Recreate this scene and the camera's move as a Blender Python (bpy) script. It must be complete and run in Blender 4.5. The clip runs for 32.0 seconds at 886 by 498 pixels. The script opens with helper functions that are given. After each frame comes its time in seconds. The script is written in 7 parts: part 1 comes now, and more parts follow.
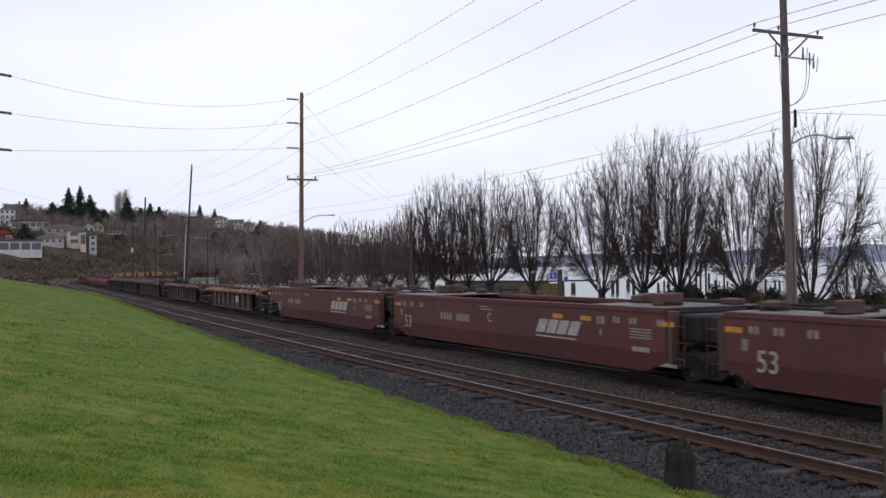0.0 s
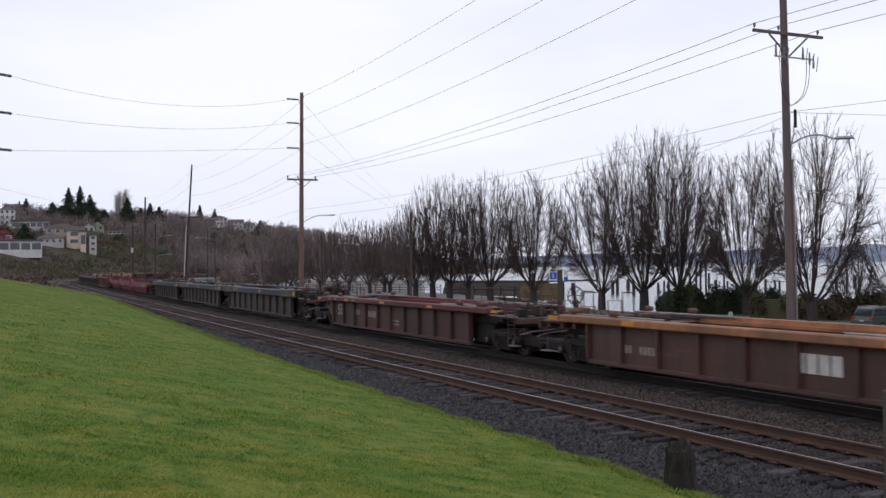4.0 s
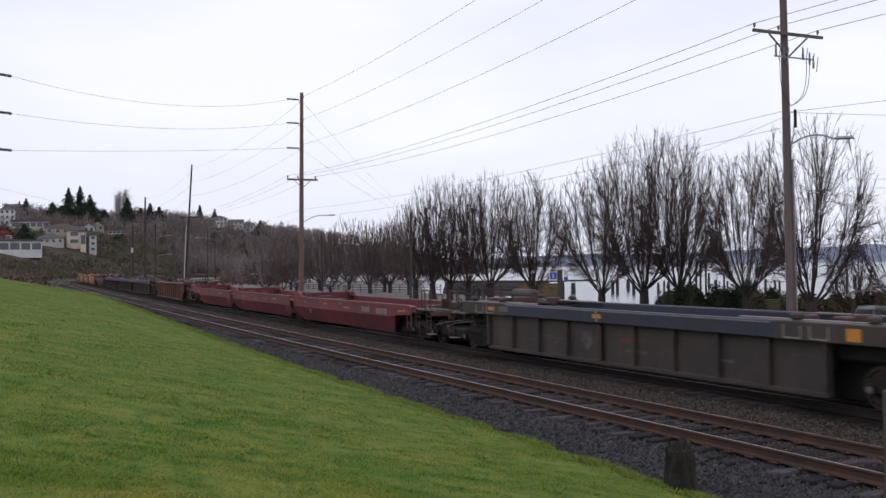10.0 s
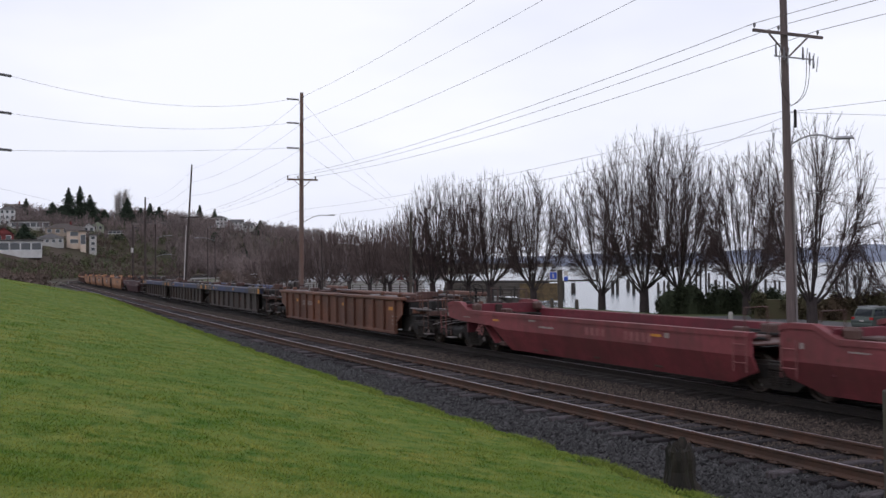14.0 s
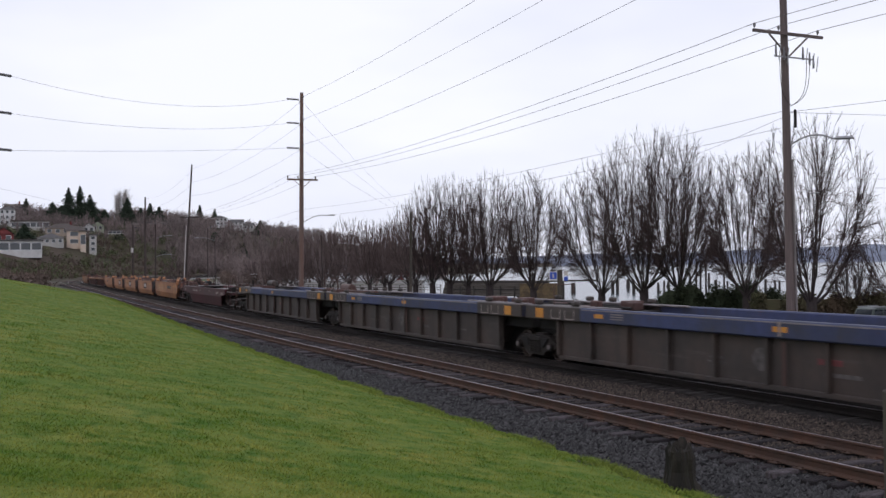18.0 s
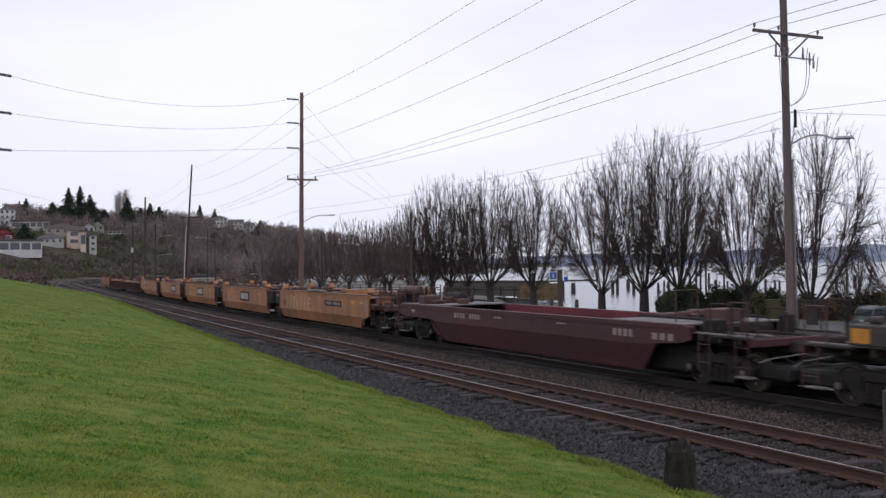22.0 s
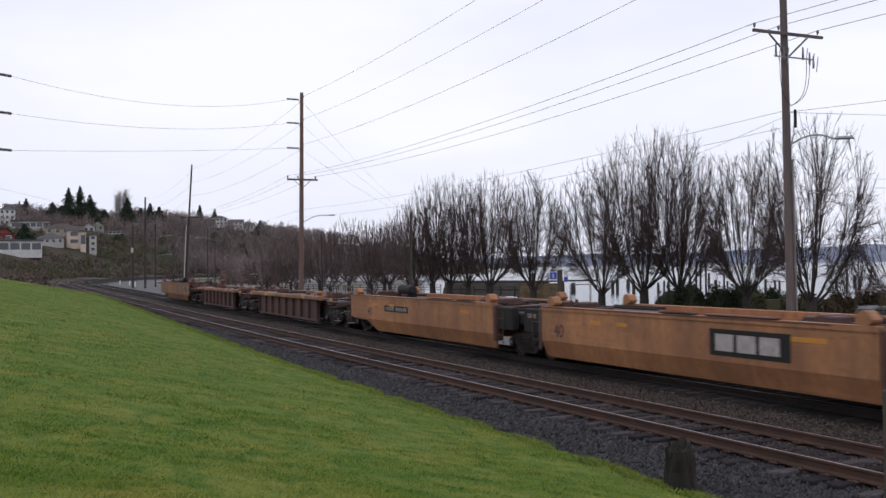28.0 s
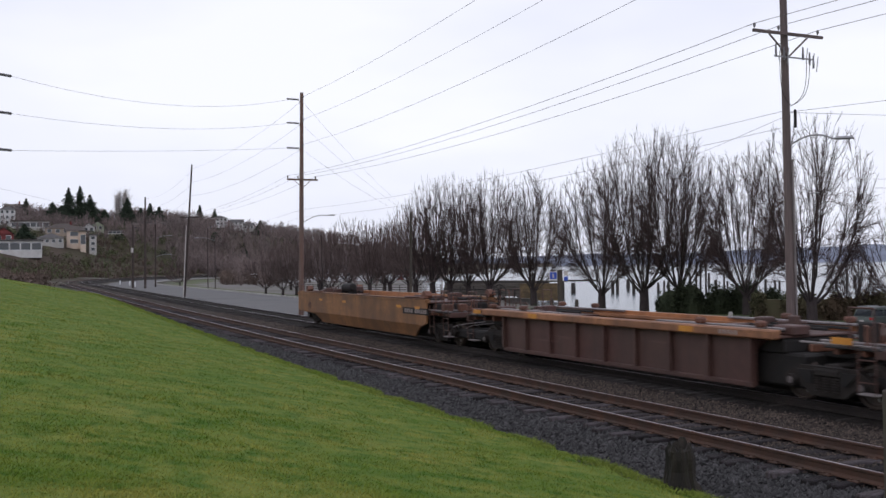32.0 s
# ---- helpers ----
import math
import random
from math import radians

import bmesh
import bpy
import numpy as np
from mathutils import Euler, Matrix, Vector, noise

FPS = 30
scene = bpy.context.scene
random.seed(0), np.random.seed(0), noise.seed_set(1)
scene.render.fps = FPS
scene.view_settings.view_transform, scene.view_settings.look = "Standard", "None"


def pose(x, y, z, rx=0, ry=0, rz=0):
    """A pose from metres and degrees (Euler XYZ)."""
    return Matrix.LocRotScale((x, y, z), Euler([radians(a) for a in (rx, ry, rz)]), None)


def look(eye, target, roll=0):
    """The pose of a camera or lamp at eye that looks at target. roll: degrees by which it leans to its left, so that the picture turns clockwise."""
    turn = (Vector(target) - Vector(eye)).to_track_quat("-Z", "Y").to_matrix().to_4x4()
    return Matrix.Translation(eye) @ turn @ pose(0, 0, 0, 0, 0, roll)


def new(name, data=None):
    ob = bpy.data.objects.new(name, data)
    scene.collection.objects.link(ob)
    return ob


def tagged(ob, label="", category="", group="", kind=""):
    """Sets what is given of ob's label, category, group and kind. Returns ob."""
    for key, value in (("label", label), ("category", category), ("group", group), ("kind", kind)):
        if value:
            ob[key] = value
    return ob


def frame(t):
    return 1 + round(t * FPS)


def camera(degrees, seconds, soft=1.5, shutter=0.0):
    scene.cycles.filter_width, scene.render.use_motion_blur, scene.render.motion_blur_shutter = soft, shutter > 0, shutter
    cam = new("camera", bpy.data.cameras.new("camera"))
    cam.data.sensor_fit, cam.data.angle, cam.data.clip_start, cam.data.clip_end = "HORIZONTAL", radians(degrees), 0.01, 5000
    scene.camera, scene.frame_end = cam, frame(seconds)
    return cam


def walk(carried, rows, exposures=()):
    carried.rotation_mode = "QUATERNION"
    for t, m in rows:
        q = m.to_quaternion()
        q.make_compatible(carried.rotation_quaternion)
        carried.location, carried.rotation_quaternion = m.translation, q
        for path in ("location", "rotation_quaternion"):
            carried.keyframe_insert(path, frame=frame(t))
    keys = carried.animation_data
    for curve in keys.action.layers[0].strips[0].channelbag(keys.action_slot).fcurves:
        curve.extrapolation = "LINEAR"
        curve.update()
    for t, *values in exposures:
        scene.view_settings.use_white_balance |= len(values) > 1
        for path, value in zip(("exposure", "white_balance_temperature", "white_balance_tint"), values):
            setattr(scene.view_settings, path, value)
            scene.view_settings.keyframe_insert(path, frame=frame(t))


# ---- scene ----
# World: z = 0 at the top of the rails, camera above the origin looking along +y.
EYE_H = 2.85
cam = camera(48.32, 32.0, soft=1.45, shutter=0.28)
VIEW = look((0, 0, EYE_H), (0, 100, EYE_H + 1.6), -0.78)
walk(cam, [(0.0, VIEW), (32.0, VIEW)], exposures=[(0.0, 0.0, 6500, 10), (32.0, 0.0, 6500, 10)])

# ---- light: a bright overcast sky ----
SUN_EL, SUN_ROT = radians(38), radians(200)
world = bpy.data.worlds.new("overcast_sky")
scene.world = world
world.use_nodes = True
wn, wl = world.node_tree.nodes, world.node_tree.links
wn.clear()
w_out, w_bg, w_sky = wn.new("ShaderNodeOutputWorld"), wn.new("ShaderNodeBackground"), wn.new("ShaderNodeTexSky")
w_sky.sky_type, w_sky.sun_disc = "NISHITA", False
w_sky.sun_elevation, w_sky.sun_rotation = SUN_EL, SUN_ROT
w_tc, w_map, w_noise, w_ramp, w_mix = (wn.new(n) for n in ("ShaderNodeTexCoord", "ShaderNodeMapping", "ShaderNodeTexNoise", "ShaderNodeValToRGB", "ShaderNodeMixRGB"))
w_map.inputs["Scale"].default_value = (1.0, 1.0, 3.2)
w_noise.inputs["Scale"].default_value, w_noise.inputs["Detail"].default_value = 1.7, 4.0
w_ramp.color_ramp.elements[0].position, w_ramp.color_ramp.elements[1].position = 0.36, 0.68
w_ramp.color_ramp.elements[0].color = (7.9, 8.15, 9.9, 1)
w_ramp.color_ramp.elements[1].color = (10.1, 10.2, 11.1, 1)
w_mix.inputs[0].default_value = 0.93
w_bg.inputs["Strength"].default_value = 0.1
wl.new(w_tc.outputs["Generated"], w_map.inputs["Vector"])
wl.new(w_map.outputs["Vector"], w_noise.inputs["Vector"])
wl.new(w_noise.outputs["Fac"], w_ramp.inputs["Fac"])
wl.new(w_sky.outputs["Color"], w_mix.inputs[1])
wl.new(w_ramp.outputs["Color"], w_mix.inputs[2])
wl.new(w_mix.outputs["Color"], w_bg.inputs["Color"])
wl.new(w_bg.outputs["Background"], w_out.inputs["Surface"])
sun = new("sun", bpy.data.lights.new("sun", "SUN"))
sun.data.energy, sun.data.angle, sun.data.color = 0.25, radians(25), (1.0, 0.97, 0.93)
sun.matrix_world = look((math.sin(SUN_ROT) * 100, math.cos(SUN_ROT) * 100, 100 * math.tan(SUN_EL)), (0, 0, 0))

# ---- materials ----
MATS = {}


def surf(name, base, alt=None, scale=3.0, rough=0.8, metal=0.0, bump=0.15, fine=40.0, dirt=None, dirt_scale=0.6, dirt_at=0.55, rnd=0.0, spec=0.4, island=False, stretch=(1, 1, 1)):
    """A painted, stone or wooden surface: two scales of colour variation, an optional stain layer and fine relief."""
    m = bpy.data.materials.new(name)
    m.use_nodes = True
    n, l = m.node_tree.nodes, m.node_tree.links
    bsdf = n["Principled BSDF"]
    alt = alt or tuple(c * 0.72 for c in base)
    tc, mp = n.new("ShaderNodeTexCoord"), n.new("ShaderNodeMapping")
    mp.inputs["Scale"].default_value = stretch
    l.new(tc.outputs["Object"], mp.inputs["Vector"])
    n1, n2 = n.new("ShaderNodeTexNoise"), n.new("ShaderNodeTexNoise")
    n1.inputs["Scale"].default_value, n1.inputs["Detail"].default_value = scale, 6.0
    n2.inputs["Scale"].default_value, n2.inputs["Detail"].default_value = fine, 4.0
    for q in (n1, n2):
        l.new(mp.outputs["Vector"], q.inputs["Vector"])
    r1 = n.new("ShaderNodeMapRange")
    r1.inputs["From Min"].default_value, r1.inputs["From Max"].default_value = 0.32, 0.68
    l.new(n1.outputs["Fac"], r1.inputs["Value"])
    mix = n.new("ShaderNodeMixRGB")
    mix.inputs[1].default_value, mix.inputs[2].default_value = (*base, 1), (*alt, 1)
    l.new(r1.outputs["Result"], mix.inputs[0])
    grain = n.new("ShaderNodeMixRGB")
    grain.blend_type = "OVERLAY"
    grain.inputs[0].default_value = 0.35
    l.new(mix.outputs["Color"], grain.inputs[1])
    l.new(n2.outputs["Fac"], grain.inputs[2])
    out = grain.outputs["Color"]
    if dirt:
        n3, r3, dm = n.new("ShaderNodeTexNoise"), n.new("ShaderNodeMapRange"), n.new("ShaderNodeMixRGB")
        n3.inputs["Scale"].default_value, n3.inputs["Detail"].default_value, n3.inputs["Roughness"].default_value = dirt_scale, 8.0, 0.65
        r3.inputs["From Min"].default_value, r3.inputs["From Max"].default_value = dirt_at - 0.08, dirt_at + 0.12
        dm.inputs[2].default_value = (*dirt, 1)
        l.new(mp.outputs["Vector"], n3.inputs["Vector"])
        l.new(n3.outputs["Fac"], r3.inputs["Value"])
        l.new(r3.outputs["Result"], dm.inputs[0])
        l.new(out, dm.inputs[1])
        out = dm.outputs["Color"]
    if rnd or island:
        hs, mr = n.new("ShaderNodeHueSaturation"), n.new("ShaderNodeMapRange")
        mr.inputs["To Min"].default_value, mr.inputs["To Max"].default_value = 1 - (rnd or 0.3), 1 + (rnd or 0.3)
        if island:
            g = n.new("ShaderNodeNewGeometry")
            l.new(g.outputs["Random Per Island"], mr.inputs["Value"])
        else:
            g = n.new("ShaderNodeObjectInfo")
            l.new(g.outputs["Random"], mr.inputs["Value"])
        l.new(mr.outputs["Result"], hs.inputs["Value"])
        l.new(out, hs.inputs["Color"])
        out = hs.outputs["Color"]
    l.new(out, bsdf.inputs["Base Color"])
    bsdf.inputs["Roughness"].default_value, bsdf.inputs["Metallic"].default_value = rough, metal
    bsdf.inputs["Specular IOR Level"].default_value = spec
    if bump:
        b = n.new("ShaderNodeBump")
        b.inputs["Strength"].default_value, b.inputs["Distance"].default_value = bump, 0.02
        l.new(n2.outputs["Fac"], b.inputs["Height"])
        l.new(b.outputs["Normal"], bsdf.inputs["Normal"])
    MATS[name] = m
    return m


def gravel(name, a, b, size, bump=1.0):
    """Loose stone: cells of crushed rock, each with its own tone."""
    m = surf(name, a, b, scale=0.5, rough=0.95, bump=0, spec=0.2)
    n, l = m.node_tree.nodes, m.node_tree.links
    bsdf = n["Principled BSDF"]
    old = bsdf.inputs["Base Color"].links[0].from_socket
    tc, v = n.new("ShaderNodeTexCoord"), n.new("ShaderNodeTexVoronoi")
    v.inputs["Scale"].default_value = 1.0 / size
    l.new(tc.outputs["Object"], v.inputs["Vector"])
    bw, mr, mul = n.new("ShaderNodeRGBToBW"), n.new("ShaderNodeMapRange"), n.new("ShaderNodeMixRGB")
    l.new(v.outputs["Color"], bw.inputs["Color"])
    mr.inputs["From Min"].default_value, mr.inputs["From Max"].default_value = 0.15, 0.85
    mr.inputs["To Min"].default_value, mr.inputs["To Max"].default_value = 0.35, 1.75
    l.new(bw.outputs["Val"], mr.inputs["Value"])
    mul.blend_type = "MULTIPLY"
    mul.inputs[0].default_value = 1.0
    l.new(old, mul.inputs[1])
    l.new(mr.outputs["Result"], mul.inputs[2])
    l.new(mul.outputs["Color"], bsdf.inputs["Base Color"])
    bp = n.new("ShaderNodeBump")
    bp.inputs["Strength"].default_value, bp.inputs["Distance"].default_value, bp.invert = bump, size, True
    l.new(v.outputs["Distance"], bp.inputs["Height"])
    l.new(bp.outputs["Normal"], bsdf.inputs["Normal"])
    return m


# ground tone kept below the blades' own, matching the shade among them
GRASS = surf("lawn_grass", (0.074, 0.132, 0.011), (0.152, 0.178, 0.030), scale=0.8, rough=0.9, bump=0.35, fine=40, dirt=(0.048, 0.108, 0.007), dirt_scale=2.6, dirt_at=0.53, spec=0.15)
BLADE = surf("grass_blade", (0.108, 0.169, 0.014), (0.266, 0.250, 0.048), scale=0.8, rough=0.75, bump=0, island=True, rnd=0.24, dirt=(0.056, 0.132, 0.008), dirt_scale=2.6, dirt_at=0.53, spec=0.2)
TUFT = surf("rough_grass", (0.125, 0.185, 0.024), (0.19, 0.225, 0.045), scale=0.6, rough=0.8, bump=0, island=True, rnd=0.4, spec=0.2)
# sheet below the loose stones, blackened to paint the shade in their gaps
BALLAST = gravel("ballast_dark", (0.009, 0.008, 0.009), (0.013, 0.012, 0.012), 0.055)
BALLAST_BROWN = gravel("ballast_brown", (0.052, 0.040, 0.032), (0.038, 0.030, 0.026), 0.045)
# far track gravel: the passing train's shade is painted into its colour
BALLAST_SHADED = gravel("ballast_shaded", (0.012, 0.010, 0.009), (0.019, 0.015, 0.013), 0.045)
STONE = surf("ballast_stone", (0.037, 0.034, 0.035), (0.006, 0.0055, 0.0055), scale=14, rough=0.6, bump=0.2, island=True, rnd=0.95, spec=0.4)
STONE_B = surf("gravel_stone", (0.082, 0.061, 0.050), (0.034, 0.027, 0.024), scale=8, rough=0.85, bump=0.2, island=True, rnd=0.95, spec=0.25)
RUST = surf("rail_rust", (0.080, 0.039, 0.025), (0.050, 0.027, 0.019), scale=2.5, rough=0.85, bump=0.3, fine=60, dirt=(0.05, 0.032, 0.024), dirt_scale=1.5)
# far rails, rust darkened for the shade below the train
RUST_DARK = surf("shaded_rail_rust", (0.024, 0.017, 0.014), (0.016, 0.012, 0.011), scale=2.5, rough=0.8, bump=0.3, fine=60)
RAILTOP = surf("rail_head_steel", (0.58, 0.53, 0.58), (0.44, 0.38, 0.42), scale=4, rough=0.30, metal=0.9, bump=0.05)
TIE = surf("creosote_timber", (0.040, 0.034, 0.037), (0.092, 0.080, 0.088), scale=3, rough=0.85, bump=1.0, fine=22, rnd=0.65, stretch=(1, 6, 1), dirt=(0.030, 0.024, 0.021), dirt_scale=2.2, dirt_at=0.5, spec=0.15)
# far sleepers, darkened in colour for the shade under the cars
TIE_SHADED = surf("shaded_timber", (0.016, 0.013, 0.012), (0.032, 0.027, 0.025), scale=3, rough=0.8, bump=0.8, fine=22, rnd=0.5, stretch=(1, 6, 1), spec=0.2)
ASPHALT = surf("asphalt", (0.088, 0.085, 0.085), (0.058, 0.056, 0.057), scale=0.15, rough=0.7, bump=0.3, fine=60)
CONCRETE = surf("concrete", (0.33, 0.32, 0.30), (0.25, 0.24, 0.23), scale=0.8, rough=0.85, bump=0.2, dirt=(0.16, 0.15, 0.14))
YARD = surf("gravel_yard", (0.16, 0.148, 0.138), (0.11, 0.10, 0.094), scale=0.06, rough=0.9, bump=0.4, fine=14, dirt=(0.075, 0.08, 0.045), dirt_scale=0.05, dirt_at=0.58)
EARTH = surf("bank_earth", (0.042, 0.036, 0.029), (0.062, 0.052, 0.04), scale=0.25, rough=0.95, bump=0.8, fine=10, dirt=(0.045, 0.05, 0.022), dirt_scale=0.3)
HILLSIDE = surf("winter_hillside", (0.066, 0.054, 0.040), (0.080, 0.060, 0.048), scale=0.02, rough=0.95, bump=0.6, fine=0.6, dirt=(0.042, 0.052, 0.026), dirt_scale=0.03, dirt_at=0.56, spec=0.1)
PARKGRASS = surf("park_grass", (0.060, 0.086, 0.024), (0.078, 0.086, 0.036), scale=0.2, rough=0.95, bump=0.6, fine=12, dirt=(0.08, 0.075, 0.04), dirt_scale=0.15, dirt_at=0.56)
POLE_DARK = surf("creosoted_pole", (0.062, 0.044, 0.040), (0.045, 0.034, 0.032), scale=2.0, rough=0.9, bump=0.4, fine=30, stretch=(1, 1, 0.08))
POLE_WOOD = surf("pole_wood", (0.17, 0.10, 0.080), (0.12, 0.074, 0.06), scale=2.0, rough=0.9, bump=0.4, fine=30, stretch=(1, 1, 0.08), dirt=(0.15, 0.12, 0.11), dirt_scale=1.0)
POLE_GREY = surf("weathered_pole", (0.155, 0.118, 0.112), (0.105, 0.083, 0.082), scale=2.0, rough=0.9, bump=0.4, fine=30, stretch=(1, 1, 0.08))
WIRE = surf("aged_wire", (0.16, 0.14, 0.14), rough=0.6, metal=0.3, bump=0)
STEEL = surf("galvanised_steel", (0.32, 0.32, 0.33), (0.25, 0.25, 0.26), scale=3, rough=0.5, metal=0.6, bump=0.05)
INSUL = surf("insulator_grey", (0.16, 0.15, 0.16), rough=0.35, bump=0)
BARK = surf("bark", (0.058, 0.047, 0.046), (0.040, 0.033, 0.033), scale=2.0, rough=0.95, bump=0.5, fine=18, dirt=(0.05, 0.062, 0.035), dirt_scale=0.8, dirt_at=0.6, spec=0.15)
TWIG = surf("twig", (0.074, 0.052, 0.050), (0.050, 0.037, 0.037), scale=1.0, rough=0.9, bump=0, island=True, rnd=0.3, spec=0.15)
# twigs of the distant trees, lightened to paint in the air haze
TWIG_HAZED = surf("hazed_twig", (0.125, 0.092, 0.086), (0.092, 0.069, 0.066), scale=1.0, rough=0.9, bump=0, island=True, rnd=0.3, spec=0.15)
NEEDLE = surf("conifer_needles", (0.034, 0.052, 0.036), (0.048, 0.064, 0.042), scale=0.5, rough=0.9, bump=0, island=True, rnd=0.5, spec=0.15)
SHRUB = surf("evergreen_leaves", (0.020, 0.027, 0.015), (0.033, 0.040, 0.021), scale=1.0, rough=0.85, bump=0, island=True, rnd=0.5, spec=0.2)
HEDGE_M = surf("hedge_leaves", (0.060, 0.072, 0.034), (0.100, 0.072, 0.050), scale=0.25, rough=0.9, bump=0, island=True, rnd=0.45, spec=0.15)
PILE = surf("wet_piling", (0.05, 0.042, 0.038), (0.035, 0.03, 0.03), scale=2.0, rough=0.8, bump=0.5, stretch=(1, 1, 0.2))
OLDWOOD = surf("old_timber", (0.075, 0.062, 0.052), (0.05, 0.043, 0.038), scale=3, rough=0.95, bump=0.8, fine=22, stretch=(1, 1, 0.15), dirt=(0.045, 0.06, 0.02), dirt_scale=2.5, dirt_at=0.58)
STUMP_WOOD = surf("rotten_wood", (0.010, 0.009, 0.008), (0.030, 0.024, 0.018), scale=6, rough=0.95, bump=1.0, fine=30, stretch=(1, 1, 0.2), dirt=(0.022, 0.028, 0.012), dirt_scale=4, dirt_at=0.66)
# distance haze over the bay is put into this pale blue-grey
HAZE_HILL = surf("hazed_wooded_shore", (0.235, 0.255, 0.315), (0.18, 0.20, 0.255), scale=0.008, rough=1.0, bump=0, fine=0.05, spec=0.0)

WATER = bpy.data.materials.new("calm_sea")
WATER.use_nodes = True
_n, _l = WATER.node_tree.nodes, WATER.node_tree.links
_b = _n["Principled BSDF"]
_b.inputs["Base Color"].default_value, _b.inputs["Roughness"].default_value = (0.10, 0.12, 0.13, 1), 0.2
_b.inputs["IOR"].default_value = 1.33
_tc, _mp, _nz, _bp = _n.new("ShaderNodeTexCoord"), _n.new("ShaderNodeMapping"), _n.new("ShaderNodeTexNoise"), _n.new("ShaderNodeBump")
_mp.inputs["Scale"].default_value = (0.5, 1.0, 1.0)
_nz.inputs["Scale"].default_value, _nz.inputs["Detail"].default_value = 1.2, 5.0
_bp.inputs["Strength"].default_value, _bp.inputs["Distance"].default_value = 0.6, 0.2
_l.new(_tc.outputs["Object"], _mp.inputs["Vector"]), _l.new(_mp.outputs["Vector"], _nz.inputs["Vector"])
_l.new(_nz.outputs["Fac"], _bp.inputs["Height"]), _l.new(_bp.outputs["Normal"], _b.inputs["Normal"])


def glass(name, tint):
    m = bpy.data.materials.new(name)
    m.use_nodes = True
    b = m.node_tree.nodes["Principled BSDF"]
    b.inputs["Base Color"].default_value, b.inputs["Roughness"].default_value, b.inputs["Specular IOR Level"].default_value = (*tint, 1), 0.06, 0.8
    return m


GLASS = glass("dark_glass", (0.025, 0.03, 0.035))


# ---- mesh builder ----
class Build:
    """Collects faces with material slots and becomes one mesh."""

    def __init__(self):
        self.v, self.f, self.m, self.mats = [], [], [], []

    def slot(self, mat):
        if mat not in self.mats:
            self.mats.append(mat)
        return self.mats.index(mat)

    def add(self, verts, faces, mat):
        o, k = len(self.v), self.slot(mat)
        self.v.extend(verts)
        self.f.extend([tuple(o + i for i in f) for f in faces])
        self.m.extend([k] * len(faces))
        return self

    def box(self, x0, x1, y0, y1, z0, z1, mat, c=0.0):
        """A box; with c its edges are chamfered."""
        if c <= 0:
            v = [(x, y, z) for z in (z0, z1) for y in (y0, y1) for x in (x0, x1)]
            return self.add(v, [(0, 2, 3, 1), (4, 5, 7, 6), (0, 1, 5, 4), (2, 6, 7, 3), (0, 4, 6, 2), (1, 3, 7, 5)], mat)
        c = min(c, (x1 - x0) * 0.4, (y1 - y0) * 0.4, (z1 - z0) * 0.4)
        v = []
        for z, q in ((z0, c), (z0 + c, 0), (z1 - c, 0), (z1, c)):
            for px, py in ((x0 + c, y0), (x1 - c, y0), (x1, y0 + c), (x1, y1 - c), (x1 - c, y1), (x0 + c, y1), (x0, y1 - c), (x0, y0 + c)):
                mx, my = (x0 + x1) / 2, (y0 + y1) / 2
                v.append((px - math.copysign(q, px - mx) * (abs(px - mx) > abs(x1 - x0) / 2 - c * 0.5), py - math.copysign(q, py - my) * (abs(py - my) > abs(y1 - y0) / 2 - c * 0.5), z))
        f = [tuple(range(7, -1, -1)), tuple(range(24, 32))]
        for r in range(3):
            f += [(r * 8 + i, r * 8 + (i + 1) % 8, r * 8 + 8 + (i + 1) % 8, r * 8 + 8 + i) for i in range(8)]
        return self.add(v, f, mat)

    def tube(self, p0, p1, r0, r1, n, mat, caps=True):
        p0, p1 = Vector(p0), Vector(p1)
        d = (p1 - p0).normalized()
        a = d.orthogonal().normalized()
        b = d.cross(a)
        v = []
        for p, r in ((p0, r0), (p1, r1)):
            v += [tuple(p + (a * math.cos(t) + b * math.sin(t)) * r) for t in (2 * math.pi * i / n for i in range(n))]
        f = [(i, (i + 1) % n, n + (i + 1) % n, n + i) for i in range(n)]
        if caps:
            f += [tuple(range(n - 1, -1, -1)), tuple(range(n, 2 * n))]
        return self.add(v, f, mat)

    def pipe(self, pts, radii, n, mat):
        """One connected tapered tube through the points."""
        pts = [Vector(p) for p in pts]
        v, a = [], None
        for i, p in enumerate(pts):
            d = (pts[min(i + 1, len(pts) - 1)] - pts[max(i - 1, 0)]).normalized()
            a = d.orthogonal().normalized() if a is None else (a - d * a.dot(d)).normalized()
            b = d.cross(a)
            v += [tuple(p + (a * math.cos(t) + b * math.sin(t)) * radii[i]) for t in (2 * math.pi * k / n for k in range(n))]
        m = len(pts)
        f = [(i * n + k, i * n + (k + 1) % n, (i + 1) * n + (k + 1) % n, (i + 1) * n + k) for i in range(m - 1) for k in range(n)]
        f += [tuple(range(n - 1, -1, -1)), tuple(range((m - 1) * n, m * n))]
        return self.add(v, f, mat)

    def lathe(self, rings, n, mat, axis="z"):
        """Rings of (height, radius) round an axis through the origin."""
        v = []
        for h, r in rings:
            for i in range(n):
                t = 2 * math.pi * i / n
                c, s = r * math.cos(t), r * math.sin(t)
                v.append((c, s, h) if axis == "z" else (c, h, s))
        f = [(k * n + i, k * n + (i + 1) % n, (k + 1) * n + (i + 1) % n, (k + 1) * n + i) for k in range(len(rings) - 1) for i in range(n)]
        f += [tuple(range(n - 1, -1, -1)), tuple(range((len(rings) - 1) * n, len(rings) * n))]
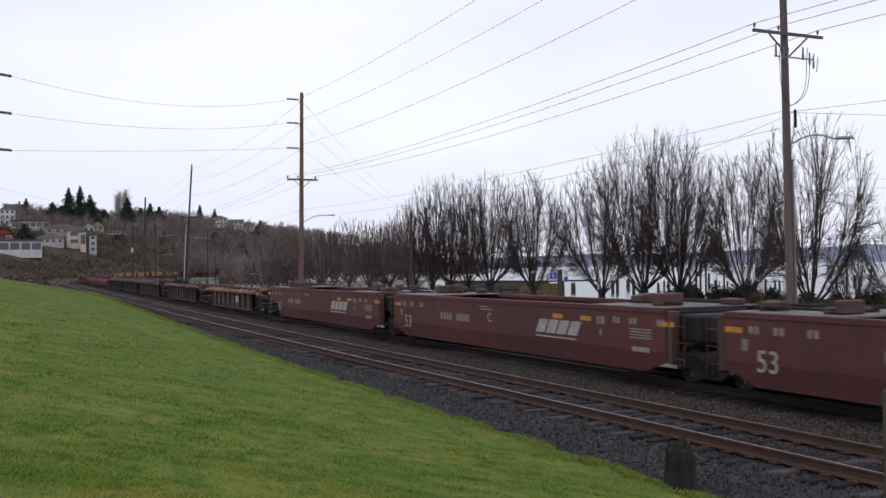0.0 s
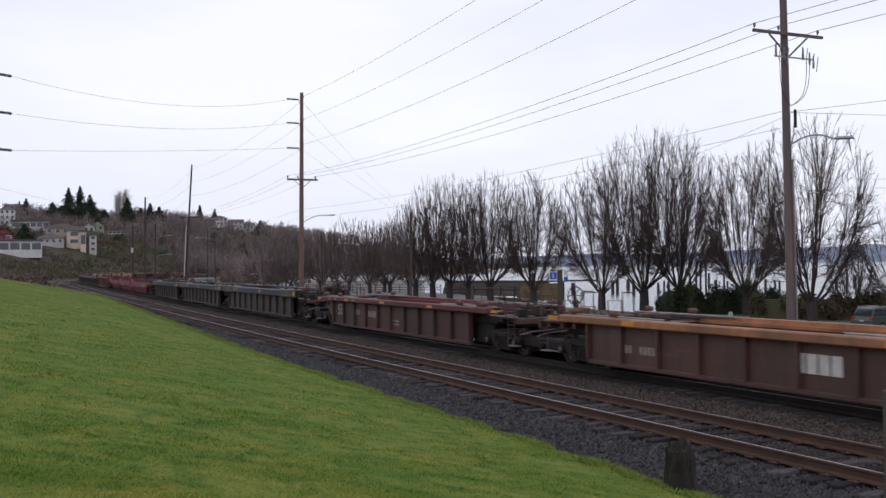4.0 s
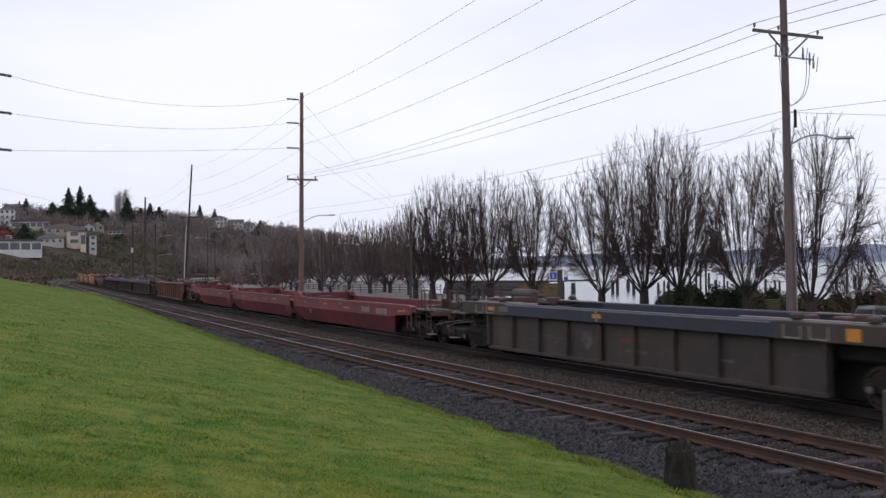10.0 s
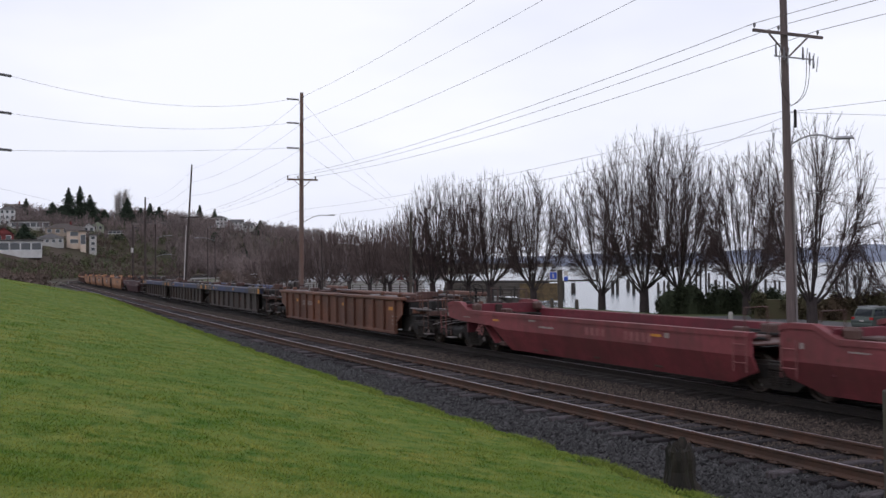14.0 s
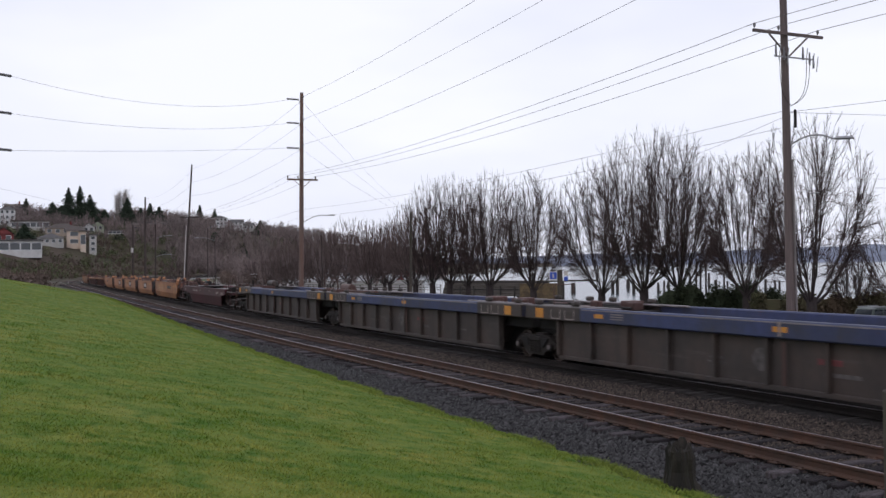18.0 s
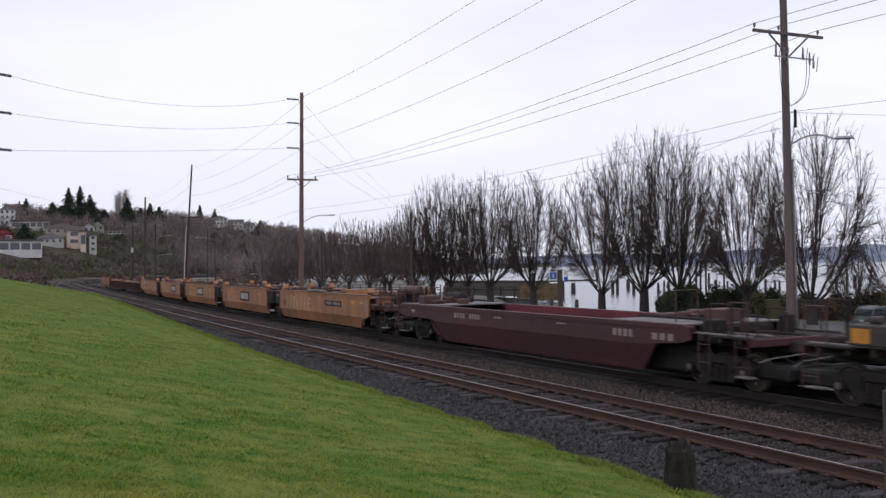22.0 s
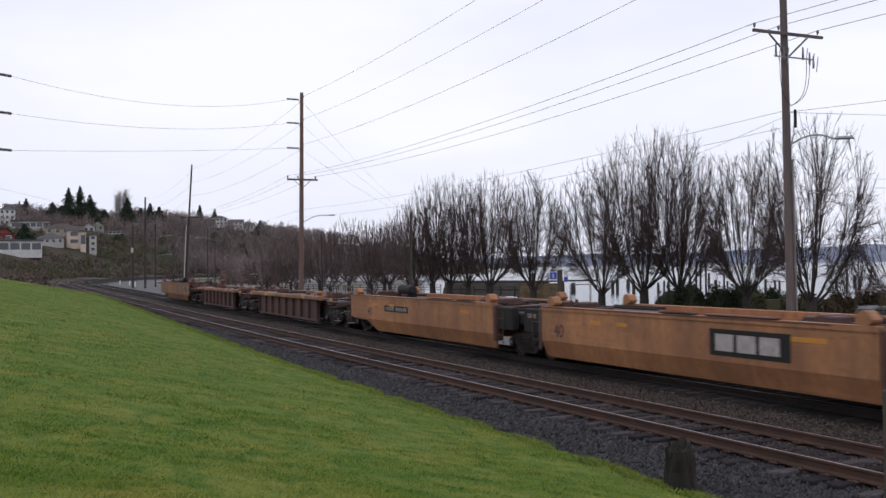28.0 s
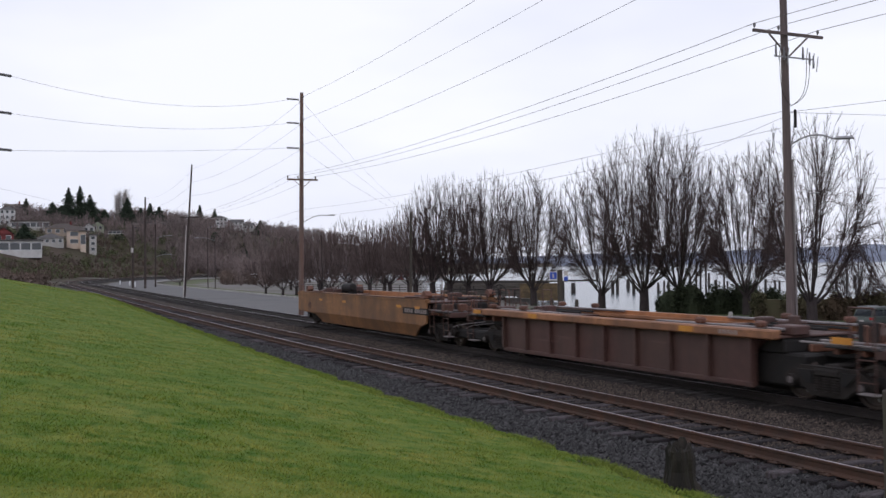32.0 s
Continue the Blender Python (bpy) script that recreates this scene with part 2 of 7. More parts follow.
        if axis != "z":
            f = [tuple(reversed(q)) for q in f]
        return self.add(v, f, mat)

    def prism(self, poly, y0, y1, mat):
        """A polygon in x, z carried from y0 to y1 (poly counterclockwise seen from -y)."""
        n = len(poly)
        v = [(x, y0, z) for x, z in poly] + [(x, y1, z) for x, z in poly]
        f = [tuple(range(n)), tuple(range(2 * n - 1, n - 1, -1))] + [(i, n + i, n + (i + 1) % n, (i + 1) % n) for i in range(n)]
        return self.add(v, f, mat)

    def mesh(self, name, smooth=False):
        me = bpy.data.meshes.new(name)
        me.from_pydata(self.v, [], self.f)
        for mt in self.mats:
            me.materials.append(mt)
        if len(self.mats) > 1:
            me.polygons.foreach_set("material_index", self.m)
        if smooth:
            me.polygons.foreach_set("use_smooth", [True] * len(self.f))
        me.update()
        return me


def part(name, b, parent, label="", at=None, smooth=False):
    """Links a build, or a finished mesh, as ONE mesh object under a thing or a part."""
    ob = new(name, b.mesh(name, smooth) if isinstance(b, Build) else b)
    ob.parent = parent
    if at is not None:
        ob.matrix_local = at
    return tagged(ob, label)


def thing(name, label, category, at=None, group="", kind=""):
    ob = new(name)
    ob.empty_display_size = 0.2
    if at is not None:
        ob.matrix_world = at
    return tagged(ob, label, category, group, kind)


def single(name, b, label, category, at=None, group="", kind="", smooth=False):
    ob = new(name, b.mesh(name, smooth) if isinstance(b, Build) else b)
    if at is not None:
        ob.matrix_world = at
    return tagged(ob, label, category, group, kind)


def soup(name, verts, faces_n, mats, smooth=False):
    """A mesh of many equal faces from a numpy array of corner positions (faces, faces_n, 3)."""
    verts = np.asarray(verts, dtype=np.float32).reshape(-1, 3)
    k = len(verts) // faces_n
    me = bpy.data.meshes.new(name)
    me.vertices.add(len(verts)), me.loops.add(len(verts)), me.polygons.add(k)
    me.vertices.foreach_set("co", verts.ravel())
    me.loops.foreach_set("vertex_index", np.arange(len(verts), dtype=np.int32))
    me.polygons.foreach_set("loop_start", np.arange(0, len(verts), faces_n, dtype=np.int32))
    me.polygons.foreach_set("loop_total", np.full(k, faces_n, dtype=np.int32))
    for mt in mats:
        me.materials.append(mt)
    me.update(calc_edges=True)
    return me


# ---- the two tracks: a centre line by its curvature ----
S_MIN, S_MAX, STEP = -520.0, 820.0, 0.5
PATH_S = np.arange(S_MIN, S_MAX + STEP, STEP)
CURVE = ((-520, -0.00067), (-60, -0.00067), (0, -0.0006), (30, -0.00049), (60, -0.00043), (90, -0.00014), (130, 0.0), (205, 0.0), (235, -0.0034), (370, -0.0034), (400, -0.0002), (820, 0.0))
_k = np.interp(PATH_S, [c[0] for c in CURVE], [c[1] for c in CURVE])
_i0 = int(round(-S_MIN / STEP))
_th = np.concatenate([[0], np.cumsum((_k[1:] + _k[:-1]) / 2 * STEP)])
PATH_TH = _th - _th[_i0] + 0.4497
_dx, _dy = -np.sin(PATH_TH), np.cos(PATH_TH)
PATH_X = np.concatenate([[0], np.cumsum((_dx[1:] + _dx[:-1]) / 2 * STEP)])
PATH_Y = np.concatenate([[0], np.cumsum((_dy[1:] + _dy[:-1]) / 2 * STEP)])
PATH_X, PATH_Y = PATH_X - PATH_X[_i0] + 7.22, PATH_Y - PATH_Y[_i0] + 12.0
APART = 4.51
GAUGE = 1.435 / 2 + 0.035


def on_track(s, off=0.0):
    """Place and heading at s metres along the near track, off metres towards the water."""
    th = np.interp(s, PATH_S, PATH_TH)
    return np.interp(s, PATH_S, PATH_X) + off * np.cos(th), np.interp(s, PATH_S, PATH_Y) + off * np.sin(th), th


def track_coords(x, y):
    """s and off of places in plan."""
    x, y = np.asarray(x, float).ravel(), np.asarray(y, float).ravel()
    s, u = np.empty(len(x)), np.empty(len(x))
    px, py, ps, pt = PATH_X[::4], PATH_Y[::4], PATH_S[::4], PATH_TH[::4]
    for a in range(0, len(x), 4000):
        b = slice(a, a + 4000)
        d2 = (x[b, None] - px) ** 2 + (y[b, None] - py) ** 2
        i = d2.argmin(1)
        dx, dy, th = x[b] - px[i], y[b] - py[i], pt[i]
        s[b] = ps[i] + dx * -np.sin(th) + dy * np.cos(th)
        u[b] = np.sign(dx * np.cos(th) + dy * np.sin(th)) * np.sqrt(np.maximum(d2[np.arange(len(i)), i] - 0, 0))
        near = np.abs(u[b]) < 60
        u[b] = np.where(near, dx * np.cos(th) + dy * np.sin(th), u[b])
    return s, u


def sm(a, b, x):
    t = np.clip((x - a) / (b - a), 0, 1)
    return t * t * (3 - 2 * t)


SEA = -3.6
SHORE = 61.0
LAWN_END = 90.0


def ground_z(x, y, s=None, u=None):
    x, y = np.asarray(x, float).ravel(), np.asarray(y, float).ravel()
    if s is None:
        s, u = track_coords(x, y)
    # the lawn bank on the camera's side
    edge = np.interp(s, (-40, 0, 22, 43, 71, 88, 110), (-0.6, -0.33, -0.17, 0.15, 0.49, 0.56, 0.35))
    w = -u - 2.8
    lawn = edge + 0.195 * np.clip(w, 0, 10) + 0.05 * np.clip(w - 10, 0, 60)
    lawn = lawn + 0.05 * np.sin(x * 0.31 + 1.0) * np.sin(y * 0.23) * sm(0, 4, w)
    lawn = lawn - 1.3 * sm(LAWN_END - 2, LAWN_END + 14, s) * sm(0, 6, w)
    # the wooded hill beyond
    r, az = np.hypot(x, y), x / np.maximum(y, 1.0)
    az = np.where(y < 1, -2, az)
    rise = np.interp(az, (-3, -0.44, -0.36, -0.25, -0.185, -0.145, -0.105, -0.06, -0.042, -0.015, 0.0), (0.046, 0.050, 0.047, 0.039, 0.031, 0.031, 0.028, 0.024, 0.015, 0.005, 0.0))
    foot = np.interp(az, (-0.36, -0.27), (210, 85))
    slope = np.clip((r - 225) / 375, 0, 1) ** 0.85 * sm(8, 40, -u)
    houses = sm(-0.22, -0.29, az)
    hill = np.minimum(r, 640) * rise * (sm(14, foot, -u) * (1 - houses) + slope * houses) * sm(115, 190, s)
    # its flank carries on past the bend of the tracks
    flank = np.minimum(r, 640) * rise * sm(400, 600, r) * sm(8, 45, np.abs(u)) * (s > 112)
    left = lawn + np.maximum(hill, flank)
    # embankment, road, park and sea bed on the other side
    v = u - APART
    # the shore comes in close beside the row of trees
    v2 = v + 11.0 * sm(64, 71, s) * (1 - sm(114, 126, s)) * sm(28, 40, v)
    right = np.interp(v2, (2.4, 3.6, 5.0, 9.0, 16.5, 30, 44, SHORE - 8, SHORE - APART, SHORE + 8, SHORE + 60), (-0.45, -0.75, -0.9, -0.92, -0.95, -1.8, -2.0, -2.05, -2.6, -6.0, -9.0))
    yard = sm(165, 200, r) * sm(0.0, -0.03, az)
    right = np.where(v > 2.4, np.maximum(right, -2.1 * yard - 9.0 * (1 - yard)), right) + flank
    mid = np.full_like(u, -0.75)
    return np.where(u < -2.75, left, np.where(v > 2.4, right, mid))


# ---- ground: one sheet to the horizon ----
def grown(a, b, fine, far_a, far_b, k=1.16):
    mid = list(np.arange(a, b + fine, fine))
    lo, hi, st = [], [], fine
    q = a
    while q > far_a:
        st *= k
        q -= st
        lo.append(q)
    st, q = fine, mid[-1]
    while q < far_b:
        st *= k
        q += st
        hi.append(q)
    return np.array(lo[::-1] + mid + hi)


def make_ground():
    gx, gy = grown(-34, 24, 0.5, -3500, 3500, 1.1), grown(2, 66, 0.5, -1500, 4200, 1.075)
    xx, yy = np.meshgrid(gx, gy)
    s, u = track_coords(xx, yy)
    z = ground_z(xx, yy, s, u)
    nx, ny = len(gx), len(gy)
    verts = np.stack([xx.ravel(), yy.ravel(), z], 1)
    i = (np.arange(ny - 1)[:, None] * nx + np.arange(nx - 1)).ravel()
    faces = np.stack([i, i + 1, i + nx + 1, i + nx], 1)
    me = bpy.data.meshes.new("ground")
    me.from_pydata(verts.tolist(), [], faces.tolist())
    for m in (GRASS, EARTH, PARKGRASS, HILLSIDE, YARD):
        me.materials.append(m)
    fs, fu = s[faces].mean(1), u[faces].mean(1)
    slot = np.where(fu < -2.2, np.where((fs < LAWN_END + 1) & (fu > -70), 0, 3), np.where(fu < APART + 20, 1, 2))
    slot = np.where((slot == 2) & (fu > SHORE - 5), 1, slot)
    slot = np.where((slot > 0) & (fu > 30) & (fs > 88), 4, slot)
    far = np.hypot(xx.ravel()[faces].mean(1), yy.ravel()[faces].mean(1)) > 400
    slot = np.where(far & (fs > 112) & (np.abs(fu) > 9), 3, slot)
    me.polygons.foreach_set("material_index", slot.astype(np.int32))
    me.polygons.foreach_set("use_smooth", np.ones(len(faces), dtype=bool))
    me.update()
    tagged(new("ground", me), "mown green lawn bank, gravel verge and park ground by the shore", "ground", kind="structure")


def strip(name, mat, s0, s1, offs, zs, label, step=1.0, jitter=0.0):
    """A ribbon along the track with the cross-section offs, zs."""
    ss = np.arange(s0, s1 + step, step)
    v = []
    for k, s in enumerate(ss):
        for o, z in zip(offs, zs):
            j = jitter * (noise.noise(Vector((s * 0.8, o * 3, 0))))
            x, y, _ = on_track(s, o + j * 2)
            v.append((float(x), float(y), z + j * 0.4))
    n = len(offs)
    f = [(k * n + i, k * n + i + 1, (k + 1) * n + i + 1, (k + 1) * n + i) for k in range(len(ss) - 1) for i in range(n - 1)]
    f = [tuple(reversed(q)) for q in f]
    b = Build()
    b.add(v, f, mat)
    ob = new(name, b.mesh(name, True))
    return tagged(ob, label, "", kind="structure")


make_ground()
strip("ballast_near", BALLAST, -70, 330, (-3.3, -2.45, -1.75, -1.3, -0.75, 0.0, 0.75, 1.3, 1.6), (-0.64, -0.46, -0.31, -0.25, -0.225, -0.222, -0.222, -0.23, -0.25), "dark crushed stone ballast under the near track", 0.5, 0.05)
strip("ballast_middle", BALLAST_BROWN, -70, 330, (1.6, 2.0, 2.6, 3.0), (-0.24, -0.27, -0.27, -0.24), "brown fine gravel between the two tracks", 0.5, 0.05)
# this strip's dark colour carries the shade under the train
strip("ballast_far", BALLAST_SHADED, -520, 800, (3.0, 3.4, 4.5, 5.6, 6.3, 7.4, 8.0), (-0.235, -0.19, -0.20, -0.19, -0.22, -0.7, -0.95), "dark oily gravel ballast under the far track", 1.0, 0.03)
for nm, a, b in (("ballast_near_rear", -520, -70), ("ballast_near_ahead", 330, 800)):
    strip(nm, BALLAST, a, b, (-3.5, -2.5, -1.3, 0, 1.3, 3.0), (-0.62, -0.42, -0.215, -0.23, -0.215, -0.24), "dark ballast where the tracks run on", 2.0)
strip("road", ASPHALT, -200, 520, (APART + 5.2, APART + 16.0), (-0.80, -0.83), "pale worn asphalt waterfront road", 2.0)
strip("kerb", CONCRETE, -120, 420, (APART + 16.0, APART + 16.0, APART + 16.25, APART + 16.25), (-0.9, -0.66, -0.66, -0.95), "concrete kerb along the road", 2.0)
strip("parking_lot", ASPHALT, -120, 60, (35.0, 47.5), (-1.72, -1.90), "asphalt parking strip beside the hedge", 2.0)

sea = Build()
sea.add([(-4000, -1500, SEA), (4000, -1500, SEA), (4000, 4400, SEA), (-4000, 4400, SEA)], [(0, 1, 2, 3)], WATER)
tagged(new("water", sea.mesh("water")), "calm pale grey bay water under an overcast sky", "water", kind="structure")


def far_shore():
    """Low wooded hills across the bay, a solid ridge with a ragged top."""
    rnd = random.Random(5)
    xs = np.arange(-900, 2600, 14.0)
    v, f = [], []
    for k, x in enumerate(xs):
        y = 2100 + 120 * math.sin(x * 0.002)
        a = x / y
        px = 784 + 1748 * a
        top = np.interp(px, (600, 760, 860, 960, 1060, 1200, 1350, 1450, 1568, 1800), (12, 12, 15, 17, 20, 18, 23, 27, 30, 30))
        top = top * y / 1748 * (0.92 + 0.14 * noise.noise(Vector((x * 0.012, 3, 0))) + 0.05 * rnd.random())
        v += [(x, y, SEA - 1), (x, y + 4, SEA + 2.0), (x, y + 60, SEA + 3 + top * 0.55), (x, y + 160, SEA + 4 + top), (x, y + 600, SEA - 2)]
        if k:
            o = 5 * k
            f += [(o - 5 + j, o + j, o + j + 1, o - 4 + j) for j in range(4)]
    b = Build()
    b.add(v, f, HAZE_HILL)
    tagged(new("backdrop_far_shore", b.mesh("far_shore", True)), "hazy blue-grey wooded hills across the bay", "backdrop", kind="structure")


far_shore()

# ---- rails and sleepers ----
RAIL_PROFILE = [(-0.036, -0.011), (-0.017, 0.0), (0.013, 0.0), (0.036, -0.011), (0.034, -0.038), (0.011, -0.05), (0.009, -0.13), (0.072, -0.155), (0.074, -0.172), (-0.074, -0.172), (-0.072, -0.155), (-0.009, -0.13), (-0.011, -0.05), (-0.034, -0.038)]


def rail(parent, off, s0, s1, mat):
    ss = np.concatenate([np.arange(s0, -10, 4.0), np.arange(-10, 120, 1.0), np.arange(120, s1, 4.0)])
    v, f, n = [], [], len(RAIL_PROFILE)
    for s in ss:
        x, y, th = on_track(s, off)
        c, q = math.cos(th), math.sin(th)
        v += [(x + o * c, y + o * q, z) for o, z in RAIL_PROFILE]
    top, side = [], []
    for k in range(len(ss) - 1):
        for i in range(n):
            j = (i + 1) % n
            (top if i == 1 else side).append((k * n + i, (k + 1) * n + i, (k + 1) * n + j, k * n + j))
    b = Build()
    b.add(v, side, mat)
    b.f += top
    b.m += [b.slot(RAILTOP)] * len(top)
    return part("rail", b, parent, "rusty steel rail with a polished running surface")


def tie_build(rng, mat):
    b = Build()
    w, h = 0.098 + rng.uniform(-0.02, 0.015), 0.17
    b.box(-1.3 + rng.uniform(-0.13, 0.13), 1.3 + rng.uniform(-0.13, 0.13), -w, w, -0.172 - h, -0.172, mat, 0.018)
    return b


PLATE = Build()
for sx in (-GAUGE, GAUGE):
    PLATE.box(sx - 0.17, sx + 0.17, -0.09, 0.09, -0.1735, -0.158, RUST, 0.004)
    for dx, dy in ((-0.12, 0.05), (0.12, -0.05), (-0.11, -0.05), (0.11, 0.05)):
        PLATE.box(sx + dx - 0.016, sx + dx + 0.016, dy - 0.016, dy + 0.016, -0.16, -0.138, RUST)


def make_track(name, off, singles, label):
    t = thing(name, label, "railway track", kind="structure")
    for g in (-GAUGE, GAUGE):
        rail(t, off + g, -480 if off else -120, 780 if off else 420, RUST_DARK if off else RUST)
    rng = random.Random(7 + int(off * 10))
    meshes = [tie_build(rng, TIE_SHADED if off else TIE).mesh("sleeper") for _ in range(12)]
    rest, plates = Build(), Build()
    s = -60.0 + 0.13
    k = 0
    while s < (260 if not off else 430):
        x, y, th = on_track(s, off)
        m = Matrix.Translation((float(x), float(y), rng.uniform(-0.028, 0.006))) @ Matrix.Rotation(float(th) + rng.uniform(-0.05, 0.05), 4, "Z")
        if singles[0] <= s <= singles[1]:
            part("sleeper", meshes[(k * 5) % 12], t, at=m)
        else:
            src = meshes[(k * 5) % 12]
            rest.add([tuple(m @ q.co) for q in src.vertices], [tuple(p.vertices) for p in src.polygons], TIE_SHADED if off else TIE)
        if s < 120 and not off:
            mp = Matrix.Translation((float(x), float(y), 0)) @ Matrix.Rotation(float(th), 4, "Z")
            plates.add([tuple(mp @ Vector(q)) for q in PLATE.v], PLATE.f, RUST)
        s += 0.4953
        k += 1
    tagged(part("sleepers_beyond", rest, t), kind="stuff")
    tagged(part("tie_plates", plates, t, "rusty tie plates and spikes"), kind="stuff")
    return t


make_track("near_track", 0.0, (-4, 140), "empty near track of rusty rails on dark timber sleepers")
make_track("far_track", APART, (-2, 60), "far track of rusty rails under the passing train")


# ---- the train: empty double-stack well cars ----
def paint(name, base, alt, dirt, at=0.52, rough=0.6, streak=0.5):
    """Weathered paint: dust, runs down the side, long scuffs and rust spots."""
    m = surf(name, base, alt, scale=0.7, rough=rough, bump=0.12, fine=7, dirt=dirt, dirt_scale=0.8, dirt_at=at, stretch=(1.0, 1, 0.7))
    n, l = m.node_tree.nodes, m.node_tree.links
    bsdf = n["Principled BSDF"]
    out = bsdf.inputs["Base Color"].links[0].from_socket
    tc = n.new("ShaderNodeTexCoord")
    grime = tuple(c * 0.42 + g for c, g in zip(base, (0.010, 0.008, 0.008)))
    pale = tuple(min(0.6, c * 1.35 + g) for c, g in zip(base, (0.035, 0.030, 0.028)))
    for scale, size, lo, hi, tone, most in (((2.6, 1, 0.16), 1.0, 0.50, 0.68, grime, streak), ((0.30, 1, 4.0), 1.6, 0.58, 0.70, pale, 0.35), ((1, 1, 1), 7.0, 0.62, 0.70, (0.075, 0.035, 0.024), 0.6), ((1, 1, 1), 0.45, 0.50, 0.66, grime, 0.45)):
        mp, nz, mr, mx = n.new("ShaderNodeMapping"), n.new("ShaderNodeTexNoise"), n.new("ShaderNodeMapRange"), n.new("ShaderNodeMixRGB")
        mp.inputs["Scale"].default_value, mp.inputs["Location"].default_value = scale, (size * 3.1, 0, size)
        nz.inputs["Scale"].default_value, nz.inputs["Detail"].default_value, nz.inputs["Roughness"].default_value = size, 6.0, 0.6
        mr.inputs["From Min"].default_value, mr.inputs["From Max"].default_value, mr.inputs["To Max"].default_value = lo, hi, most
        mx.inputs[2].default_value = (*tone, 1)
        l.new(tc.outputs["Object"], mp.inputs["Vector"]), l.new(mp.outputs["Vector"], nz.inputs["Vector"])
        l.new(nz.outputs["Fac"], mr.inputs["Value"]), l.new(mr.outputs["Result"], mx.inputs[0])
        l.new(out, mx.inputs[1])
        out = mx.outputs["Color"]
    l.new(out, bsdf.inputs["Base Color"])
    return m


P_BROWN = paint("oxide_red_paint", (0.112, 0.028, 0.027), (0.090, 0.024, 0.023), (0.072, 0.026, 0.024), 0.56)
P_MAROON = paint("dark_maroon_paint", (0.072, 0.020, 0.024), (0.058, 0.019, 0.022), (0.048, 0.022, 0.023), 0.56)
P_RED = paint("faded_red_paint", (0.205, 0.042, 0.050), (0.170, 0.036, 0.042), (0.12, 0.036, 0.036), 0.56)
P_YELLOW = paint("railway_yellow_paint", (0.40, 0.185, 0.082), (0.33, 0.146, 0.064), (0.23, 0.106, 0.054), 0.55)
P_TAN = paint("dusty_tan_paint", (0.34, 0.150, 0.070), (0.26, 0.112, 0.054), (0.16, 0.076, 0.044), 0.54)
P_OLDYELLOW = paint("dirty_old_yellow_paint", (0.27, 0.125, 0.05), (0.22, 0.10, 0.042), (0.12, 0.065, 0.038), 0.54)
P_RUSTTAN = paint("rusty_brown_paint", (0.155, 0.060, 0.036), (0.12, 0.048, 0.030), (0.085, 0.040, 0.029))
P_GREY = paint("grimy_grey_steel", (0.052, 0.041, 0.037), (0.038, 0.031, 0.029), (0.070, 0.049, 0.041))
P_DARKBROWN = paint("grimy_brown_steel", (0.090, 0.041, 0.034), (0.066, 0.032, 0.028), (0.085, 0.046, 0.037))
P_FEC = paint("grimy_maroon_steel", (0.085, 0.036, 0.033), (0.066, 0.030, 0.028), (0.058, 0.036, 0.033))
P_BLUE = paint("faded_navy_paint", (0.042, 0.054, 0.130), (0.034, 0.043, 0.100), (0.042, 0.044, 0.062), 0.55, streak=0.3)
P_NAVY = paint("grimy_dark_navy_paint", (0.034, 0.039, 0.068), (0.027, 0.031, 0.052), (0.036, 0.035, 0.042), 0.53)
P_CRIMSON = paint("sheltered_crimson_paint", (0.16, 0.019, 0.032), (0.12, 0.017, 0.026), (0.08, 0.020, 0.026), 0.58, streak=0.35)
# inner far sides: brighter orange with their sky light put into the paint
P_LINER = paint("sky_lit_orange_paint", (0.42, 0.175, 0.070), (0.34, 0.135, 0.056), (0.20, 0.088, 0.046), 0.55)
# near-black tone that also holds the shade under the cars
P_BLACK = surf("deep_black_steel", (0.010, 0.0085, 0.0085), (0.017, 0.014, 0.013), scale=3, rough=0.8, bump=0.2)
P_SOOT = surf("sooty_rusted_steel", (0.042, 0.025, 0.021), (0.024, 0.017, 0.016), scale=3, rough=0.8, bump=0.2, dirt=(0.085, 0.040, 0.026), dirt_scale=3.0, dirt_at=0.6)
# truck castings, colour lowered for the shade they stand in
P_TRUCK = surf("cast_truck_steel", (0.015, 0.012, 0.011), (0.026, 0.019, 0.016), scale=4, rough=0.85, bump=0.3)
P_WHITE = surf("worn_white_paint", (0.55, 0.52, 0.50), (0.42, 0.38, 0.36), scale=3, rough=0.7, bump=0.05)
P_LETTER = surf("weathered_lettering", (0.42, 0.385, 0.37), (0.30, 0.265, 0.255), scale=5, rough=0.7, bump=0.05)
P_FAINT = surf("rubbed_red_stencil", (0.25, 0.10, 0.10), (0.19, 0.06, 0.06), scale=5, rough=0.7, bump=0.05)
P_STENCIL = surf("faded_stencil_paint", (0.30, 0.25, 0.235), (0.20, 0.16, 0.15), scale=6, rough=0.7, bump=0.05)
P_PALE = surf("pale_worn_deck", (0.24, 0.21, 0.21), (0.14, 0.12, 0.12), scale=2, rough=0.5, bump=0.1)
P_SPRAY = surf("thin_pale_spray", (0.42, 0.30, 0.20), (0.32, 0.20, 0.11), scale=6, rough=0.7, bump=0.05)
P_OLIVE = surf("olive_blotch", (0.16, 0.105, 0.035), (0.21, 0.12, 0.045), scale=6, rough=0.7, bump=0.05)
# grey chosen to hold the pale highlight on the deck tops
P_DECK = surf("highlight_grey", (0.15, 0.125, 0.125), (0.085, 0.07, 0.07), scale=2, rough=0.55, bump=0.1)
P_SCUFF = surf("rubbed_grey_paint", (0.13, 0.115, 0.11), (0.05, 0.044, 0.042), scale=5, rough=0.8, bump=0.05)
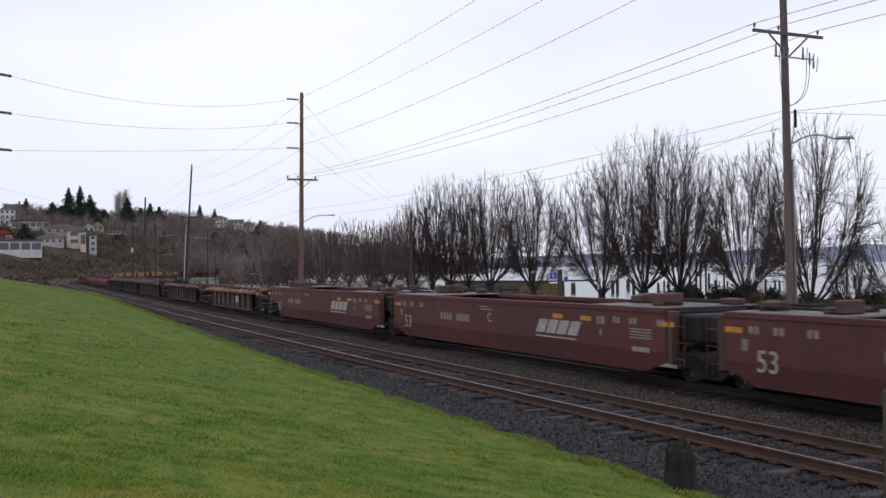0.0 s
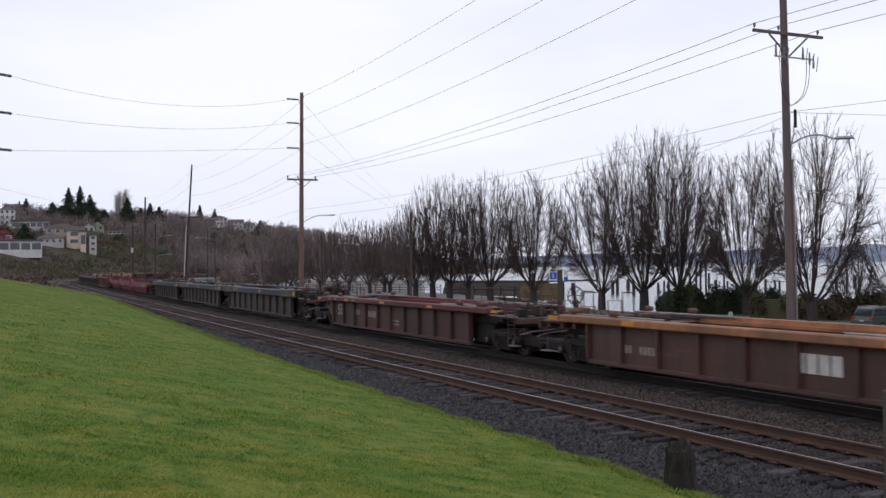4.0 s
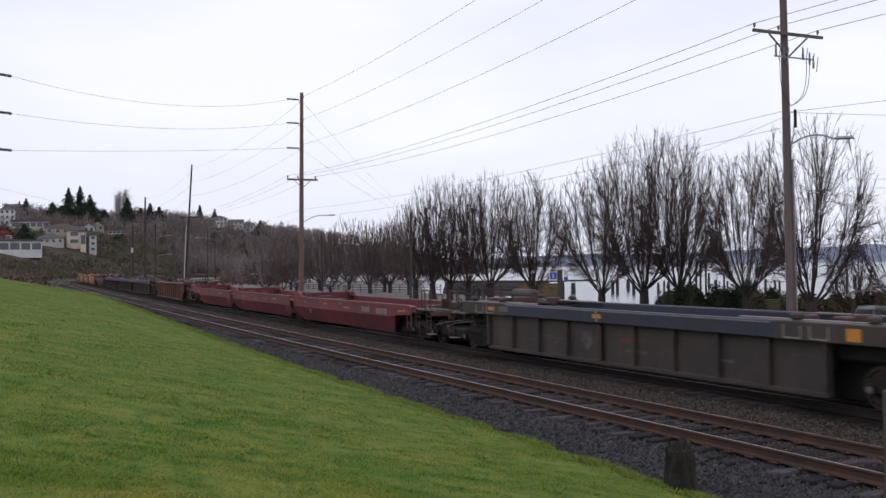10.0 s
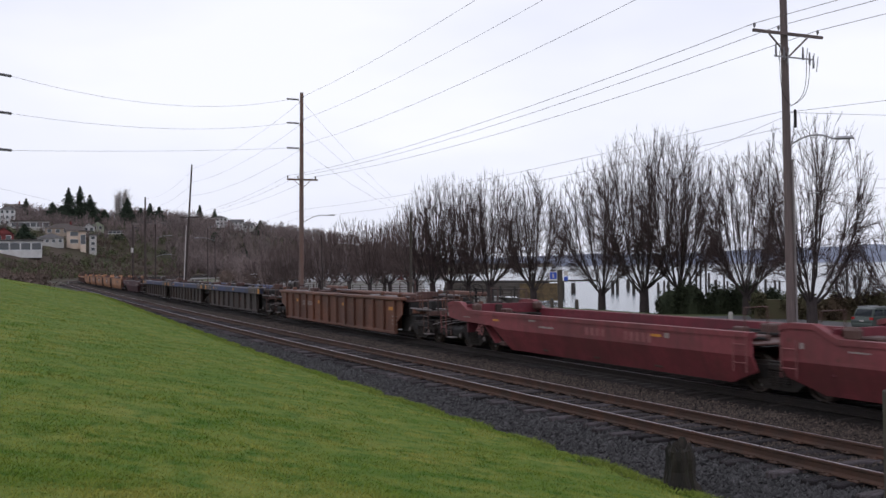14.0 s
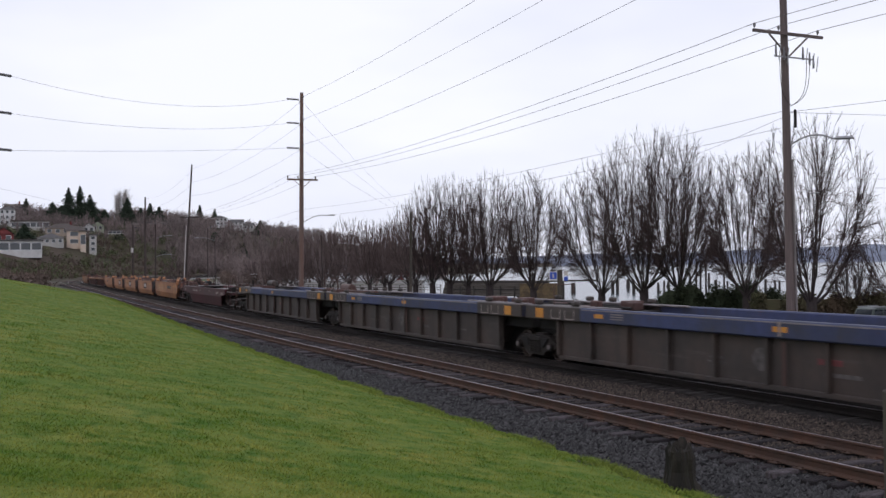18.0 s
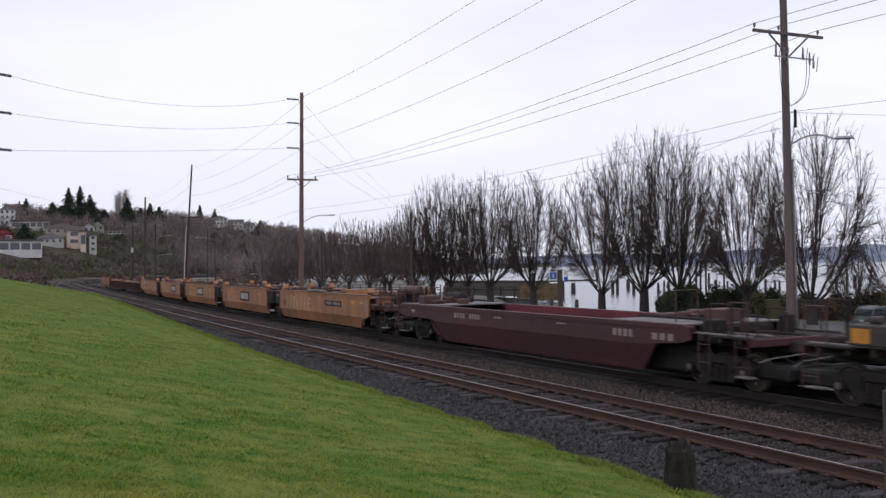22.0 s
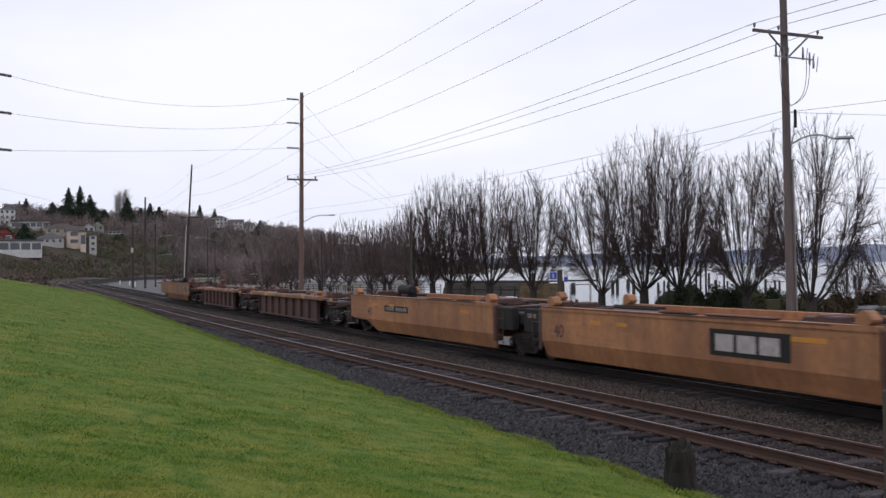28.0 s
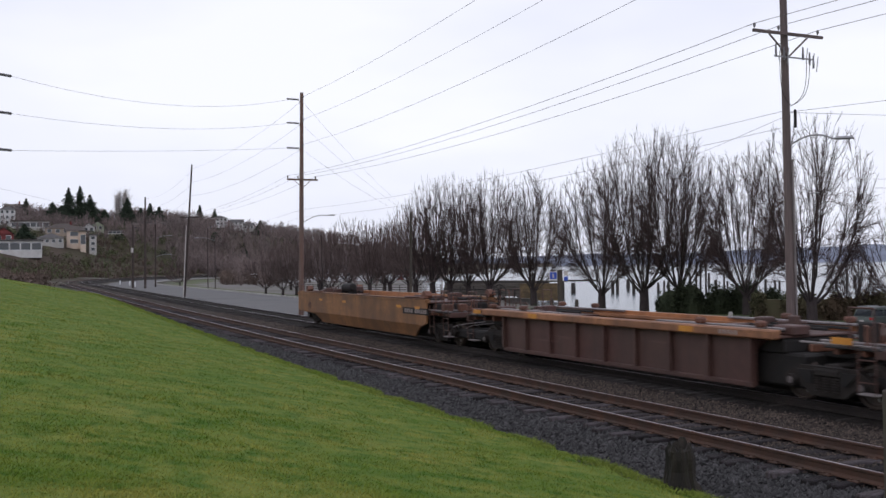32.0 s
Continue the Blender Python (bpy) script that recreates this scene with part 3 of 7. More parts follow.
P_ORANGE = surf("orange_reflector", (0.55, 0.24, 0.035), (0.45, 0.18, 0.03), scale=4, rough=0.5, bump=0)
P_WHEEL = surf("wheel_steel", (0.05, 0.04, 0.036), (0.075, 0.055, 0.045), scale=3, rough=0.6, metal=0.4, bump=0.1)
P_TREAD = surf("wheel_tread", (0.35, 0.34, 0.34), rough=0.35, metal=0.9, bump=0)

HALF = 1.47


def letters(text, size):
    """Plain lettering as a flat mesh, standing in x, z and facing -y."""
    cu = bpy.data.curves.new("lettering", "FONT")
    cu.body, cu.size, cu.align_x, cu.align_y, cu.extrude = text, size, "CENTER", "CENTER", 0.004
    tmp = bpy.data.objects.new("lettering", cu)
    scene.collection.objects.link(tmp)
    bpy.context.view_layer.update()
    me = bpy.data.meshes.new_from_object(tmp.evaluated_get(bpy.context.evaluated_depsgraph_get()))
    bpy.data.objects.remove(tmp)
    bpy.data.curves.remove(cu)
    me.transform(Matrix.Rotation(math.pi / 2, 4, "X"))
    me.materials.clear()
    me.materials.append(P_LETTER)
    return me


TEXT = {t: letters(t, h) for t, h in (("53", 0.66), ("C", 0.40), ("40", 0.5))}


def wheelset_mesh():
    b = Build()
    for sy in (-1, 1):
        y0 = sy * 0.68
        rings = [(y0, 0.10), (y0, 0.44), (y0 + sy * 0.03, 0.445), (y0 + sy * 0.04, 0.425), (y0 + sy * 0.13, 0.42), (y0 + sy * 0.135, 0.36), (y0 + sy * 0.09, 0.34), (y0 + sy * 0.08, 0.17), (y0 + sy * 0.15, 0.13), (y0 + sy * 0.15, 0.04)]
        b.lathe(rings if sy > 0 else rings[::-1], 20, P_WHEEL, "y")
        for k in range(4):
            a = k * math.pi / 2
            b.box(0.25 * math.cos(a) - 0.03, 0.25 * math.cos(a) + 0.03, y0 + sy * 0.10 - 0.02, y0 + sy * 0.10 + 0.02, 0.25 * math.sin(a) - 0.03, 0.25 * math.sin(a) + 0.03, P_TREAD)
    b.lathe([(-0.70, 0.085), (0.70, 0.085)], 8, P_WHEEL, "y")
    return b.mesh("wheelset")


def side_frame_mesh(sy):
    """Cast three-piece truck side frame with spring nest and bearing adapters."""
    b = Build()
    y0, y1 = sorted((sy * 0.92, sy * 1.06))
    b.prism([(-1.14, 0.52), (-1.06, 0.36), (-0.72, 0.36), (-0.42, 0.16), (0.42, 0.16), (0.72, 0.36), (1.06, 0.36), (1.14, 0.52), (0.72, 0.74), (-0.72, 0.74)], y0, y1, P_TRUCK)
    yo = sy * 1.065
    ya, yb = sorted((yo, yo + sy * 0.05))
    b.prism([(-0.78, 0.66), (-0.5, 0.40), (-0.36, 0.40), (-0.36, 0.66)], ya, yb, P_BLACK)
    b.prism([(0.36, 0.66), (0.36, 0.40), (0.5, 0.40), (0.78, 0.66)], ya, yb, P_BLACK)
    for k in (-0.22, 0.0, 0.22):
        for z in range(6):
            b.tube((k, yo, 0.24 + z * 0.052), (k, yo, 0.27 + z * 0.052), 0.075, 0.075, 10, P_TRUCK)
    for k in (-0.89, 0.89):
        b.tube((k, sy * 0.90, 0.42), (k, sy * 1.16, 0.42), 0.13, 0.12, 12, P_TRUCK)
        # bearing end caps, their pale colour stands in for a glint
        b.tube((k, sy * 1.155, 0.42), (k, sy * 1.18, 0.42), 0.075, 0.065, 10, P_DECK)
    b.box(-0.34, 0.34, *sorted((sy * 0.3, sy * 1.12)), 0.55, 0.70, P_TRUCK, 0.03)
    return b.mesh("side_frame")


WHEELSET, FRAMES = wheelset_mesh(), (side_frame_mesh(-1), side_frame_mesh(1))
BOLSTER = Build().box(-0.22, 0.22, -0.95, 0.95, 0.5, 0.78, P_TRUCK, 0.04).lathe([(0.75, 0.3), (1.0, 0.26)], 14, P_BLACK).mesh("bolster")
SPINNERS = []


RIGGING = Build().box(-1.55, 1.55, -0.62, 0.62, 0.16, 0.52, P_BLACK, 0.05).mesh("brake_rigging")


def truck(car, x):
    t = part("truck", BOLSTER, car, "dark cast-steel two-axle truck", pose(x, 0, 0))
    part("brake_rigging", RIGGING, t, "dark brake beams and rods")
    for fr in FRAMES:
        part("side_frame", fr, t)
    for k in (-0.89, 0.89):
        w = part("wheelset", WHEELSET, t, "", pose(k, 0, 0.42))
        SPINNERS.append((w, k))


def shell(stations, side, w, fold, slope, mat, lower=None, thick=0.07):
    """A well car's side from stations (x, top, bottom), folded inwards below fold."""
    b = Build()
    lower = lower or mat

    def wy(z):
        return w - max(0.0, fold - z) * slope

    for (xa, ta, ba), (xb, tb, bb) in zip(stations[:-1], stations[1:]):
        rows = []
        for x, t, bo in ((xa, ta, ba), (xb, tb, bb)):
            mid = max(fold, bo)
            zs = (t, mid, bo)
            rows.append(([(x, side * wy(z), z) for z in zs], [(x, side * (wy(z) - thick), z) for z in zs]))
        (oa, ia), (ob, ib) = rows
        flip = side > 0
        for k, mt in ((0, mat), (1, lower)):
            if abs(oa[k][2] - oa[k + 1][2]) + abs(ob[k][2] - ob[k + 1][2]) < 1e-5:
                continue
            q = [oa[k], oa[k + 1], ob[k + 1], ob[k]]
            b.add(q[::-1] if flip else q, [(0, 1, 2, 3)], mt)
            q = [ia[k], ib[k], ib[k + 1], ia[k + 1]]
            b.add(q[::-1] if flip else q, [(0, 1, 2, 3)], mt)
        q = [oa[2], ia[2], ib[2], ob[2]]
        b.add(q[::-1] if flip else q, [(0, 1, 2, 3)], lower)
        q = [oa[0], ob[0], ib[0], ia[0]]
        b.add(q[::-1] if flip else q, [(0, 1, 2, 3)], mat)
    for st in (stations[0], stations[-1]):
        x, t, bo = st
        zs = (t, max(fold, bo), bo)
        b.add([(x, side * wy(z), z) for z in zs] + [(x, side * (wy(z) - thick), z) for z in zs[::-1]], [tuple(range(6))], mat)
    return b


def tread_plate(car, x0, x1, z, mat, w=HALF):
    part("end_deck", Build().box(x0, x1, -w + 0.02, w - 0.02, z - 0.05, z, mat, 0.015), car, "worn end deck plate")


def ladder(car, x, y, z0, z1, mat, wide=0.4):
    b = Build()
    for k in (-wide / 2, wide / 2):
        b.tube((x + k, y, z0), (x + k, y, z1), 0.014, 0.014, 6, mat)
    n = max(2, int((z1 - z0) / 0.36))
    for k in range(n):
        z = z0 + (k + 0.5) * (z1 - z0) / n
        b.tube((x - wide / 2, y, z), (x + wide / 2, y, z), 0.013, 0.013, 6, mat)
    part("ladder", b, car, "steel ladder with round rungs")


def hand_rail(car, x, y, z0, z1, mat, dx=0.5):
    b = Build()
    b.tube((x, y, z0), (x, y, z1), 0.02, 0.02, 6, mat)
    b.tube((x + dx, y, z0), (x + dx, y, z1), 0.02, 0.02, 6, mat)
    b.tube((x, y, z1), (x + dx, y, z1), 0.02, 0.02, 6, mat)
    part("handrail", b, car, "bent steel handrail")


def coupler(car, x, sx):
    b = Build()
    xa, xb = sorted((x - sx * 1.5, x - sx * 0.05))
    b.box(xa, xb, -0.12, 0.12, 0.74, 0.98, P_BLACK, 0.03)
    xa, xb = sorted((x - sx * 0.35, x + sx * 0.02))
    b.box(xa, xb, -0.2, 0.2, 0.70, 1.0, P_TRUCK, 0.06)
    b.tube((x - sx * 0.9, -0.35, 0.75), (x - sx * 0.1, -0.25, 0.45), 0.03, 0.03, 6, P_BLACK)
    part("coupler", b, car, "dark steel coupler with air hose")
    xa, xb = sorted((x - sx * 0.12, x - sx * 1.3))
    part("end_step", Build().box(xa, xb, -0.9, 0.9, 0.30, 0.62, P_BLACK, 0.06), car, "sooty brake gear under the coupler")


def joint_link(car, x):
    part("articulated_joint", Build().box(x - 0.9, x + 0.9, -0.22, 0.22, 0.78, 1.02, P_BLACK, 0.05).tube((x, 0, 0.7), (x, 0, 1.1), 0.24, 0.24, 14, P_TRUCK), car, "black articulated connection")


def wheel_brake(car, x, y, z, mat):
    """Brake wheel on its stand with a reservoir beside it."""
    b = Build()
    b.tube((x, y, z), (x, y, z + 0.85), 0.04, 0.04, 8, P_BLACK)
    for i in range(14):
        a, c = 2 * math.pi * i / 14, 2 * math.pi * (i + 1) / 14
        b.tube((x + 0.05, y + 0.26 * math.cos(a), z + 0.72 + 0.26 * math.sin(a)), (x + 0.05, y + 0.26 * math.cos(c), z + 0.72 + 0.26 * math.sin(c)), 0.018, 0.018, 5, P_BLACK)
    for i in range(3):
        a = math.pi * i / 3
        b.tube((x + 0.05, y - 0.26 * math.cos(a), z + 0.72 - 0.26 * math.sin(a)), (x + 0.05, y + 0.26 * math.cos(a), z + 0.72 + 0.26 * math.sin(a)), 0.012, 0.012, 5, P_BLACK)
    part("hand_brake", b, car, "black hand brake wheel on a stand")


def reservoir(car, x, y, z, mat):
    b = Build()
    z -= 0.14
    b.tube((x - 0.6, y, z), (x + 0.6, y, z), 0.2, 0.2, 14, mat)
    b.tube((x - 0.67, y, z), (x - 0.6, y, z), 0.12, 0.2, 14, mat)
    b.tube((x + 0.6, y, z), (x + 0.67, y, z), 0.2, 0.12, 14, mat)
    for k in (-0.5, 0.5):
        b.box(x + k - 0.05, x + k + 0.05, y - 0.2, y + 0.2, z - 0.42, z - 0.15, P_BLACK)
    part("air_reservoir", b, car, "cylindrical air reservoir on brackets")


def end_clutter(car, xe, sx, z, mat):
    """Pipes, valves and lugs on the end deck."""
    rg = random.Random(int(abs(xe) * 100) + (7 if sx > 0 else 0))
    for k in range(5):
        x, y = xe + sx * rg.uniform(0.3, 2.8), rg.uniform(-1.0, 1.0)
        w, d, h = rg.uniform(0.08, 0.3), rg.uniform(0.08, 0.35), rg.uniform(0.1, 0.32)
        part("deck_fitting", Build().box(x - w, x + w, y - d, y + d, z, z + h, P_DARKBROWN if k % 2 else mat, 0.03), car, "small steel deck fitting")
    for y in (-0.85, 0.3, 0.9):
        a, c = sorted((xe + sx * 0.2, xe + sx * rg.uniform(2.0, 3.2)))
        part("brake_pipe", Build().tube((a, y, z + 0.08), (c, y, z + 0.08), 0.035, 0.035, 7, P_BLACK), car, "dark brake pipe")
    if rg.random() < 0.6:
        x = xe + sx * rg.uniform(0.4, 1.2)
        part("stand_rail", Build().pipe([(x, -1.15, z), (x, -1.15, z + 0.75), (x, -0.5, z + 0.75), (x, -0.5, z)], [0.02] * 4, 6, mat), car, "bent steel stand rail")


def end_platform(car, x, sx, mat, seed):
    """The open deck over the truck at a coupled end: cross beams, valve boxes, pipes, grab irons and thin pale rails. x is the coupler face."""
    rg = random.Random(seed)

    def span(a, b):
        return sorted((x - sx * a, x - sx * b))

    for d in (1.05, 1.7, 2.3):
        part("deck_beam", Build().box(*span(d, d + 0.12), -1.36, 1.36, 1.04, 1.2, mat, 0.02), car)
    for y in (-1.30, -0.75, 0.2, 1.25):
        part("deck_rail", Build().box(*span(0.8, 2.7), y - 0.03, y + 0.03, 1.205, 1.25, P_PALE if y < 0 else mat, 0.01), car, "thin worn deck rail")
    for _ in range(4):
        d, y, h = rg.uniform(0.9, 2.4), rg.uniform(-1.2, 0.9), rg.uniform(0.14, 0.42)
        w, q = rg.uniform(0.08, 0.22), rg.uniform(0.08, 0.25)
        part("valve_box", Build().box(*span(d - w, d + w), y - q, y + q, 1.2, 1.2 + h, P_BLACK if rg.random() < 0.4 else mat, 0.03), car, "rust-streaked valve box")
    for _ in range(3):
        d, y, h = rg.uniform(0.8, 2.5), rg.uniform(-1.3, 0.4), rg.uniform(0.35, 0.62)
        part("grab_iron", Build().pipe([(x - sx * d, y, 1.19), (x - sx * d, y, 1.2 + h), (x - sx * (d + 0.3), y + 0.25, 1.2 + h), (x - sx * (d + 0.3), y + 0.25, 1.19)], [0.02] * 4, 6, mat), car, "bent grab iron")
    part("uncoupling_lever", Build().pipe([(x - sx * 0.5, -1.4, 0.72), (x - sx * 0.42, -1.1, 0.8), (x - sx * 0.4, -0.2, 0.86)], [0.016] * 3, 5, P_PALE), car, "worn uncoupling lever")
    part("step", Build().box(*span(0.75, 1.2), -1.44, -1.2, 0.34, 0.375, P_PALE, 0.01), car, "worn sill step")


def underframe(car, x0, x1):
    """Dark draft sill and brake rigging over a truck."""
    part("underframe", Build().box(min(x0, x1), max(x0, x1), -1.0, 1.0, 0.24, 0.93, P_BLACK, 0.05), car, "sooty underframe and brake rigging")


def floor_frame(car, x0, x1, mat):
    """Open bottom of the well: cross bearers and container supports."""
    n = max(3, int((x1 - x0) / 3.0))
    for k in range(n + 1):
        x = x0 + (x1 - x0) * k / n
        part("cross_bearer", Build().box(x - 0.16, x + 0.16, -1.25, 1.25, 0.30, 0.42, mat, 0.02), car)
    part("well_floor", Build().box(x0 - 0.2, x1 + 0.2, -0.35, 0.35, 0.33, 0.40, mat, 0.02), car, "dark steel floor strip of the well")


def bulkhead(car, x, sx, z0, z1, mat, depth=0.9):
    """Sloped end wall of the well."""
    b = Build()
    xa, xb = x, x + sx * depth
    w = 1.22
    v = [(xa, -w, z0), (xa, w, z0), (xb, w, z1), (xb, -w, z1), (xa + sx * 0.12, -w, z0), (xa + sx * 0.12, w, z0), (xb + sx * 0.12, w, z1), (xb + sx * 0.12, -w, z1)]
    f = [(0, 1, 2, 3), (7, 6, 5, 4), (0, 4, 5, 1), (3, 2, 6, 7), (0, 3, 7, 4), (1, 5, 6, 2)]
    b.add(v, f, mat)
    part("end_bulkhead", b, car)


def bars(car, rows, y, mat=None, name="marking"):
    """Unreadable stencilled markings as plain bars: rows of (x, z, width, height)."""
    for x, z, w, h in rows:
        part(name, Build().box(x - w / 2, x + w / 2, y - 0.006, y, z - h / 2, z + h / 2, mat or P_STENCIL), car)


def letter_bars(car, x, z, w, h, n, y, mat=None):
    """A line of stencilled characters as n plain upright bars."""
    for k in range(n):
        x0 = x - w / 2 + w * (k + 0.18) / n
        part("marking", Build().box(x0, x0 + w / n * 0.62, y - 0.006, y, z - h / 2, z + h / 2, mat or P_STENCIL), car)


def car_seed(car):
    """A number of its own for each car."""
    return len(car["label"]) + 11 * len([o for o in bpy.data.objects if o.name.startswith("well_car")])


def end_gear(car, x, sx, style, coupled, ztop, mat):
    """What sits at one end: sx is +1 at the leading end. x is the joint."""
    y = -HALF
    if coupled:
        coupler(car, x, sx)
        xd0, xd1 = sorted((x - sx * 0.55, x - sx * 3.4))
        part("end_sill", Build().box(xd0, xd1, -0.42, 0.42, 0.86, 1.12, P_BLACK, 0.03), car)
        xa, xb = sorted((x - sx * 0.6, x - sx * 0.78))
        part("end_beam", Build().box(xa, xb, -1.42, 1.42, 1.02, 1.2, mat, 0.02), car)
        for sy in (-1, 1):
            part("platform", Build().box(min(x - sx * 0.62, x - sx * 2.0), max(x - sx * 0.62, x - sx * 2.0), *sorted((sy * 0.45, sy * 1.42)), 1.16, 1.2, P_BLACK, 0.01), car, "dark grated end platform")
            ladder(car, x - sx * 0.95, sy * 1.45, 0.38, 1.2, mat)
            hand_rail(car, x - sx * 1.35, sy * 1.42, 1.18, 1.95, mat, sx * 0.55)
    else:
        joint_link(car, x)
    if coupled:
        end_platform(car, x, sx, P_RUSTTAN if "yellow" in car["label"] or "tan" in car["label"] else P_SOOT, int(abs(car_seed(car)) + (3 if sx > 0 else 0)))
    if sx < 0 and coupled:
        wheel_brake(car, x + 0.9, -0.35, 1.18, mat)


def smooth_car(name, L, front, rear, colour, lower, ztop, label, style="plain", fold=0.95, slope=0.14, inset_c=1.0, inset_a=0.42, cut=0.95, deck=None, tail=None, corner=None):
    """Smooth-sided well car. front, rear: True where coupled, False where articulated."""
    car = thing(name, label, "railway car", group="train of well cars")
    xf, xr = L / 2, -L / 2
    ef, er = xf - (inset_c if front else inset_a), xr + ((tail or inset_c) if rear else inset_a)
    low = 0.20

    def ending(xe, sx, coupled, j):
        reach = max(1.15, (corner or (3.5 if style == "plain" else 4.0)) - abs(xe - j))
        if coupled:
            return [(xe, ztop - 0.05, cut + 0.12), (xe + sx * 0.3, ztop, cut + 0.03), (xe + sx * (reach - 0.75), ztop, cut - 0.04), (xe + sx * reach, ztop, low)]
        if style == "box":
            return [(xe, ztop, low + 0.05), (xe + sx * 0.12, ztop, low)]
        return [(xe, ztop, 0.50), (xe + sx * 0.45, ztop, 0.36), (xe + sx * 0.9, ztop, low)]

    st, back = ending(er, 1, rear, xr), ending(ef, -1, front, xf)
    if style == "hump":
        hi, lo = ztop + 0.26, ztop
        st = [(er, hi - 0.06, st[0][2]), (er + 0.25, hi, st[0][2] - 0.03), (er + 0.95, hi, st[1][2]), (er + 1.5, lo, st[1][2] - 0.02)] + [q for q in st if q[0] > er + 1.55]
        if not rear:
            st = [(er, hi - 0.06, 0.5), (er + 0.25, hi, 0.42), (er + 0.9, hi, low), (er + 1.5, lo, low)]
    st += back[::-1]
    for side in (-1, 1):
        part("side_panel", shell(st, side, HALF, fold, slope, colour, lower), car, "smooth folded steel side")
        top = shell([(x, t + 0.012, t - 0.10) for x, t, _ in st], side, HALF + 0.03, -9, 0, colour, colour, 0.2)
        part("top_chord", top, car)
    floor_frame(car, er + 3.4, ef - 3.4, P_DARKBROWN)
    bulkhead(car, er + 3.0, -1, 0.35, ztop - 0.34, colour), bulkhead(car, ef - 3.0, 1, 0.35, ztop - 0.34, colour)
    dk = deck or P_DARKBROWN
    if style == "hump":
        part("end_wall", Build().box(er + 1.25, er + 1.33, -HALF + 0.08, HALF - 0.08, 0.6, ztop + 0.2, P_CRIMSON, 0.01), car, "sheltered crimson end wall of the well")
        part("inner_liner", Build().box(er + 1.6, ef - 1.0, HALF - 0.26, HALF - 0.205, 0.5, ztop + 0.008, P_CRIMSON), car, "sheltered crimson inner side")
        for sy in (-1, 1):
            part("container_guide", Build().box(er + 1.35, er + 1.75, *sorted((sy * (HALF - 0.42), sy * (HALF - 0.2))), ztop - 0.05, ztop + 0.24, P_DARKBROWN, 0.07), car, "dark worn corner guide")
    if style == "box":
        part("inner_liner", Build().box(er + 1.6, ef - 1.6, HALF - 0.26, HALF - 0.205, 0.5, ztop + 0.008, P_LINER), car, "sheltered orange inner side")
    for xe, sx, j, cp in ((er, 1, xr, rear), (ef, -1, xf, front)):
        hh = ztop + 0.03 if style == "plain" else ztop - (0.24 if style == "hump" else 0.12)
        a, c = sorted((xe + sx * 0.1, xe + sx * 3.2))
        tread_plate(car, a, c, hh, dk, HALF if style == "plain" else HALF - 0.2)
        end_clutter(car, xe, sx, hh, P_DARKBROWN)
        part("end_box", Build().box(min(xe + sx * 0.05, xe + sx * 2.0), max(xe + sx * 0.05, xe + sx * 2.0), -1.1, 1.1, 1.0, hh - 0.06, P_BLACK, 0.05), car, "sooty end structure")
        if abs(xe - j) > 0.6:
            a, c = sorted((xe - sx * 0.02, j + sx * (0.12 if not cp else 0.75)))
            part("end_frame", Build().box(a, c, -1.15, 1.15, 0.98, (hh - 0.16) if not cp else 1.12, P_BLACK, 0.05), car, "dark end frame over the truck")
            for sy in (-1, 1):
                if style == "box" and not cp:
                    a, c = sorted((xe - sx * 0.19, j + sx * 0.35))
                    part("end_plate", Build().box(a, c, *sorted((sy * 1.16, sy * (HALF - 0.06))), 0.82, ztop - 0.1, P_BLACK, 0.03), car, "black side plate over the truck")
                    if sx > 0 and sy < 0:
                        letter_bars(car, (a + c) / 2, 1.32, 0.5, 0.13, 4, -HALF + 0.058)
                a, c = sorted((xe - sx * 0.03, xe - sx * 0.18))
                if not cp:
                    part("end_post", Build().box(a, c, *sorted((sy * 1.2, sy * (HALF + 0.01))), 0.45, ztop - 0.04, P_DARKBROWN, 0.03), car, "dark sooty end post")
                ladder(car, xe - sx * 0.42, sy * (HALF - 0.04), 0.4, ztop - 0.2, P_DARKBROWN, 0.36)
                if cp:
                    hand_rail(car, xe - sx * 0.5, sy * 1.3, 1.1, 1.9, P_RUSTTAN if style == "box" else P_SOOT, -sx * 0.7)
                    hand_rail(car, xe - sx * 0.3, sy * 0.6, 1.1, 1.75, P_SOOT, -sx * 0.5)
    if front:
        truck(car, xf - 2.15)
        underframe(car, xf - (corner or 3.5) - 0.9, xf - 3.0)
    if rear:
        truck(car, xr + 2.15)
        underframe(car, xr + 4.3, xr + 3.0)
    else:
        truck(car, xr)
    end_gear(car, xf, 1, style, front, ztop, P_DARKBROWN if style != "plain" else colour)
    end_gear(car, xr, -1, style, rear, ztop, P_DARKBROWN if style != "plain" else colour)
    return car


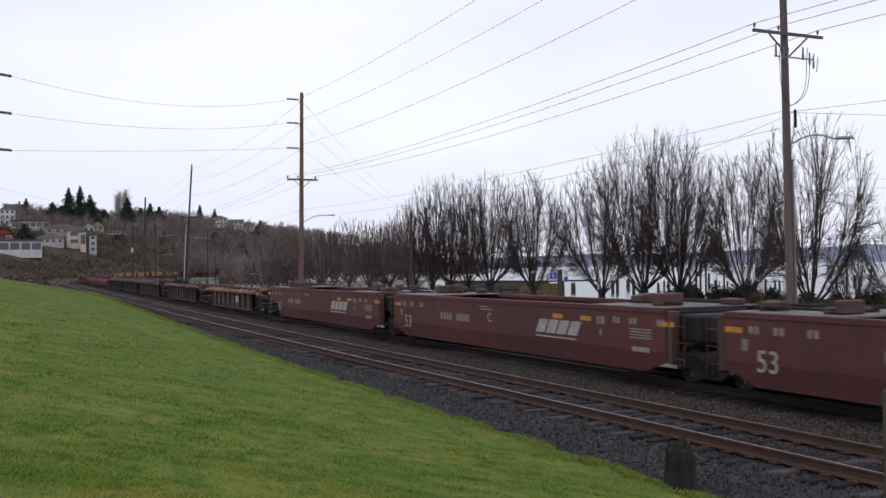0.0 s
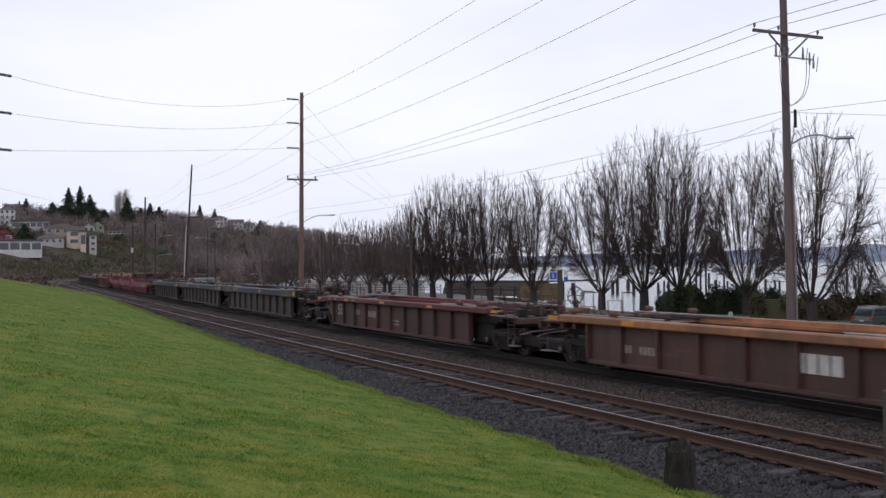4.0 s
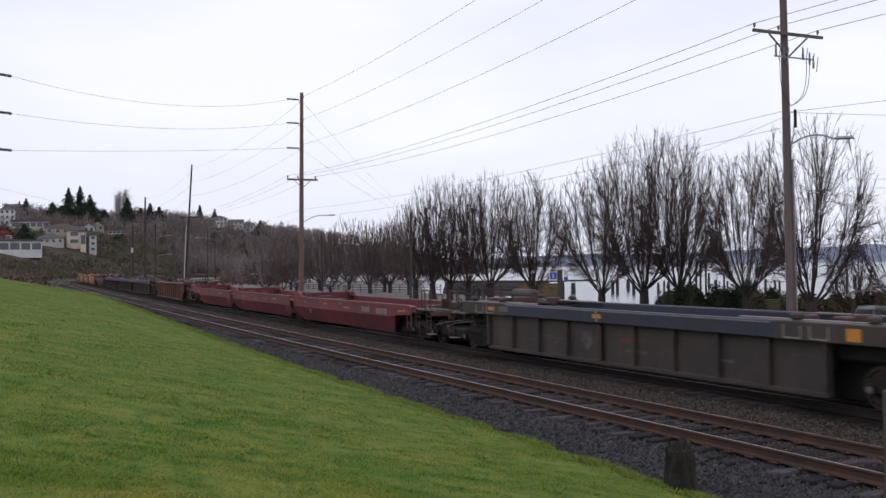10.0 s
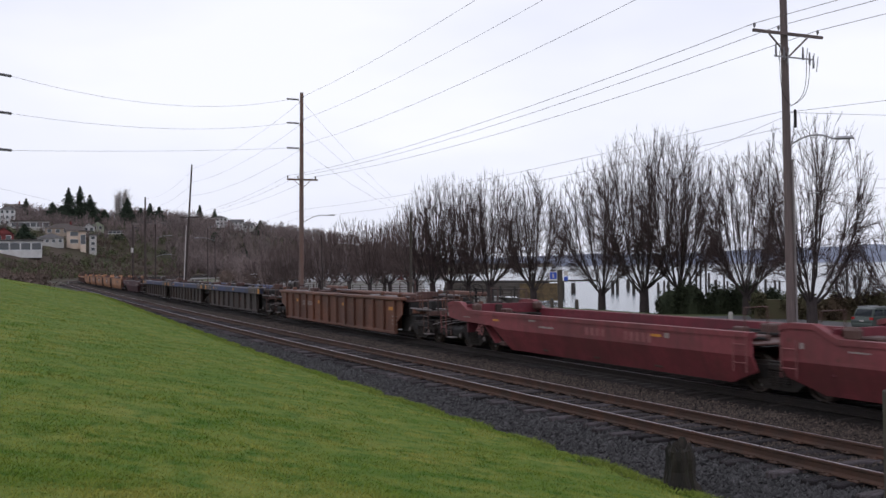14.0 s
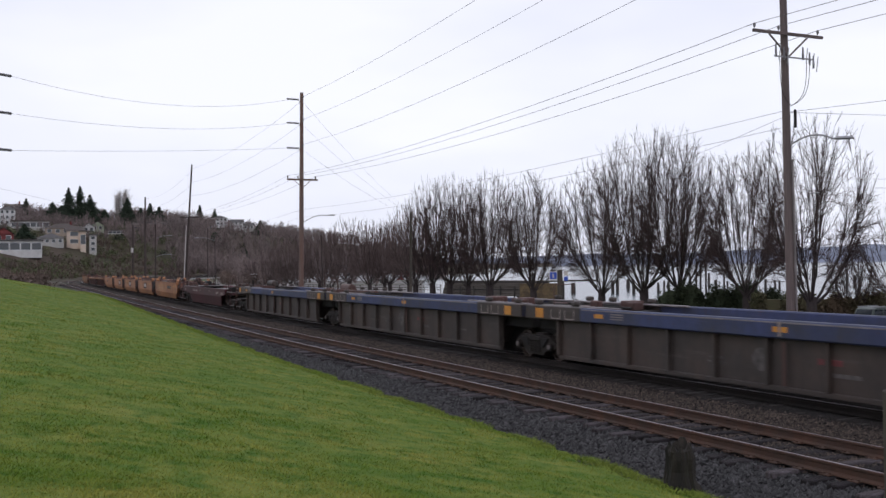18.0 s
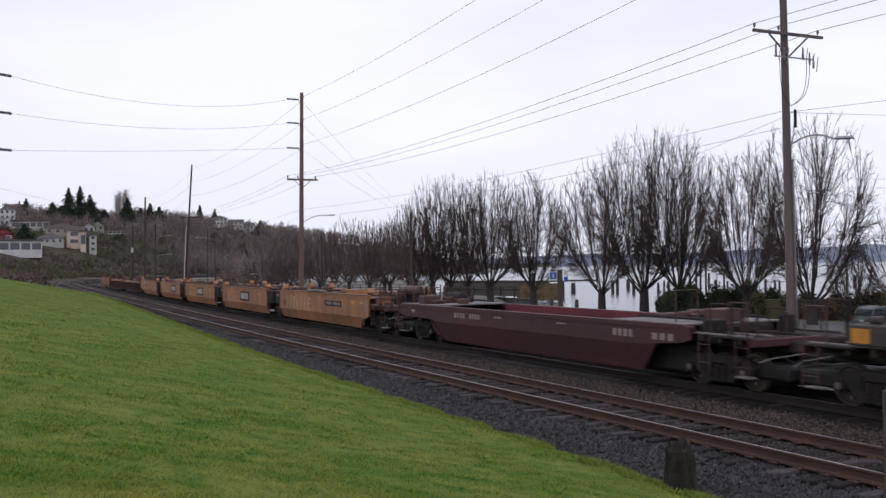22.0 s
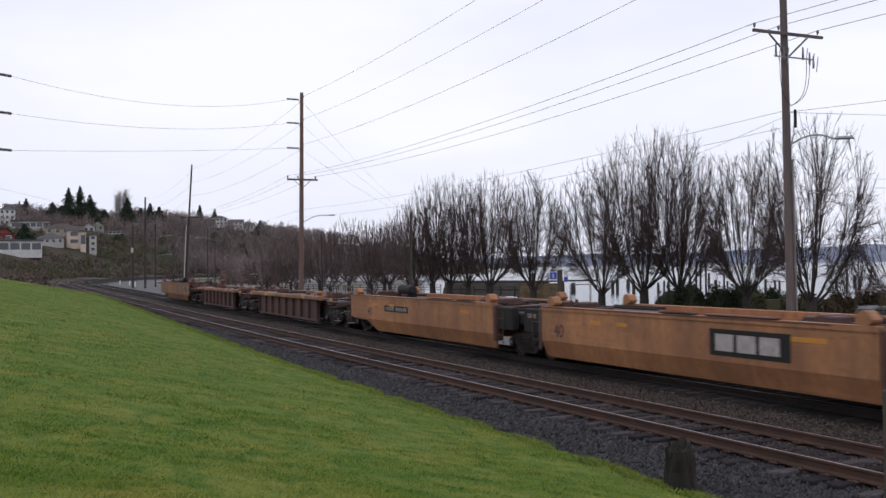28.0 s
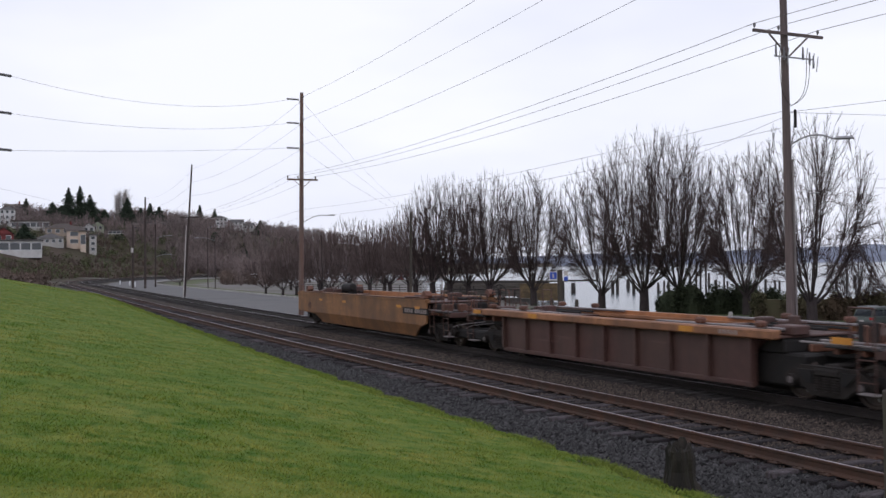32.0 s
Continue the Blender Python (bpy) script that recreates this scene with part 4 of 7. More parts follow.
def ribbed_car(name, L, front, rear, chord, panel, ztop, label, chord_h=0.32, pitch=1.35, proud=False, inner=None, arch=0.0, ends=(3.3, 1.75, 4.0, 3.0)):
    """Well car with a top chord, posts and recessed side sheets."""
    car = thing(name, label, "railway car", group="train of well cars")
    xf, xr = L / 2, -L / 2
    ef, er = xf - (ends[0] if front else 0.14), xr + (ends[1] if rear else 0.14)
    pf, pr = xf - (ends[2] if front else 1.7), xr + (ends[3] if rear else 1.7)
    zc = ztop - chord_h
    inner = inner or chord
    yp = HALF - (0.10 if proud else 0.20)
    for side in (-1, 1):
        ya, yb = sorted((side * (HALF - 0.26), side * HALF))
        part("top_chord", Build().box(er, ef, ya, yb, zc, ztop, chord, 0.03), car, "top chord beam of the side")
        ya, yb = sorted((side * (yp - 0.05), side * yp))
        bp = Build().box(pr, pf, ya, yb, 0.20, zc + 0.002, panel)
        part("side_sheet", bp, car, "recessed grimy side sheet")
        ya, yb = sorted((side * (yp + 0.002), side * (yp + 0.07)))
        part("bottom_sill", Build().box(pr, pf, ya, yb, 0.17, 0.28, panel, 0.015), car)
        if arch and rear:
            ya, yb = sorted((side * (yp - 0.05), side * yp))
            part("apron", Build().prism([(pr - arch, zc - 0.25), (pr - arch * 0.55, zc - 0.42), (pr - 0.002, 0.2), (pr - 0.002, zc), (pr - arch, zc)], ya, yb, panel), car, "side sheet curved over the truck")
        if proud:
            # the sheet reaches over the trucks as a shallower apron
            for xa, xb in ((pf + 0.002, ef - 0.15), (er + 0.15, pr - 0.002)):
                ya, yb = sorted((side * (yp - 0.05), side * yp))
                part("apron", Build().prism([(xa, 0.62 if xa > 0 else 0.95), (xb, 0.95 if xa > 0 else 0.62), (xb, zc), (xa, zc)], ya, yb, panel), car, "side sheet arched over the truck")
        n = max(4, int(round((pf - pr) / pitch)))
        ya, yb = sorted((side * (yp + 0.001), side * (yp + (0.10 if proud else 0.13))))
        for k in range(n + 1):
            x = pr + 0.05 + (pf - pr - 0.1) * k / n
            part("post", Build().box(x - 0.045, x + 0.045, ya, yb, 0.282, zc - 0.002, chord if proud else panel, 0.012), car)
        ya, yb = sorted((side * (HALF - 0.45), side * (HALF - 0.262)))
        part("inner_ledge", Build().box(pr + 0.4, pf - 0.4, ya, yb, zc + 0.02, zc + 0.10, inner), car)
    floor_frame(car, pr + 1.2, pf - 1.2, P_DARKBROWN)
    bulkhead(car, pr + 0.9, -1, 0.35, ztop - 0.25, panel), bulkhead(car, pf - 0.9, 1, 0.35, ztop - 0.25, panel)
    for xe, sx in ((er, 1), (ef, -1)):
        for sy in (-1, 1):
            a, c = sorted((xe + sx * 0.05, xe + sx * 4.2))
            part("worn_rail", Build().box(a, c, *sorted((sy * (HALF - 0.42), sy * (HALF - 0.30))), ztop - 0.02, ztop + 0.035, P_PALE, 0.015), car, "pale worn top rail of the end deck")
        a, c = sorted((xe + sx * 0.1, xe + sx * 3.0))
        tread_plate(car, a, c, ztop - 0.14, P_BLACK if chord in (P_BLUE, P_NAVY) else P_DARKBROWN, HALF - 0.27)
        end_clutter(car, xe, sx, ztop - 0.14, P_DARKBROWN)
        part("end_box", Build().box(min(xe + sx * 0.1, xe + sx * 2.3), max(xe + sx * 0.1, xe + sx * 2.3), -1.05, 1.05, 0.9, ztop - 0.2, P_BLACK, 0.05), car, "sooty end structure")
        if chord in (P_BLUE, P_NAVY):
            for sy in (-1, 1):
                a, c = sorted((xe, xe + sx * 2.9))
                part("end_chord", Build().box(a - 0.003, c, *sorted((sy * (HALF - 0.27), sy * (HALF + 0.006))), zc - 0.004, ztop + 0.012, P_GREY, 0.02), car, "sooty end length of the top chord")
        for sy in (-1, 1):
            for dx in (0.5, 2.4):
                part("container_guide", Build().box(xe + sx * dx - 0.12, xe + sx * dx + 0.12, *sorted((sy * (HALF - 0.28), sy * (HALF - 0.08))), ztop + 0.03, ztop + 0.17, P_GREY if chord in (P_BLUE, P_NAVY) else P_RUSTTAN, 0.04), car)
    for j, q, cp in ((xf, pf, front), (xr, pr, rear)):
        if not cp:
            # black block added to close the bright view through the joint
            part("joint_frame", Build().box(min(j, q - 1.5 * (j > q) + 0.0), max(j, q + 1.5 * (j < q)), -0.62, 0.62, 0.07, ztop - 0.3, P_BLACK, 0.04), car, "sooty frame over the shared truck")
    if front:
        truck(car, xf - 2.25)
        underframe(car, pf - 0.4, xf - 2.9)
    truck(car, xr + 2.25 if rear else xr)
    if rear:
        underframe(car, pr + 0.4, xr + 2.9)
    end_gear(car, xf, 1, "ribbed", front, ztop, P_DARKBROWN)
    end_gear(car, xr, -1, "ribbed", rear, ztop, P_DARKBROWN)
    return car


def reflectors(car, L, z, y, xs, h=0.16, w=0.55):
    for x in xs:
        part("reflector", Build().box(x - w / 2, x + w / 2, y - 0.008, y - 0.001, z - h / 2, z + h / 2, P_ORANGE), car, "orange reflective patch")


def brand_panel(car, x, z, y, w, h, fg, bg, tilt=False):
    """A maker's mark as plain shapes: a dark field with pale blocks."""
    if bg:
        part("logo_panel", Build().box(x - w / 2, x + w / 2, y - 0.008, y - 0.001, z - h / 2, z + h / 2, bg), car, "dark logo panel with pale blocks")
    n = 3 if bg else 4
    for k in range(n):
        x0 = x - w * 0.42 + k * w * 0.84 / n
        x1 = x0 + w * 0.84 / n * 0.84
        sh = h * 0.2 if tilt else 0.0
        hh = h * 0.32
        shape = [(x0 - sh, z - hh), (x1 - sh, z - hh), (x1 + sh, z + hh), (x0 + sh, z + hh)]
        part("logo_block", Build().prism(shape, y - 0.014, y - 0.009, fg), car)


JOINTS = [(-9.2, 0), (10.0, 0), (28.7, 0), (48.0, 1), (67.0, 1), (88.3, 1), (109.2, 0), (127.9, 0), (147.0, 1), (165.6, 0), (180.2, 0), (196.3, 1), (218.8, 1), (239.0, 0), (257.8, 0), (277.6, 1), (298.2, 1), (316.0, 0), (331.0, 0), (346.3, 0), (361.0, 0), (377.0, 1), (395.5, 1), (413.4, 1), (432.6, 1)]
SPEED, SLOW = 12.385, -0.01
NEARY = -HALF - 0.002


def make_train():
    cars = []
    for k in range(len(JOINTS) - 1):
        (a, fa), (b, fb) = JOINTS[k], JOINTS[k + 1]
        L, fr, re = b - a - 0.02, bool(fa), bool(fb)
        if k in (0, 1, 2):
            c = smooth_car("well_car", L, fr, re, P_BROWN, P_BROWN, 1.74, "oxide-red smooth-sided well car, empty, with white stencils", deck=P_DECK, fold=0.7, inset_a=1.0, tail=1.65)
            part("number", TEXT["53"], c, "white stencilled number", pose(-L / 2 + (3.55 if re else 2.3), NEARY - 0.02, 0.74))
            if k == 1:
                part("letter", TEXT["C"], c, "white stencilled letter", pose(-L / 2 + 8.8, NEARY, 1.15))
            brand_panel(c, L / 2 - 5.75, 1.08, NEARY, 2.7, 0.60, P_LETTER, None, True)
            part("underline", Build().box(L / 2 - 7.0, L / 2 - 4.9, NEARY - 0.006, NEARY, 0.77, 0.80, P_WHITE), c)
            letter_bars(c, -L / 2 + 5.6, 1.08, 0.95, 0.24, 4, NEARY), letter_bars(c, -L / 2 + 6.9, 1.08, 1.0, 0.24, 6, NEARY)
            bars(c, [(L / 2 - 2.0, q, 0.85, 0.035) for q in (1.0, 1.07, 1.14, 1.21)] + [(L / 2 - 2.0, 0.72, 0.7, 0.12), (L / 2 - 3.8, 1.36, 0.14, 0.2), (L / 2 - 3.6, 1.36, 0.14, 0.2), (-L / 2 + 8.4, 1.5, 0.6, 0.04), (-L / 2 + 8.6, 1.42, 0.8, 0.04), (L / 2 - 3.7, 1.05, 0.08, 0.16)], NEARY)
            for x in (L / 2 - 3.0, L / 2 - 2.3, L / 2 - 1.2, -L / 2 + 1.9, -L / 2 + 2.6, -L / 2 + 3.5):
                letter_bars(c, x, 1.40, 0.34, 0.16, 2, NEARY)
            reflectors(c, L, 1.38, NEARY, (L / 2 - 0.95, -L / 2 + 1.3, L / 2 - 4.4, L / 2 - 5.8), 0.12, 0.5)
            part("tag_plate", Build().box(-L / 2 + 1.55, -L / 2 + 1.72, NEARY - 0.008, NEARY, 0.95, 1.2, P_PALE), c, "small pale tag plate")
        elif k == 3 or k in (21, 22):
            c = ribbed_car("well_car", L, fr, re, P_TAN, P_DARKBROWN, 1.42, "tan-topped well car with grimy brown ribbed sides, empty", 0.20, 1.45)
            part("inner_liner", Build().box(-L / 2 + 4.0, L / 2 - 4.0, HALF - 0.33, HALF - 0.272, 0.5, 1.424, P_LINER), c, "sheltered orange inner side")
            reflectors(c, L, 1.32, NEARY, (L / 2 - 1.5, -L / 2 + 1.5, -L / 2 + 5.0, L / 2 - 6), 0.13, 0.5)
            letter_bars(c, L / 2 - 4.6, 1.32, 0.6, 0.09, 5, NEARY)
            if k == 3:
                brand_panel(c, L / 2 - 8.0, 0.80, -HALF + 0.19, 1.5, 0.62, P_WHITE, None)
                letter_bars(c, -L / 2 + 4.6, 0.66, 0.6, 0.2, 4, -HALF + 0.195), letter_bars(c, -L / 2 + 5.6, 0.66, 0.8, 0.2, 5, -HALF + 0.195)
                bars(c, [(L / 2 - 5.9, 0.86, 0.5, 0.03), (L / 2 - 5.9, 0.58, 0.5, 0.03), (L / 2 - 6.14, 0.72, 0.03, 0.28), (L / 2 - 5.66, 0.72, 0.03, 0.28)], -HALF + 0.195)
        elif k == 4:
            c = ribbed_car("well_car", L, fr, re, P_BROWN, P_FEC, 1.46, "maroon well car with ribbed sides and a bright red interior", 0.20, 1.45, inner=P_CRIMSON, arch=1.5, ends=(2.5, 1.6, 4.0, 3.1))
            part("inner_liner", Build().box(-L / 2 + 4.4, L / 2 - 4.4, HALF - 0.33, HALF - 0.272, 0.5, 1.464, P_CRIMSON), c, "bright red inner side")
            part("number", TEXT["53"], c, "white stencilled number", pose(-L / 2 + 3.95, -HALF + 0.19, 0.86))
            letter_bars(c, -L / 2 + 6.2, 0.86, 0.6, 0.22, 3, -HALF + 0.195), letter_bars(c, -L / 2 + 8.0, 0.83, 1.0, 0.26, 5, -HALF + 0.195)
            bars(c, [(-L / 2 + 10.1, 0.66, 0.42, 0.07), (-L / 2 + 10.7, 0.66, 0.42, 0.07), (-L / 2 + 10.1, 0.53, 0.42, 0.07), (-L / 2 + 10.7, 0.53, 0.42, 0.07)], -HALF + 0.195)
            reflectors(c, L, 1.36, NEARY, (-L / 2 + 1.5, -L / 2 + 5.3, -L / 2 + 9.6, L / 2 - 2, L / 2 - 7), 0.10, 0.45)
            bars(c, [(-L / 2 + 3.0, 1.36, 0.22, 0.08), (-L / 2 + 3.8, 1.36, 0.22, 0.08), (-L / 2 + 6.2, 1.36, 0.5, 0.05)], NEARY)
        elif k in (5, 6, 7, 12, 13, 14):
            c = ribbed_car("well_car", L, fr, re, P_BLUE if k > 10 else P_NAVY, P_GREY, 1.63, "grimy grey ribbed well car with a faded navy top chord", 0.37, 1.55, ends=(2.7, 1.9, 3.9, 3.45))
            reflectors(c, L, 1.45, NEARY, (-L / 2 + 3.9, 0.2), 0.11, 0.4)
            if k > 10:
                reflectors(c, L, 1.44, NEARY - 0.010, (L / 2 - (2.95 if fr else 0.95), -L / 2 + (2.2 if re else 0.95)), 0.27, 0.42)
            else:
                reflectors(c, L, 1.44, NEARY - 0.010, (L / 2 - (2.95 if fr else 0.95),), 0.24, 0.34)
            for x in (L / 2 - (4.6 if fr else 2.5), L / 2 - (3.9 if fr else 1.8), -L / 2 + (3.8 if re else 2.5), -L / 2 + (3.1 if re else 1.8)):
                bars(c, [(x, 1.31, 0.46, 0.03), (x - 0.23, 1.44, 0.03, 0.24), (x + 0.23, 1.44, 0.03, 0.24)], NEARY - 0.006, P_STENCIL)
            bars(c, [(-L / 2 + 4.7, q, 0.55, 0.03) for q in (1.40, 1.46, 1.52)], NEARY, P_PALE)
            part("worn_edge", Build().box(-L / 2 + 3.1, L / 2 - 3.1, NEARY - 0.004, NEARY, 1.575, 1.60, P_PALE), c, "pale worn edge of the chord")
            bars(c, [(0.2, 1.46, 0.07, 0.3)], NEARY - 0.008, P_STENCIL)
            bars(c, [(0.2, 0.75, 0.09, 0.9)], NEARY + 0.10, P_DARKBROWN)
            bars(c, [(-1.9, 0.72, 0.5, 0.05), (-1.9, 0.62, 0.6, 0.04), (1.6, 0.62, 0.9, 0.08), (4.9, 0.66, 0.5, 0.06)], -HALF + 0.195, P_SCUFF)
            bars(c, [(1.3, 0.86, 0.6, 0.12)], -HALF + 0.195, P_RED)
            part("number", SCUFF_53, c, "faint stencilled number", pose(3.2, -HALF + 0.195, 0.7))
            part("round_mark", Build().lathe([(-HALF + 0.19, 0.25), (-HALF + 0.205, 0.25)], 20, P_SCUFF, "y"), c, "rubbed pale round mark", pose(-0.55, 0, 0.78))
            if k in (6, 13):
                reservoir(c, -L / 2 + 0.2, -0.4, 1.95, P_DARKBROWN)
            if k in (5, 12, 7, 14):
                reservoir(c, (L / 2 - 2.4) if k in (5, 12) else (-L / 2 + 2.6), 0.5, 1.95, P_GREY)
        elif k in (8, 9, 10):
            c = smooth_car("well_car", L, fr, re, P_RED, P_RED, 1.33, "faded red well car with raised ends and folded sides", "hump", 0.84, 0.46, 2.4, deck=P_DARKBROWN, tail=1.0, corner=4.9)
            part("number", TEXT["40"], c, "faded stencilled number", pose(-L / 2 + 3.3, -HALF + 0.02, 0.72)).data = STENCIL_40
            letter_bars(c, 1.85, 1.04, 1.0, 0.2, 4, NEARY, P_STENCIL if k == 8 else P_FAINT), letter_bars(c, 3.7, 1.02, 1.2, 0.22, 5, NEARY, P_STENCIL if k == 8 else P_FAINT)
            bars(c, [(-1.4, 1.18, 0.4, 0.05), (-0.6, 1.02, 0.8, 0.05), (-L / 2 + 1.0, 1.16, 0.1, 0.12), (L / 2 - 3.2, 1.12, 0.16, 0.12), (-L / 2 + 2.4, 1.12, 0.5, 0.03)], NEARY)
            reflectors(c, L, 1.10, NEARY, (-3.6, L / 2 - 3.6), 0.06, 0.4)
            for sx, xe in ((1, -L / 2 + 0.5), (-1, L / 2 - (2.4 if fr else 0.5))):
                ladder(c, xe + sx * 0.2, -HALF - 0.05, 0.5, 1.28, P_FAINT, 0.4)
        elif k == 11:
            c = ribbed_car("well_car", L, fr, re, P_RUSTTAN, P_RUSTTAN, 1.62, "rust-tan well car with outside posts, empty", 0.14, 1.18, True)
            letter_bars(c, -L / 2 + 6.1, 1.05, 0.5, 0.24, 4, -HALF + 0.095), letter_bars(c, -L / 2 + 7.1, 1.05, 0.8, 0.22, 6, -HALF + 0.095)
            bars(c, [(-L / 2 + 4.0, 0.75, 0.2, 0.3), (L / 2 - 4.2, 0.7, 0.5, 0.05), (L / 2 - 4.2, 0.85, 0.5, 0.05), (L / 2 - 4.2, 0.55, 0.5, 0.05)], -HALF + 0.095)
            reflectors(c, L, 1.15, -HALF + 0.095, (-L / 2 + 5.0, -L / 2 + 8.6, 1.0, L / 2 - 4.6), 0.13, 0.45)
            for x in (-L / 2 + 3.2, L / 2 - 3.2):
                part("chord_stiffener", Build().box(x - 1.5, x + 1.5, 1.2, 1.46, 1.621, 1.80, P_RUSTTAN, 0.04), c)
        elif k == 15:
            c = smooth_car("well_car", L, fr, re, P_MAROON, P_MAROON, 1.39, "dark maroon smooth-sided well car with a red interior edge", deck=P_DECK, fold=0.85, slope=0.26, inset_c=2.6, tail=0.9, corner=4.6)
            part("inner_liner", Build().box(-L / 2 + 4.4, L / 2 - 4.4, HALF - 0.26, HALF - 0.21, 0.5, 1.398, P_CRIMSON), c, "bright red inner side")
            letter_bars(c, -4.2, 1.14, 0.85, 0.17, 4, NEARY), letter_bars(c, -3.1, 1.14, 0.8, 0.17, 4, NEARY)
            letter_bars(c, L / 2 - 5.2, 1.10, 0.9, 0.18, 4, NEARY), letter_bars(c, L / 2 - 3.6, 1.08, 0.9, 0.16, 3, NEARY)
            bars(c, [(-L / 2 + 2.2, 1.16, 0.3, 0.12), (-L / 2 + 8.8, 1.18, 0.5, 0.05), (2.2, 1.18, 0.5, 0.04)], NEARY)
            reservoir(c, -L / 2 + 2.0, 0.4, 1.74, P_BLACK)
        else:
            yl = P_OLDYELLOW if k == 23 else P_YELLOW
            c = smooth_car("well_car", L, fr, re, yl, yl, 1.62, "dirty yellow well car at the tail of the train" if k == 23 else "dusty yellow smooth-sided well car, stained along the top", "box", 0.66, 0.36, 2.6, 1.5, 0.62, tail=0.5 if k == 23 else 1.3)
            if k in (17, 18, 19):
                brand_panel(c, 2.5 if k == 19 else 0.55, 1.08, NEARY, 2.4, 0.58, P_LETTER, P_BLACK)
            else:
                x = {16: 1.65, 20: -1.55, 23: 6.0}[k]
                part("number_panel", Build().box(x - 1.2, x + 1.2, NEARY - 0.006, NEARY, 1.03, 1.27, P_BLACK), c, "dark number panel")
                letter_bars(c, x - 0.62, 1.15, 0.85, 0.14, 4, NEARY - 0.006), letter_bars(c, x + 0.52, 1.15, 1.1, 0.14, 6, NEARY - 0.006)
            for x in (-L / 2 + 1.9, L / 2 - 1.9 - 1.0 * fr):
                for sy in (-1, 1):
                    ear = [(x + 0.17 * math.cos(a) * (1 if math.sin(a) > 0 else 1.25), 1.74 + (0.17 if math.sin(a) > 0 else 0.115) * math.sin(a)) for a in (2 * math.pi * q / 14 for q in range(14))]
                    part("container_guide", Build().prism(ear, *sorted((sy * (HALF - 0.30), sy * (HALF - 0.04))), yl if k != 23 else P_RUSTTAN), c, "rounded upright corner guide")
            reflectors(c, L, 1.28, NEARY, (-L / 2 + 4.2, L / 2 - 3.4, -2.0, 4.4), 0.10, 0.45)
            part("number", BROWN_40, c, "brown stencilled number", pose(-L / 2 + (3.6 if k == 20 else 2.4), NEARY - 0.004, 0.95))
            part("rust_edge", Build().box(-L / 2 + 1.6, L / 2 - 2.6, NEARY - 0.032, NEARY - 0.028, 1.585, 1.625, P_RUSTTAN), c, "rust-stained top edge")
            rgk = random.Random(k)
            for _ in range(4):
                x = rgk.uniform(-L / 2 + 2.5, L / 2 - 2.5)
                part("edge_strip", Build().box(x - 0.55, x + 0.55, -HALF - 0.05, -HALF + 0.16, 1.64, 1.69 + 0.03 * (k == 16), P_RUSTTAN if k != 16 else P_PALE, 0.02), c, "worn rub strip")
            if k in (16, 18):
                # sprayed scrawl: pale strokes on one car, olive blots on another
                rgs = random.Random(50 + k)
                for q in range(7 if k == 16 else 9):
                    x, w, lean = -L / 2 + 2.9 + q * (0.62 if k == 16 else 0.36), rgs.uniform(0.05, 0.13), rgs.uniform(-0.22, 0.22)
                    z0, z1 = (rgs.uniform(0.62, 0.8), rgs.uniform(1.25, 1.48)) if k == 16 else (rgs.uniform(0.95, 1.1), rgs.uniform(1.25, 1.42))
                    part("scrawl", Build().prism([(x - w, z0), (x + w, z0), (x + w + lean, z1), (x - w + lean, z1)], NEARY - 0.006, NEARY - 0.001, P_SPRAY if k == 16 else P_OLIVE), c)
            if k == 16:
                reservoir(c, L / 2 - 1.6, 0.2, 1.95, P_DARKBROWN)
                bars(c, [(L / 2 - 2.9, q, 0.5, 0.04) for q in (0.95, 1.05, 1.15, 1.25, 1.35)], NEARY)
            if k in (20, 23):
                reservoir(c, (-L / 2 + 3.4) if k == 20 else (-L / 2 + 3.2), 0.3, 1.95, P_BLACK)
        cars.append((c, (a + b) / 2, L))
    return cars


STENCIL_40 = TEXT["40"].copy()
STENCIL_40.materials.clear()
STENCIL_40.materials.append(P_FAINT)
BROWN_40 = TEXT["40"].copy()
BROWN_40.materials.clear()
BROWN_40.materials.append(P_DARKBROWN)
SCUFF_53 = TEXT["53"].copy()
SCUFF_53.transform(Matrix.Scale(0.6, 4))
SCUFF_53.materials.clear()
SCUFF_53.materials.append(P_SCUFF)
CARS = make_train()


def car_pose(mid, L, t):
    """The car hangs between two points of the far track's centre line."""
    run = SPEED * t + 0.5 * SLOW * t * t
    q = L * 0.4
    xa, ya, _ = on_track(mid - run - q, APART)
    xb, yb, _ = on_track(mid - run + q, APART)
    return pose(float(xa + xb) / 2, float(ya + yb) / 2, 0, 0, 0, math.degrees(math.atan2(ya - yb, xa - xb)))


def motions():
    for c, mid, L in CARS:
        walk(c, [(float(t), car_pose(mid, L, t)) for t in range(33)])
    # wheels roll: one set of keys for the leading and one for the trailing axle
    rate = SPEED / 0.42
    for k in (-0.89, 0.89):
        first = next(w for w, q in SPINNERS if q == k)
        walk(first, [(i / FPS, pose(k, 0, 0.42, 0, 0, 0) @ Matrix.Rotation((rate * i / FPS) % (2 * math.pi), 4, "Y")) for i in range(int(32 * FPS) + 1)])
        for w, q in SPINNERS:
            if q == k and w is not first:
                w.rotation_mode = "QUATERNION"
                w.animation_data_create()
                w.animation_data.action = first.animation_data.action
                w.animation_data.action_slot = first.animation_data.action_slot


